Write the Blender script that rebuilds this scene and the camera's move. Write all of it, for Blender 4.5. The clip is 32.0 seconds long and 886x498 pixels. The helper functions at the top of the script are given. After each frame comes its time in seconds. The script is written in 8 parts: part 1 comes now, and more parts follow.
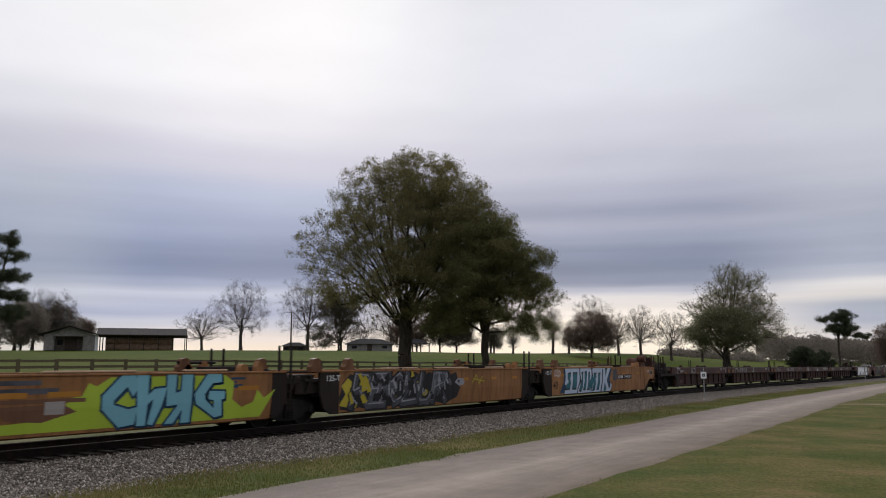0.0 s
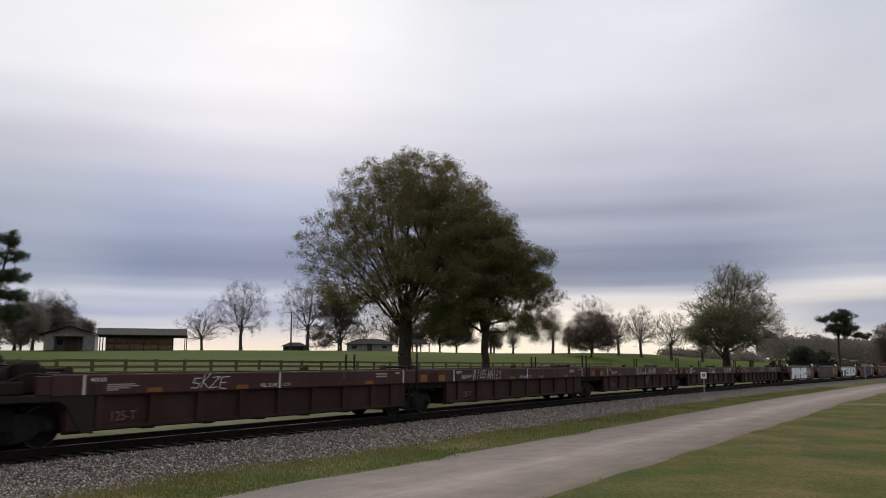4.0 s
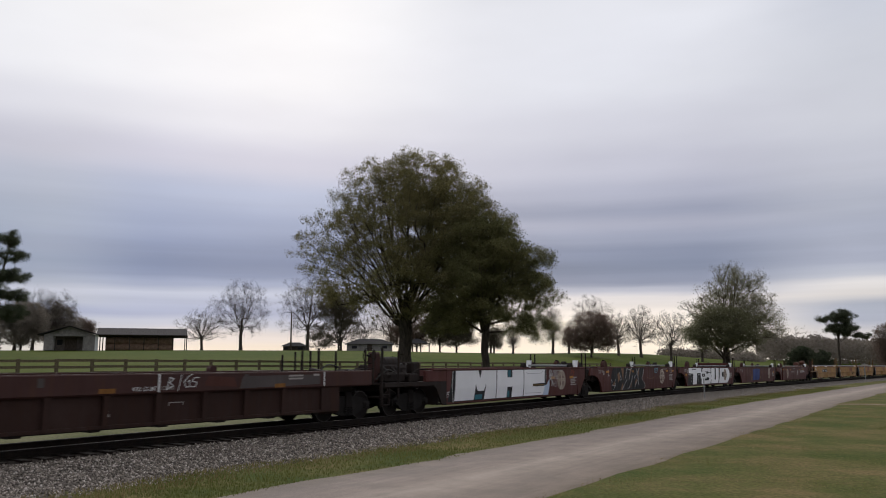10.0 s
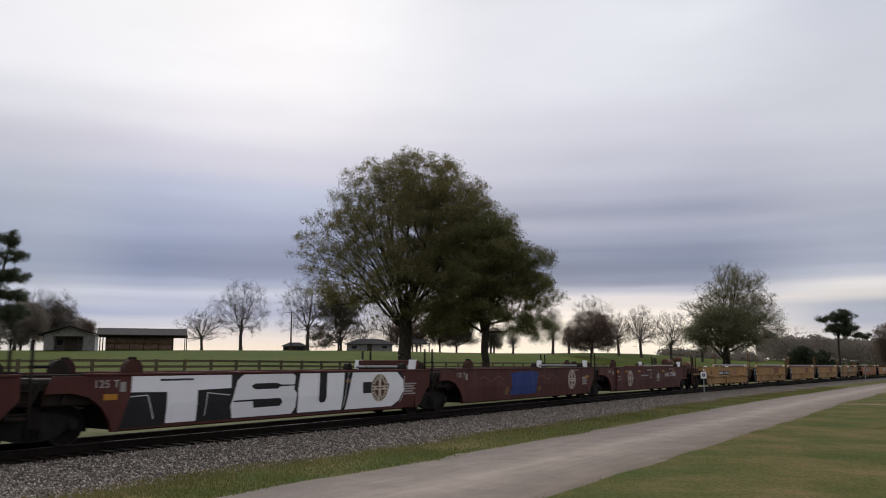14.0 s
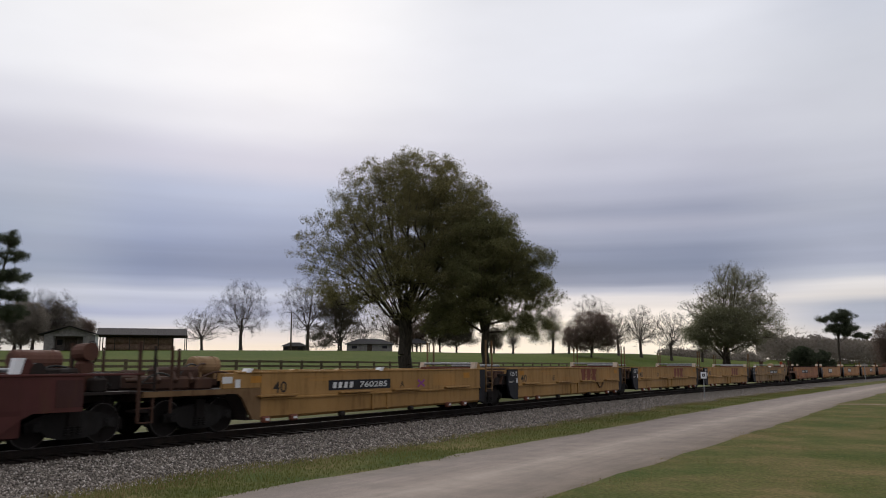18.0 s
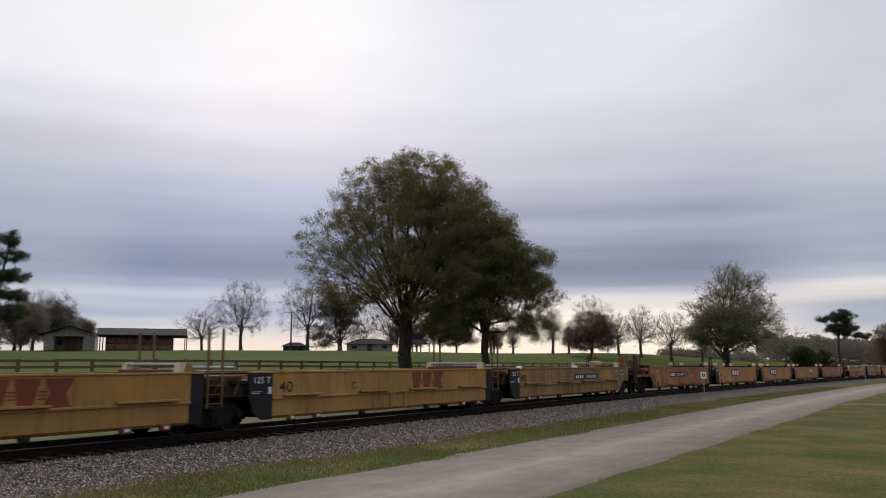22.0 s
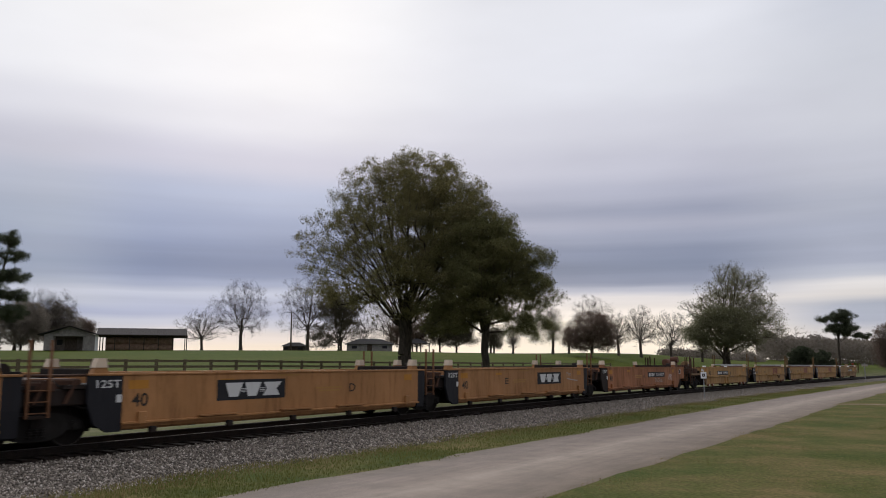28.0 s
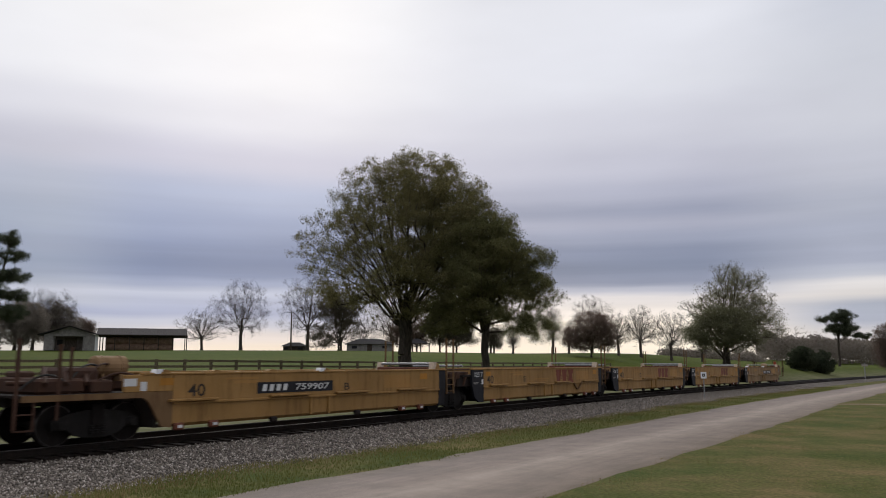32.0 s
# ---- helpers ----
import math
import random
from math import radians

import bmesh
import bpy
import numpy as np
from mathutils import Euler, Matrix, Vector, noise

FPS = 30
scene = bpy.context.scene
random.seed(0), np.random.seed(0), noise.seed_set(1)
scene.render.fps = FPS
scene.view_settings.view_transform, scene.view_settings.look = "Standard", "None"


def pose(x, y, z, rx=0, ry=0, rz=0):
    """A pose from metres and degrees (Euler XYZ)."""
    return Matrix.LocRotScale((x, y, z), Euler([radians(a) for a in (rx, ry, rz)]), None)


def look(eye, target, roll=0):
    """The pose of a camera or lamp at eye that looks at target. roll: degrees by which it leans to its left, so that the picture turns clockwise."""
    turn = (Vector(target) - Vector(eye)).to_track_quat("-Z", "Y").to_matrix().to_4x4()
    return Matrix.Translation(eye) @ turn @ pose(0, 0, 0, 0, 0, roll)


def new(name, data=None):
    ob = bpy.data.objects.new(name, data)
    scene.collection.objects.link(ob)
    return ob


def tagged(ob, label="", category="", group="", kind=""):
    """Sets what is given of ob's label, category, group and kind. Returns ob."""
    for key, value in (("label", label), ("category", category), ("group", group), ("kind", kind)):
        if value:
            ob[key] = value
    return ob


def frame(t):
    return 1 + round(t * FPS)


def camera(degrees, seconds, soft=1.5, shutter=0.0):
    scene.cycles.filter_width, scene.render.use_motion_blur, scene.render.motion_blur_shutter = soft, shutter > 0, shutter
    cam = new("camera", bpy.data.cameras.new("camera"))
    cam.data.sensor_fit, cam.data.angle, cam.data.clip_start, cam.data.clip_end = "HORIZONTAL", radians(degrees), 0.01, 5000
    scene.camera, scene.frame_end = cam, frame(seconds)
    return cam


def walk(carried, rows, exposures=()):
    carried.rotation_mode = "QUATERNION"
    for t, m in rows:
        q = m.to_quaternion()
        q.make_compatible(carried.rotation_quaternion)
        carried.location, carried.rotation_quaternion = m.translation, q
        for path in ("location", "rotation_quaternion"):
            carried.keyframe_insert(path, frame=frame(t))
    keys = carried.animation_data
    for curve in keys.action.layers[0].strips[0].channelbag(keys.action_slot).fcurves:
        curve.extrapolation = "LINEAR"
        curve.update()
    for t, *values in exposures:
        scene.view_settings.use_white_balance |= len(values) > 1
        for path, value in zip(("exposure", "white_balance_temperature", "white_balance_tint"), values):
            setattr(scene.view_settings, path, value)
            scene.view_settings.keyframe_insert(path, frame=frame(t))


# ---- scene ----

# ======== camera: stands still ========
EYE = (0.0, 0.0, 2.16)
cam = camera(58.49, 32.0, soft=0.95, shutter=0.2)
walk(cam, [(0.0, look(EYE, (0, 100, 16.445))), (32.0, look(EYE, (0, 100, 16.445)))],
     exposures=[(0.0, 0.0), (32.0, 0.0)])

# ======== line of the track: straight, then a wide bend to the right ========
HEAD = radians(33.555)            # from the y axis towards x
KAPPA, BEND, BEND_END = 0.0006, 60.0, 310.0
RAIL = 0.28                       # rail top above the ground
BODY = 0.17                       # the car bodies' zero line above the rail top
CENTRE = 18.15                    # distance of the centre line from the eye
UNIT = 15.05                      # truck centre to truck centre


def drop(s):
    """Fall of the ground along the track."""
    if s < 45:
        return 0.0
    d = min(s - 45, 230)
    return -0.0046 * d * min(1.0, d / 30)


def track(s, o=0.0):
    """Plan place and heading at s metres along the track, o metres beyond its centre line."""
    a = HEAD
    d = min(max(s - BEND, 0), BEND_END - BEND)
    x = -16.643 / math.cos(HEAD) + min(s, BEND) * math.sin(HEAD)
    y = min(s, BEND) * math.cos(HEAD)
    if d > 0:
        a = HEAD + KAPPA * d
        x += (math.cos(HEAD) - math.cos(a)) / KAPPA
        y += (math.sin(a) - math.sin(HEAD)) / KAPPA
    e = max(s - BEND_END, 0)
    x += e * math.sin(a)
    y += e * math.cos(a)
    o += CENTRE - 16.643
    return x - o * math.cos(a), y + o * math.sin(a), a


SPEED = ((0, 10.73), (3.5, 10.80), (5.5, 10.78), (9, 10.95), (14.5, 11.20), (16.5, 11.36), (20, 11.09), (25.5, 11.06), (27.5, 11.56), (32, 12.21))


def run(t):
    """Metres that the train has gone at t seconds."""
    total = 0.0
    for (t0, v0), (t1, v1) in zip(SPEED, SPEED[1:]):
        if t <= t0:
            break
        e = min(t, t1)
        v = v0 + (v1 - v0) * (e - t0) / (t1 - t0)
        total += (e - t0) * (v0 + v) / 2
    return total


def smooth(a, b, x):
    k = min(max((x - a) / (b - a), 0.0), 1.0)
    return k * k * (3 - 2 * k)


# ======== world, sun ========
world = bpy.data.worlds.new("overcast_sky")
scene.world = world
world.use_nodes = True


def sky_world():
    nt = world.node_tree
    n, l = nt.nodes, nt.links
    n.clear()
    out = n.new("ShaderNodeOutputWorld")
    bg = n.new("ShaderNodeBackground")
    bg.inputs["Strength"].default_value = 1.0
    sky = n.new("ShaderNodeTexSky")
    sky.sky_type, sky.sun_disc = "NISHITA", False
    sky.sun_elevation, sky.sun_rotation = radians(24), radians(-12)
    dim = n.new("ShaderNodeVectorMath")
    dim.operation = "SCALE"
    dim.inputs["Scale"].default_value = 0.09
    l.new(sky.outputs[0], dim.inputs[0])
    co = n.new("ShaderNodeTexCoord")
    sep = n.new("ShaderNodeSeparateXYZ")
    l.new(co.outputs["Generated"], sep.inputs[0])
    # cloud layers: long streaks that lie level, broken by soft noise
    scale = n.new("ShaderNodeMapping")
    scale.inputs["Scale"].default_value = (1.5, 1.5, 9.0)
    scale.inputs["Location"].default_value = (0.35, 0.1, 0.3)
    l.new(co.outputs["Generated"], scale.inputs[0])
    n1 = n.new("ShaderNodeTexNoise")
    n1.inputs["Scale"].default_value, n1.inputs["Detail"].default_value = 1.8, 5.0
    n1.inputs["Roughness"].default_value = 0.5
    l.new(scale.outputs[0], n1.inputs["Vector"])
    shift = n.new("ShaderNodeMath")
    shift.operation = "MULTIPLY_ADD"
    l.new(n1.outputs["Fac"], shift.inputs[0])
    shift.inputs[1].default_value = 0.026
    add = n.new("ShaderNodeMath")
    add.operation = "ADD"
    add.inputs[1].default_value = -0.013
    l.new(sep.outputs["Z"], add.inputs[0])
    l.new(add.outputs[0], shift.inputs[2])

    def layers(stops):
        """Brightness of the cloud sheet from the horizon up."""
        ramp = n.new("ShaderNodeValToRGB")
        ramp.color_ramp.interpolation = "EASE"
        el = ramp.color_ramp.elements
        while len(el) < len(stops):
            el.new(0.5)
        for e, (p, c) in zip(el, stops):
            e.position, e.color = p, (*[((v / 255 + 0.055) / 1.055) ** 2.4 for v in c], 1)
        l.new(shift.outputs[0], ramp.inputs[0])
        return ramp.outputs[0]

    high = ((0.62, (236, 237, 242)), (1.0, (231, 232, 238)))
    band = ((0.0, (236, 226, 214)), (0.012, (238, 226, 215)), (0.030, (218, 211, 213)), (0.048, (186, 186, 203)), (0.060, (156, 161, 190)), (0.072, (168, 171, 196)), (0.082, (186, 187, 206)), (0.091, (150, 156, 185)),
            (0.103, (116, 126, 160)), (0.116, (107, 118, 153)), (0.132, (122, 131, 164)), (0.162, (147, 153, 181)), (0.200, (172, 175, 197)), (0.24, (192, 192, 209)), (0.29, (219, 219, 228)), (0.34, (235, 235, 240)), (0.43, (241, 241, 244)))
    band = tuple((p, (c[0] - 9, c[1] - 2, c[2] + 3) if 0.04 < p < 0.22 else c) for p, c in band)
    east = layers(band + high)
    far_east = layers(tuple((p, tuple(round(v + 0.34 * max(0, 200 - v)) for v in c) if p > 0.06 else tuple(min(v, 200) for v in c)) for p, c in band) + high)
    south = layers(((0.0, (252, 240, 222)), (0.040, (251, 240, 226)), (0.060, (243, 233, 227)), (0.076, (229, 222, 222)), (0.087, (184, 185, 200)), (0.097, (136, 142, 166)), (0.115, (121, 129, 154)), (0.135, (130, 137, 162)),
                    (0.152, (150, 155, 177)), (0.172, (168, 170, 189)), (0.186, (152, 156, 177)), (0.202, (174, 176, 194)), (0.24, (194, 194, 208)), (0.28, (210, 210, 221)), (0.34, (222, 223, 231)), (0.43, (225, 226, 233))) + high)
    west = layers(((0.0, (222, 214, 212)), (0.030, (206, 202, 206)), (0.048, (170, 175, 193)), (0.066, (172, 177, 194)), (0.079, (226, 220, 219)), (0.090, (230, 225, 225)), (0.100, (186, 189, 203)), (0.115, (168, 172, 191)),
                   (0.15, (172, 176, 194)), (0.185, (182, 185, 200)), (0.22, (200, 201, 213)), (0.28, (212, 213, 222)), (0.34, (213, 215, 224)), (0.43, (198, 202, 214))) + high)

    def along(a, b):
        m = n.new("ShaderNodeMapRange")
        m.interpolation_type = "SMOOTHSTEP"
        m.inputs["From Min"].default_value, m.inputs["From Max"].default_value = a, b
        l.new(sep.outputs["X"], m.inputs["Value"])
        return m.outputs[0]

    def join(f, a, b):
        m = n.new("ShaderNodeMix")
        m.data_type = "RGBA"
        for sock, v in ((m.inputs["Factor"], f), (m.inputs["A"], a), (m.inputs["B"], b)):
            l.new(v, sock)
        return m.outputs["Result"]

    cloud = join(along(0.30, 0.47), join(along(-0.16, 0.06), join(along(-0.46, -0.33), far_east, east), south), west)
    mix = n.new("ShaderNodeMix")
    mix.data_type = "RGBA"
    mix.inputs["Factor"].default_value = 0.93
    l.new(dim.outputs[0], mix.inputs["A"])
    # thin bright and dark streaks within the layers
    fine = n.new("ShaderNodeMapping")
    fine.inputs["Scale"].default_value = (0.8, 0.8, 22.0)
    fine.inputs["Location"].default_value = (1.7, 0.4, 2.1)
    l.new(co.outputs["Generated"], fine.inputs[0])
    n2 = n.new("ShaderNodeTexNoise")
    n2.inputs["Scale"].default_value, n2.inputs["Detail"].default_value, n2.inputs["Roughness"].default_value = 2.6, 5.0, 0.5
    l.new(fine.outputs[0], n2.inputs["Vector"])
    streak = n.new("ShaderNodeMapRange")
    streak.inputs["From Min"].default_value, streak.inputs["From Max"].default_value = 0.3, 0.7
    streak.inputs["To Min"].default_value, streak.inputs["To Max"].default_value = 0.92, 1.08
    l.new(n2.outputs["Fac"], streak.inputs["Value"])
    # streaks show low over the horizon only; overhead the sheet is smooth
    fade = n.new("ShaderNodeMapRange")
    fade.inputs["From Min"].default_value, fade.inputs["From Max"].default_value = 0.10, 0.26
    fade.inputs["To Min"].default_value, fade.inputs["To Max"].default_value = 1.0, 0.0
    l.new(sep.outputs["Z"], fade.inputs["Value"])
    thin = n.new("ShaderNodeMix")
    thin.inputs["A"].default_value = 1.0
    l.new(fade.outputs[0], thin.inputs["Factor"])
    l.new(streak.outputs[0], thin.inputs["B"])
    # soft broad billows
    bil = n.new("ShaderNodeMapping")
    bil.inputs["Scale"].default_value = (1.0, 1.0, 3.2)
    bil.inputs["Rotation"].default_value = (0.0, radians(14), 0.0)
    l.new(co.outputs["Generated"], bil.inputs[0])
    n3 = n.new("ShaderNodeTexNoise")
    n3.inputs["Scale"].default_value, n3.inputs["Detail"].default_value, n3.inputs["Roughness"].default_value = 2.4, 4.0, 0.5
    l.new(bil.outputs[0], n3.inputs["Vector"])
    billow = n.new("ShaderNodeMapRange")
    billow.inputs["From Min"].default_value, billow.inputs["From Max"].default_value = 0.3, 0.7
    billow.inputs["To Min"].default_value, billow.inputs["To Max"].default_value = 0.92, 1.08
    l.new(n3.outputs["Fac"], billow.inputs["Value"])
    soft_mul = n.new("ShaderNodeMath")
    soft_mul.operation = "MULTIPLY"
    l.new(thin.outputs[0], soft_mul.inputs[0])
    l.new(billow.outputs[0], soft_mul.inputs[1])
    # the cloud is brighter towards the hidden sun
    dot = n.new("ShaderNodeVectorMath")
    dot.operation = "DOT_PRODUCT"
    dot.inputs[1].default_value = (-0.10, 0.90, 0.42)
    l.new(co.outputs["Generated"], dot.inputs[0])
    sunny = n.new("ShaderNodeMath")
    sunny.operation = "MULTIPLY_ADD"
    sunny.inputs[1].default_value, sunny.inputs[2].default_value = 0.14, 0.89
    l.new(dot.outputs["Value"], sunny.inputs[0])
    both = n.new("ShaderNodeMath")
    both.operation = "MULTIPLY"
    l.new(soft_mul.outputs[0], both.inputs[0])
    l.new(sunny.outputs[0], both.inputs[1])
    lit = n.new("ShaderNodeVectorMath")
    lit.operation = "SCALE"
    l.new(cloud, lit.inputs[0])
    l.new(both.outputs[0], lit.inputs["Scale"])
    l.new(lit.outputs[0], mix.inputs["B"])
    l.new(mix.outputs["Result"], bg.inputs["Color"])
    l.new(bg.outputs[0], out.inputs["Surface"])


sky_world()
sun_data = bpy.data.lights.new("sun", "SUN")
sun_data.energy, sun_data.angle, sun_data.color = 1.0, radians(14), (1.0, 0.96, 0.9)
sun = new("sun", sun_data)
sun.matrix_world = look((0, 0, 60), (7, -33, 42))

# ======== materials ========
def nodes_of(name):
    m = bpy.data.materials.new(name)
    m.use_nodes = True
    nt = m.node_tree
    return m, nt, nt.nodes["Principled BSDF"]


def noise_node(nt, scale, detail=4.0, vec=None, stretch=None, rough=0.55):
    n = nt.nodes.new("ShaderNodeTexNoise")
    n.inputs["Scale"].default_value, n.inputs["Detail"].default_value, n.inputs["Roughness"].default_value = scale, detail, rough
    if vec is None:
        vec = nt.nodes.new("ShaderNodeTexCoord").outputs["Object"]
    if stretch:
        mp = nt.nodes.new("ShaderNodeMapping")
        mp.inputs["Scale"].default_value = stretch
        nt.links.new(vec, mp.inputs[0])
        vec = mp.outputs[0]
    nt.links.new(vec, n.inputs["Vector"])
    return n.outputs["Fac"]


def ramp_node(nt, fac, stops):
    r = nt.nodes.new("ShaderNodeValToRGB")
    el = r.color_ramp.elements
    while len(el) < len(stops):
        el.new(0.5)
    for e, (p, c) in zip(el, stops):
        e.position, e.color = p, (*c, 1) if len(c) == 3 else c
    nt.links.new(fac, r.inputs[0])
    return r.outputs[0]


def mix_node(nt, fac, a, b, blend="MIX"):
    m = nt.nodes.new("ShaderNodeMix")
    m.data_type, m.blend_type = "RGBA", blend
    for sock, v in ((m.inputs["Factor"], fac), (m.inputs["A"], a), (m.inputs["B"], b)):
        if isinstance(v, (int, float)):
            sock.default_value = v
        elif isinstance(v, tuple):
            sock.default_value = (*v, 1)
        else:
            nt.links.new(v, sock)
    return m.outputs["Result"]


def bump(nt, bsdf, height, strength=0.3, dist=0.02):
    b = nt.nodes.new("ShaderNodeBump")
    b.inputs["Strength"].default_value, b.inputs["Distance"].default_value = strength, dist
    nt.links.new(height, b.inputs["Height"])
    nt.links.new(b.outputs[0], bsdf.inputs["Normal"])


def grey(v):
    return (v, v, v)


def paint(name, col, rust=0.35, rough=0.6, metal=0.0, rust_col=(0.09, 0.045, 0.025), fade=0.25, scale=1.0):
    """Weathered paint on steel: faded patches, runs of rust down the side, fine grain."""
    m, nt, b = nodes_of(name)
    info = nt.nodes.new("ShaderNodeObjectInfo")
    patch = noise_node(nt, 0.55 * scale, 5, rough=0.6)
    runs = noise_node(nt, 2.2 * scale, 6, stretch=(2.4, 1.0, 0.35), rough=0.65)
    grain = noise_node(nt, 45 * scale, 3)
    light = tuple(min(1, c * (1 + fade) + 0.03 * fade) for c in col)
    dark = tuple(c * (1 - fade) for c in col)
    c0 = ramp_node(nt, patch, ((0.30, dark), (0.52, col), (0.75, light)))
    mask = ramp_node(nt, runs, ((0.60 - 0.22 * rust, grey(0)), (0.78, grey(min(1, rust * 1.6)))))
    c1 = mix_node(nt, mask, c0, rust_col)
    var = nt.nodes.new("ShaderNodeMath")
    var.operation = "MULTIPLY_ADD"
    nt.links.new(info.outputs["Random"], var.inputs[0])
    var.inputs[1].default_value, var.inputs[2].default_value = 0.16, 0.92
    hsv = nt.nodes.new("ShaderNodeHueSaturation")
    nt.links.new(var.outputs[0], hsv.inputs["Value"])
    nt.links.new(mix_node(nt, 0.12, c1, ramp_node(nt, grain, ((0.3, grey(0.02)), (0.7, grey(0.5)))), "OVERLAY"), hsv.inputs["Color"])
    nt.links.new(hsv.outputs[0], b.inputs["Base Color"])
    nt.links.new(ramp_node(nt, runs, ((0.3, grey(rough - 0.1)), (0.7, grey(min(1, rough + 0.2))))), b.inputs["Roughness"])
    b.inputs["Metallic"].default_value = metal
    b.inputs["Specular IOR Level"].default_value = 0.25
    bump(nt, b, patch, 0.25, 0.03)
    return m


def plain(name, a, bcol, scale, rough=0.8, detail=5, strength=0.4, dist=0.02, stretch=None, metal=0.0):
    """Two tones mixed by noise at one scale, with finer grain and relief."""
    m, nt, b = nodes_of(name)
    f1 = noise_node(nt, scale, detail, stretch=stretch, rough=0.62)
    f2 = noise_node(nt, scale * 9, 3, stretch=stretch)
    c = ramp_node(nt, f1, ((0.32, a), (0.68, bcol)))
    c = mix_node(nt, 0.35, c, ramp_node(nt, f2, ((0.3, grey(0.15)), (0.7, grey(0.8)))), "OVERLAY")
    nt.links.new(c, b.inputs["Base Color"])
    b.inputs["Roughness"].default_value, b.inputs["Metallic"].default_value = rough, metal
    b.inputs["Specular IOR Level"].default_value = 0.2
    bump(nt, b, f2, strength, dist)
    return m


def leafy(name, a, bcol):
    """Leaves and blades: each piece its own tone, light shines through a little."""
    m, nt, b = nodes_of(name)
    geo = nt.nodes.new("ShaderNodeNewGeometry")
    patch = noise_node(nt, 0.35, 3)
    c = ramp_node(nt, geo.outputs["Random Per Island"], ((0.1, a), (0.9, bcol)))
    c = mix_node(nt, 0.5, c, ramp_node(nt, patch, ((0.35, a), (0.65, bcol))))
    nt.links.new(c, b.inputs["Base Color"])
    b.inputs["Roughness"].default_value = 0.7
    b.inputs["Specular IOR Level"].default_value = 0.15
    tr = nt.nodes.new("ShaderNodeBsdfTranslucent")
    nt.links.new(c, tr.inputs["Color"])
    mx = nt.nodes.new("ShaderNodeMixShader")
    mx.inputs[0].default_value = 0.5
    nt.links.new(b.outputs[0], mx.inputs[1])
    nt.links.new(tr.outputs[0], mx.inputs[2])
    nt.links.new(mx.outputs[0], nt.nodes["Material Output"].inputs["Surface"])
    return m


def ground_material():
    """Mown grass: green with dry, brown patches."""
    m, nt, b = nodes_of("grass_ground")
    co = nt.nodes.new("ShaderNodeTexCoord").outputs["Object"]
    big = noise_node(nt, 0.035, 4, co, rough=0.6)
    mid = noise_node(nt, 0.45, 5, co, rough=0.65)
    fine = noise_node(nt, 14, 4, co)
    wide = noise_node(nt, 0.30, 5, co, rough=0.68)
    both = nt.nodes.new("ShaderNodeMath")
    both.operation = "MULTIPLY_ADD"
    nt.links.new(wide, both.inputs[0])
    both.inputs[1].default_value = 1.1
    half = nt.nodes.new("ShaderNodeMath")
    half.operation = "MULTIPLY_ADD"
    nt.links.new(mid, half.inputs[0])
    half.inputs[1].default_value, half.inputs[2].default_value = 0.5, -0.30
    nt.links.new(half.outputs[0], both.inputs[2])
    c = ramp_node(nt, both.outputs[0], ((0.30, (0.058, 0.083, 0.019)), (0.48, (0.100, 0.103, 0.031)), (0.66, (0.175, 0.133, 0.058))))
    far = ramp_node(nt, big, ((0.35, (0.054, 0.086, 0.010)), (0.65, (0.084, 0.103, 0.015))))
    # the paddock beyond the track is lush, the roadside is dry
    sep = nt.nodes.new("ShaderNodeSeparateXYZ")
    nt.links.new(nt.nodes.new("ShaderNodeUVMap").outputs[0], sep.inputs[0])
    c = mix_node(nt, ramp_node(nt, sep.outputs["Y"], ((0.45, grey(0.0)), (0.55, grey(0.85)))), c, far)
    # a strip of grit and withered grass runs along the far side of the track
    dry = ramp_node(nt, sep.outputs["Y"], ((0.545, grey(0.0)), (0.565, grey(0.7)), (0.64, grey(0.6)), (0.74, grey(0.0))))
    c = mix_node(nt, dry, c, ramp_node(nt, mid, ((0.35, (0.105, 0.110, 0.052)), (0.65, (0.21, 0.190, 0.125)))))
    c = mix_node(nt, 0.5, c, ramp_node(nt, fine, ((0.3, grey(0.1)), (0.7, grey(0.75)))), "OVERLAY")
    nt.links.new(c, b.inputs["Base Color"])
    b.inputs["Roughness"].default_value = 0.95
    b.inputs["Specular IOR Level"].default_value = 0.05
    bump(nt, b, fine, 0.3, 0.02)
    return m


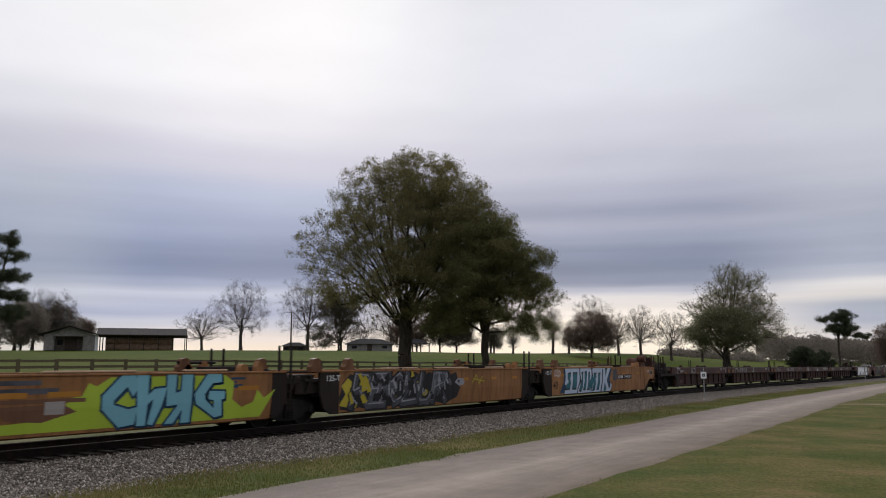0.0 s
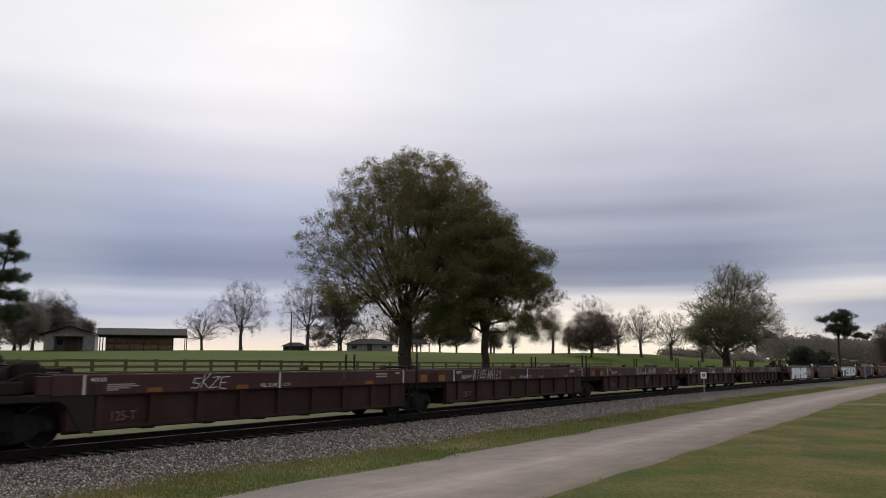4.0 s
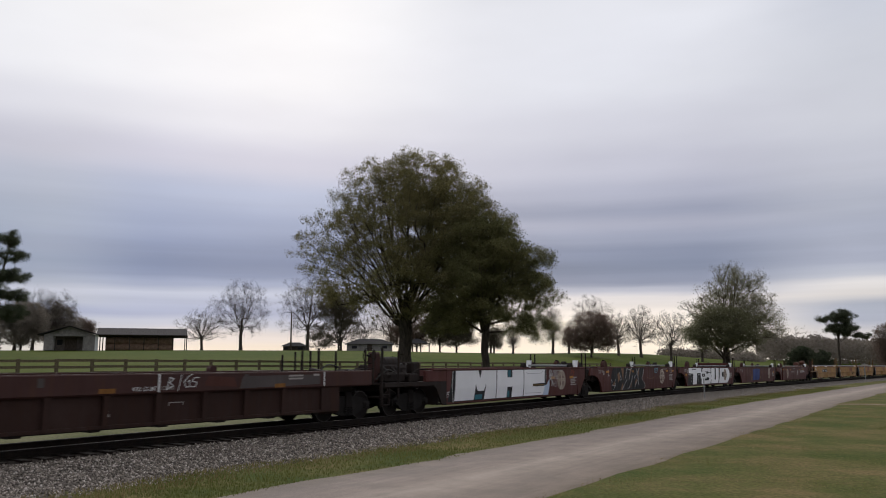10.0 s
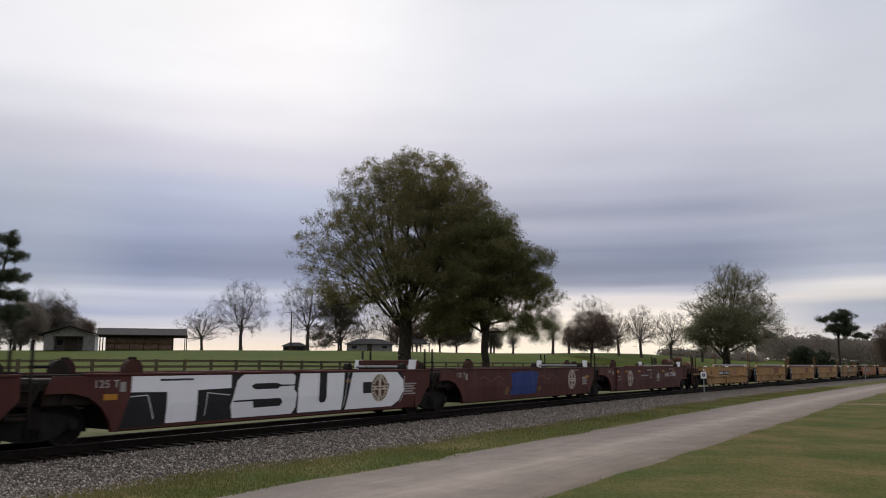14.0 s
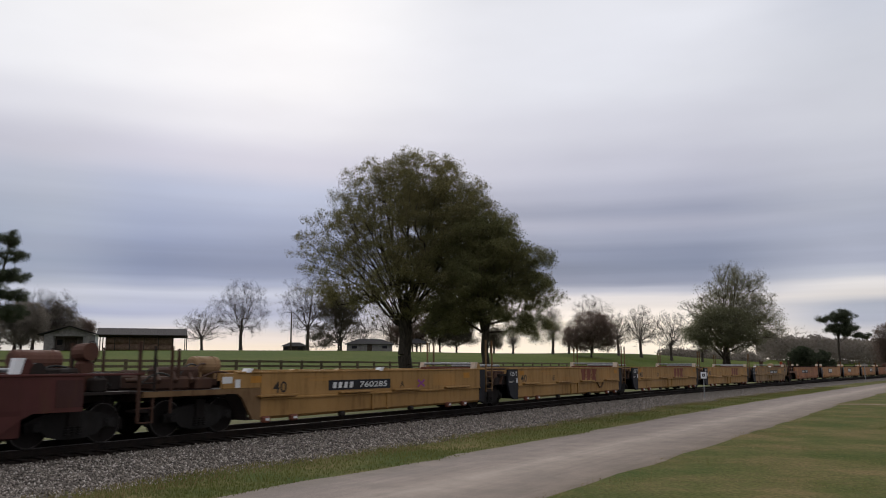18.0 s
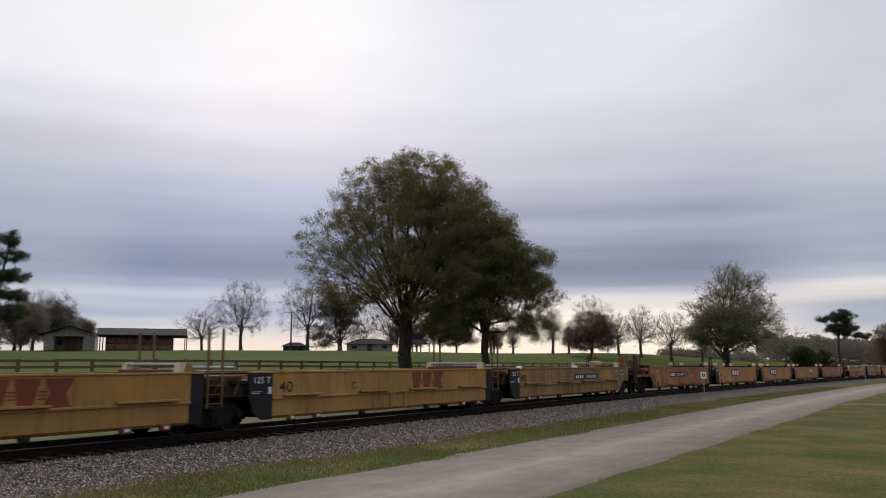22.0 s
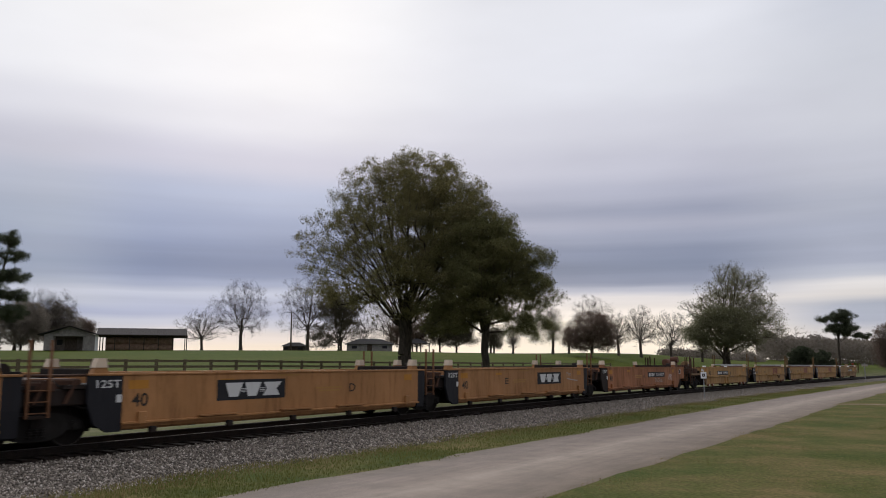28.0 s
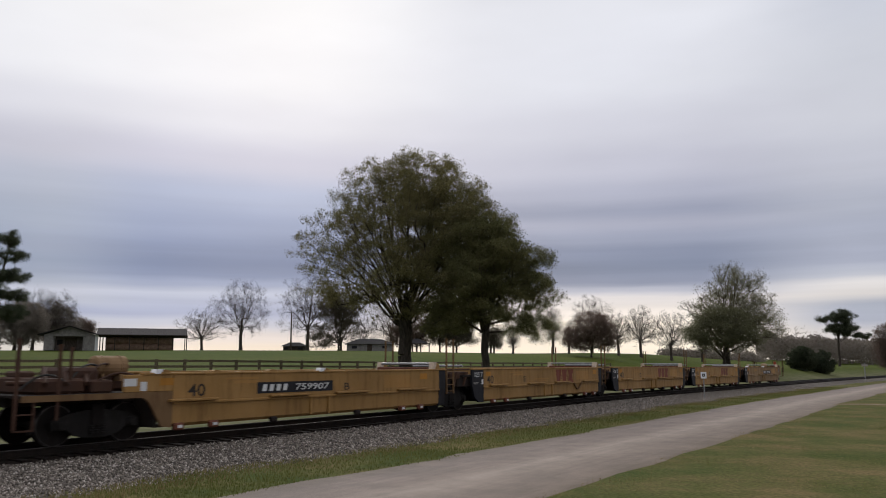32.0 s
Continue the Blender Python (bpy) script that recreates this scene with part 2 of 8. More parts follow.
def road_material():
    """Worn lane of packed grit: paler in the wheel tracks, darker crown and edges."""
    m, nt, b = nodes_of("packed_grit")
    uv = nt.nodes.new("ShaderNodeUVMap").outputs[0]
    sep = nt.nodes.new("ShaderNodeSeparateXYZ")
    nt.links.new(uv, sep.inputs[0])
    co = nt.nodes.new("ShaderNodeTexCoord").outputs["Object"]
    wob = noise_node(nt, 0.22, 4, co)
    ad = nt.nodes.new("ShaderNodeMath")
    ad.operation = "MULTIPLY_ADD"
    nt.links.new(wob, ad.inputs[0])
    ad.inputs[1].default_value = 0.16
    sub = nt.nodes.new("ShaderNodeMath")
    sub.inputs[1].default_value = -0.08
    nt.links.new(sep.outputs["Y"], sub.inputs[0])
    nt.links.new(sub.outputs[0], ad.inputs[2])
    c = ramp_node(nt, ad.outputs[0], ((0.0, (0.140, 0.104, 0.072)), (0.10, (0.178, 0.134, 0.104)), (0.25, (0.20, 0.155, 0.125)), (0.46, (0.30, 0.240, 0.198)), (0.60, (0.215, 0.168, 0.141)), (0.82, (0.185, 0.145, 0.124)), (1.0, (0.14, 0.107, 0.08))))
    mid = noise_node(nt, 0.9, 6, co, rough=0.7)
    fine = noise_node(nt, 60, 3, co)
    # faint streaks that run with the traffic
    long_ = nt.nodes.new("ShaderNodeMapping")
    long_.inputs["Scale"].default_value = (2.5, 26.0, 1.0)
    nt.links.new(uv, long_.inputs[0])
    streak = noise_node(nt, 1.0, 5, long_.outputs[0], rough=0.6)
    c = mix_node(nt, 0.18, c, ramp_node(nt, streak, ((0.32, grey(0.22)), (0.68, grey(0.78)))), "OVERLAY")
    c = mix_node(nt, 0.45, c, ramp_node(nt, mid, ((0.3, grey(0.25)), (0.7, grey(0.75)))), "OVERLAY")
    c = mix_node(nt, 0.35, c, ramp_node(nt, fine, ((0.3, grey(0.15)), (0.7, grey(0.85)))), "OVERLAY")
    nt.links.new(c, b.inputs["Base Color"])
    b.inputs["Roughness"].default_value = 0.9
    bump(nt, b, fine, 0.4, 0.01)
    return m


M_GRASS, M_ROAD = ground_material(), road_material()
def ballast_material():
    """Grey stone, black between and beside the rails: oily brake dust plus painted-in train shade."""
    m, nt, b = nodes_of("ballast_bed")
    co = nt.nodes.new("ShaderNodeTexCoord").outputs["Object"]
    f1, f2 = noise_node(nt, 4.0, 5, co), noise_node(nt, 26, 3, co)
    c = ramp_node(nt, f2, ((0.3, (0.040, 0.034, 0.029)), (0.5, (0.115, 0.099, 0.087)), (0.75, (0.25, 0.22, 0.196))))
    sep = nt.nodes.new("ShaderNodeSeparateXYZ")
    nt.links.new(nt.nodes.new("ShaderNodeUVMap").outputs[0], sep.inputs[0])
    # dark strip along the rails: grease and the train's shade in one mask
    oily_shade = ramp_node(nt, sep.outputs["Y"], ((0.47, grey(0)), (0.50, grey(0.92)), (0.86, grey(0.92)), (0.89, grey(0))))
    c = mix_node(nt, oily_shade, c, (0.015, 0.010, 0.007))
    c = mix_node(nt, 0.3, c, ramp_node(nt, f1, ((0.3, grey(0.2)), (0.7, grey(0.75)))), "OVERLAY")
    nt.links.new(c, b.inputs["Base Color"])
    b.inputs["Roughness"].default_value = 0.95
    b.inputs["Specular IOR Level"].default_value = 0.1
    bump(nt, b, f2, 0.9, 0.05)
    return m


M_BALLAST = ballast_material()
M_DIRT = plain("dry_verge", (0.15, 0.115, 0.07), (0.24, 0.19, 0.12), 1.5, 0.95)
# ties and rails toned near black, the shade beneath the train included
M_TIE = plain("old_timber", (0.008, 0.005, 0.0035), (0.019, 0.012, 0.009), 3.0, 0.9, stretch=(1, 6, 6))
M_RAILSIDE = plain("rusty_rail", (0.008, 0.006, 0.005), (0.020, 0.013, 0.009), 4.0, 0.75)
M_RAILTOP = plain("worn_rail_top", (0.05, 0.045, 0.042), (0.10, 0.09, 0.085), 5.0, 0.55, metal=0.8, strength=0.1)


def stone_material():
    m, nt, b = nodes_of("crushed_stone")
    geo = nt.nodes.new("ShaderNodeNewGeometry")
    c = ramp_node(nt, geo.outputs["Random Per Island"], ((0.0, (0.042, 0.034, 0.027)), (0.45, (0.118, 0.098, 0.081)), (0.8, (0.230, 0.194, 0.164)), (1.0, (0.45, 0.40, 0.36))))
    nt.links.new(c, b.inputs["Base Color"])
    b.inputs["Roughness"].default_value = 0.9
    return m


M_STONE = stone_material()
M_BLADE = leafy("grass_blades", (0.088, 0.110, 0.030), (0.160, 0.158, 0.052))
M_DRYBLADE = leafy("dry_blades", (0.15, 0.120, 0.050), (0.24, 0.19, 0.10))

# train paints
M_ORANGE_OLD = paint("faded_orange_paint", (0.281, 0.129, 0.047), 0.55)
M_MAROON = paint("brown_red_paint", (0.078, 0.022, 0.019), 0.45, fade=0.22)
M_BROWN = paint("dull_oxide_paint", (0.052, 0.021, 0.018), 0.40, fade=0.18)
M_YELLOW = paint("golden_yellow_paint", (0.327, 0.182, 0.058), 0.42, fade=0.20)
M_YELLOW_OLD = paint("weathered_yellow_paint", (0.250, 0.150, 0.060), 0.55, fade=0.28)
M_YELLOW_DIRTY = paint("dirty_yellow_paint", (0.160, 0.092, 0.040), 0.6, fade=0.25)
M_ORANGE_DIRTY = paint("dirty_orange_paint", (0.168, 0.076, 0.036), 0.6, fade=0.25)
M_ORANGE = paint("peach_orange_paint", (0.357, 0.172, 0.066), 0.42, fade=0.22)
M_ORANGE_RED = paint("brick_orange_paint", (0.300, 0.118, 0.048), 0.55, fade=0.28)
M_DARK = paint("sooty_black_steel", (0.010, 0.007, 0.006), 0.15, rough=0.85, fade=0.2, rust_col=(0.016, 0.011, 0.008))
M_TRUCK = paint("dusty_truck_steel", (0.013, 0.011, 0.010), 0.35, rough=0.85, fade=0.3, rust_col=(0.026, 0.019, 0.015), scale=2)
M_GRIME = paint("grimy_brown_steel", (0.020, 0.014, 0.012), 0.4, rough=0.8, fade=0.25, rust_col=(0.042, 0.024, 0.016))
M_NAVY = paint("blue_black_sheet", (0.013, 0.013, 0.017), 0.12, fade=0.15)
M_STEEL = plain("worn_wheel_rim", (0.05, 0.047, 0.045), (0.11, 0.10, 0.095), 8, 0.45, metal=1.0, strength=0.1)
M_GALV = plain("galvanised_steel", (0.22, 0.22, 0.225), (0.36, 0.36, 0.365), 6, 0.45, metal=0.4, strength=0.1)
M_WHITE = paint("chalky_white_paint", (0.82, 0.82, 0.84), 0.10, fade=0.06, rust_col=(0.35, 0.33, 0.31))
M_BLACK = paint("black_spray_paint", (0.018, 0.018, 0.020), 0.05, fade=0.1)
M_LETTER = paint("white_stencil", (0.62, 0.62, 0.62), 0.10, fade=0.05)
M_LETTER_DIM = paint("worn_white_stencil", (0.34, 0.31, 0.29), 0.2, fade=0.05)
M_BLACKLETTER = paint("black_stencil", (0.028, 0.022, 0.018), 0.1, fade=0.1)
M_REFLECT = paint("yellow_reflector", (0.42, 0.185, 0.028), 0.2, fade=0.1)
M_LIME = paint("lime_spray_paint", (0.36, 0.48, 0.045), 0.08, fade=0.12)
M_CYAN = paint("pale_blue_spray_paint", (0.20, 0.46, 0.55), 0.06, fade=0.10)
M_CYANDEEP = paint("deep_blue_spray_paint", (0.020, 0.055, 0.11), 0.05, fade=0.1)
M_SILVERBLUE = paint("silver_blue_spray_paint", (0.50, 0.58, 0.70), 0.05, fade=0.08)
M_TEAL = paint("teal_spray_paint", (0.035, 0.15, 0.19), 0.05, fade=0.25)
M_SLATE = paint("slate_grey_spray_paint", (0.080, 0.083, 0.098), 0.05, fade=0.45, scale=3)
M_PALEGREY = paint("pale_grey_spray_paint", (0.289, 0.289, 0.323), 0.05, fade=0.2)
M_OLIVE = paint("olive_yellow_spray_paint", (0.42, 0.34, 0.035), 0.1, fade=0.15)
M_OLIVE_DIM = paint("dull_yellow_spray_paint", (0.16, 0.10, 0.035), 0.2, fade=0.2)
M_PATCH_GREY = paint("dull_grey_patch", (0.075, 0.062, 0.060), 0.2, fade=0.2)
M_REFLECT_DULL = paint("grimy_reflector", (0.22, 0.095, 0.02), 0.4, fade=0.2)
M_CHALK_RED = paint("faded_pink_stencil", (0.17, 0.105, 0.10), 0.3, fade=0.2)
M_REDMARK_DIM = paint("dim_rust_patch", (0.085, 0.028, 0.020), 0.3, fade=0.2)
M_TAN = paint("tan_spray_paint", (0.20, 0.11, 0.062), 0.1, fade=0.12)
M_BLUE = paint("royal_blue_spray_paint", (0.025, 0.05, 0.20), 0.1, fade=0.12)
M_REDMARK = paint("dull_red_mark", (0.33, 0.060, 0.030), 0.15, fade=0.12)
M_REDDULL = paint("dull_brick_stencil", (0.185, 0.050, 0.028), 0.25, fade=0.2)
M_MAGENTA = paint("magenta_spray_paint", (0.26, 0.05, 0.25), 0.05, fade=0.1)
M_GUIDE_CREAM = paint("scuffed_cream_paint", (0.60, 0.49, 0.38), 0.35, fade=0.15)
M_CREAM = paint("cream_stencil", (0.50, 0.44, 0.36), 0.12, fade=0.08)
M_PADTAN = paint("pale_scuffed_paint", (0.40, 0.27, 0.17), 0.3, fade=0.2)
M_PATCH = paint("bare_primer_patch", (0.17, 0.085, 0.05), 0.3, fade=0.2)
M_HOSE = plain("rubber_hose", (0.02, 0.02, 0.02), (0.05, 0.045, 0.04), 10, 0.7)

# land and buildings
M_BARK = plain("grey_bark", (0.030, 0.025, 0.020), (0.075, 0.062, 0.050), 5.0, 0.95, stretch=(2, 2, 0.5), strength=0.8, dist=0.04)
M_TWIG = plain("brown_twigs", (0.045, 0.037, 0.032), (0.095, 0.078, 0.068), 4.0, 0.95)
M_LEAF_OAK = leafy("turning_oak_leaves", (0.132, 0.128, 0.056), (0.230, 0.196, 0.092))
M_LEAF_DEEP = leafy("dark_green_leaves", (0.105, 0.110, 0.048), (0.185, 0.172, 0.075))
# leaves on the crest are lightened: distance haze is in their colour
M_LEAF_FAR = leafy("far_hazy_leaves", (0.085, 0.075, 0.055), (0.145, 0.125, 0.095))
M_LEAF_RUST = leafy("russet_leaves", (0.115, 0.080, 0.066), (0.19, 0.140, 0.115))
M_LEAF_GREEN = leafy("soft_green_leaves", (0.150, 0.146, 0.088), (0.235, 0.222, 0.140))
M_LEAF_PINE = leafy("pine_needles", (0.045, 0.056, 0.036), (0.092, 0.105, 0.062))
M_LEAF_TAN = leafy("withered_leaves", (0.12, 0.085, 0.055), (0.22, 0.16, 0.11))
M_FENCE = plain("weathered_fence_wood", (0.080, 0.064, 0.038), (0.155, 0.126, 0.080), 3.0, 0.9, stretch=(6, 1, 1))
M_ROOF = plain("dull_sheet_roof", (0.030, 0.025, 0.026), (0.052, 0.044, 0.046), 1.2, 0.9, stretch=(4, 1, 1))
M_WALL = plain("grey_block_wall", (0.155, 0.145, 0.138), (0.26, 0.245, 0.232), 1.5, 0.9)
M_WOOD = plain("dark_barn_wood", (0.035, 0.027, 0.021), (0.085, 0.066, 0.052), 2.0, 0.9, stretch=(6, 6, 1))
M_HAY = plain("old_hay", (0.20, 0.125, 0.085), (0.36, 0.25, 0.18), 1.6, 0.95)
M_SHINGLE = plain("dark_shingles", (0.020, 0.019, 0.021), (0.044, 0.041, 0.045), 3.0, 0.95)
M_BRICKWALL = plain("shaded_brown_wall", (0.075, 0.062, 0.055), (0.13, 0.11, 0.10), 1.5, 0.9)


# ======== mesh helpers ========
def part(name, bm, mat, parent=None, label=""):
    """Links a bmesh as one mesh object under a thing or a part."""
    me = bpy.data.meshes.new(name)
    bm.to_mesh(me)
    bm.free()
    return part_mesh(name, me, mat, parent, label)


def part_mesh(name, me, mat, parent=None, label=""):
    if mat is not None and not me.materials:
        me.materials.append(mat)
    ob = new(name, me)
    if parent is not None:
        ob.parent = parent
    if label:
        tagged(ob, label)
    return ob


def box(bm, x0, x1, y0, y1, z0, z1, bev=0.0):
    r = bmesh.ops.create_cube(bm, size=1.0, matrix=Matrix.LocRotScale(((x0 + x1) / 2, (y0 + y1) / 2, (z0 + z1) / 2), None, (x1 - x0, y1 - y0, z1 - z0)))
    if bev:
        es = {e for v in r["verts"] for e in v.link_edges}
        bmesh.ops.bevel(bm, geom=list(es), offset=bev, segments=1, affect="EDGES")
    return bm


def boxm(x0, x1, y0, y1, z0, z1, bev=0.0):
    return box(bmesh.new(), x0, x1, y0, y1, z0, z1, bev)


def tube(bm, p, q, r, n=8, r2=None, caps=True):
    p, q = Vector(p), Vector(q)
    d = q - p
    m = Matrix.Translation((p + q) / 2) @ d.to_track_quat("Z", "Y").to_matrix().to_4x4()
    bmesh.ops.create_cone(bm, cap_ends=caps, segments=n, radius1=r, radius2=r if r2 is None else r2, depth=d.length, matrix=m)
    return bm


def prism(bm, pts, a0, a1, axis="y"):
    """Extrudes the outline pts from a0 to a1 along y (pts are x, z) or x (pts are y, z)."""
    def put(p, a):
        return (p[0], a, p[1]) if axis == "y" else (a, p[0], p[1])
    v0 = [bm.verts.new(put(p, a0)) for p in pts]
    v1 = [bm.verts.new(put(p, a1)) for p in pts]
    n = len(pts)
    fs = [bm.faces.new(v0), bm.faces.new(v1[::-1])]
    for i in range(n):
        fs.append(bm.faces.new((v0[i], v1[i], v1[(i + 1) % n], v0[(i + 1) % n])))
    bmesh.ops.recalc_face_normals(bm, faces=fs)
    return bm


def prismm(pts, a0, a1, axis="y"):
    return prism(bmesh.new(), pts, a0, a1, axis)


def pydata(name, verts, faces):
    me = bpy.data.meshes.new(name)
    me.from_pydata(verts, [], faces)
    me.update()
    return me


def np_mesh(name, verts, loops_per_face, loops):
    """A mesh from arrays: all faces have the same number of corners."""
    me = bpy.data.meshes.new(name)
    nf = len(loops) // loops_per_face
    me.vertices.add(len(verts))
    me.vertices.foreach_set("co", np.asarray(verts, np.float32).ravel())
    me.loops.add(len(loops))
    me.loops.foreach_set("vertex_index", np.asarray(loops, np.int32))
    me.polygons.add(nf)
    me.polygons.foreach_set("loop_start", np.arange(0, nf * loops_per_face, loops_per_face, dtype=np.int32))
    me.update(calc_edges=True)
    return me

# ======== ground ========
def land(s, o):
    """Ground height at s along the track and o beyond its centre line."""
    x, y, _ = track(s, o)
    z = drop(max(s, 0))
    if o > 2:
        z += 0.95 * smooth(2.5, 26, o) + 1.35 * smooth(85, 135, s) * smooth(2.5, 12, o) * (1 - smooth(15, 26, o) * (1 - smooth(150, 220, s)))
        side = 1 - 0.26 * smooth(-25, 30, x) - 0.53 * smooth(30, 95, x)
        z += (3.45 * side - drop(max(s, 0))) * smooth(66, 158, y) * smooth(28, 62, o)
        z -= 5.0 * smooth(180, 600, y) * side
        z += 0.10 * noise.noise(Vector((x * 0.05, y * 0.05, 3.0))) * smooth(4, 20, o)
    if o < -5.0:
        z += 0.05 * noise.noise(Vector((x * 0.3, y * 0.3, 0.0)))
    if -12.3 < o < -7.8:
        z -= 0.05 * smooth(-12.2, -11.6, o) * (1 - smooth(-8.5, -7.9, o))
    if -5.3 < o < 2.5:
        z -= 0.12 * (1 - smooth(4.5, 5.3, abs(o))) * (1 - smooth(1.8, 2.5, o))
    return z


def strip_mesh(name, ss, os_, height, uv=False):
    """A sheet along the track; its map runs along and across it."""
    verts = [(*track(s, o)[:2], height(s, o)) for s in ss for o in os_]
    w = len(os_)
    faces = [(i * w + j, i * w + j + 1, (i + 1) * w + j + 1, (i + 1) * w + j) for i in range(len(ss) - 1) for j in range(w - 1)]
    me = pydata(name, verts, [f[::-1] for f in faces])
    lay = me.uv_layers.new(name="across")
    lo, span = os_[0], os_[-1] - os_[0]
    idx = np.empty(len(me.loops), np.int32)
    me.loops.foreach_get("vertex_index", idx)
    across = np.array([(o - lo) / span for o in os_]) if uv else np.array([0.5 + min(max(o, -20), 20) / 40 for o in os_])
    lay.data.foreach_set("uv", np.stack([np.array(ss)[idx // w] * 0.1, across[idx % w]], 1).astype(np.float32).ravel())
    me.polygons.foreach_set("use_smooth", [True] * len(me.polygons))
    return me


def steps(*runs):
    """Values from start to end by a step, run after run."""
    out = []
    for a, b, d in runs:
        n = max(1, round((b - a) / d))
        out += [a + (b - a) * i / n for i in range(n)]
    return out + [runs[-1][1]]


S_ALL = steps((-900, -100, 80), (-100, 0, 10), (0, 80, 2), (80, 200, 4), (200, 400, 10), (400, 1000, 60), (1000, 3200, 220))
O_ALL = steps((-1500, -200, 100), (-200, -40, 10), (-40, -14, 2), (-14, -6.6, 0.4), (-6.6, 6.6, 1.1), (6.6, 40, 1.6), (40, 160, 4), (160, 420, 15), (420, 2600, 150))
part_mesh("ground", strip_mesh("ground", S_ALL, O_ALL, land), M_GRASS)
tagged(bpy.data.objects["ground"], "mown green grass land with dry brown patches", "ground", kind="structure")

S_BED = steps((-400, 0, 8), (0, 120, 1.0), (120, 260, 4), (260, 560, 15))


def edge_wander(s, k):
    return 0.28 * noise.noise(Vector((s * 0.25, k, 0.0))) + 0.12 * noise.noise(Vector((s * 1.3, k + 5, 0.0)))


def ballast_height(s, o):
    a = abs(o)
    z = drop(max(s, 0))
    if a < 0.95:
        return z + 0.075
    return z + 0.075 - 0.035 * smooth(0.95, 1.40, a) - 0.01 * smooth(1.4, 2.4, a) - 0.045 * smooth(2.4, 5.5, a)


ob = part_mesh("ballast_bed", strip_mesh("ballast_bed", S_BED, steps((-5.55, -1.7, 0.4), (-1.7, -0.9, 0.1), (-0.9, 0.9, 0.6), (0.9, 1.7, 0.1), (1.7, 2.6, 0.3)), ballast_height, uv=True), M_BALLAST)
tagged(ob, "grey crushed stone ballast bed under the rails", "ballast", kind="structure")

road_os = steps((-12.35, -7.75, 0.2))


def road_height(s, o):
    k = (o + 10.05) / 2.3
    return drop(max(s, 0)) + 0.030 - 0.026 * k * k + 0.012 * noise.noise(Vector((s * 0.3, o * 0.8, 2.0)))


def road_mesh():
    me = strip_mesh("road", S_BED, road_os, road_height, uv=True)
    w = len(road_os)
    for i, s in enumerate(S_BED):          # ragged edges
        for j, k in ((0, 1.0), (w - 1, 9.0)):
            v = me.vertices[i * w + j]
            x, y, _ = track(s, road_os[j] + edge_wander(s, k))
            v.co.x, v.co.y = x, y
            v.co.z = land(s, road_os[j]) - 0.012
    return me


tagged(part_mesh("road", road_mesh(), M_ROAD), "pale worn lane of packed grit with wheel tracks", "road", kind="structure")


def side_path():
    """A short pale turn-off from the lane into the grass."""
    verts, faces = [], []
    for i in range(13):
        k = i / 12
        s, o = 57 + 5 * k, -12.0 - 14 * k
        for d in (-0.45, -0.15, 0.15, 0.45):
            x, y, _ = track(s + d, o)
            verts.append((x, y, land(s, o) + 0.02 - 0.03 * abs(d)))
    for i in range(12):
        for j in range(3):
            faces.append((i * 4 + j, i * 4 + j + 1, i * 4 + j + 5, i * 4 + j + 4))
    me = pydata("path", verts, faces)
    tagged(part_mesh("path", me, M_DIRT), "pale bare earth turn-off across the grass", "path", kind="structure")


side_path()


# ======== rails and ties ========
def rail(o, name):
    prof = ((-0.07, 0.0), (0.07, 0.0), (0.07, 0.012), (0.012, 0.035), (0.012, 0.135), (0.036, 0.145), (0.036, 0.165), (-0.036, 0.165), (-0.036, 0.145), (-0.012, 0.135), (-0.012, 0.035), (-0.07, 0.012))
    head = ((-0.034, 0.165), (0.034, 0.165), (0.028, 0.180), (-0.028, 0.180))
    thing = new(name)
    tagged(thing, "rusty steel rail with a worn bright top on timber ties", "rail", "rails of the track", "structure")
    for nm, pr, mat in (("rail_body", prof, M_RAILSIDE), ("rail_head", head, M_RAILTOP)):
        verts, faces, n = [], [], len(pr)
        for s in S_BED:
            for a, b in pr:
                x, y, _ = track(s, o + a)
                verts.append((x, y, RAIL - 0.18 + b + drop(max(s, 0))))
        for i in range(len(S_BED) - 1):
            for j in range(n):
                faces.append((i * n + j, (i + 1) * n + j, (i + 1) * n + (j + 1) % n, i * n + (j + 1) % n))
        part_mesh(nm, pydata(nm, verts, faces), mat, thing)


rail(-0.755, "rail_near")
rail(0.755, "rail_far")


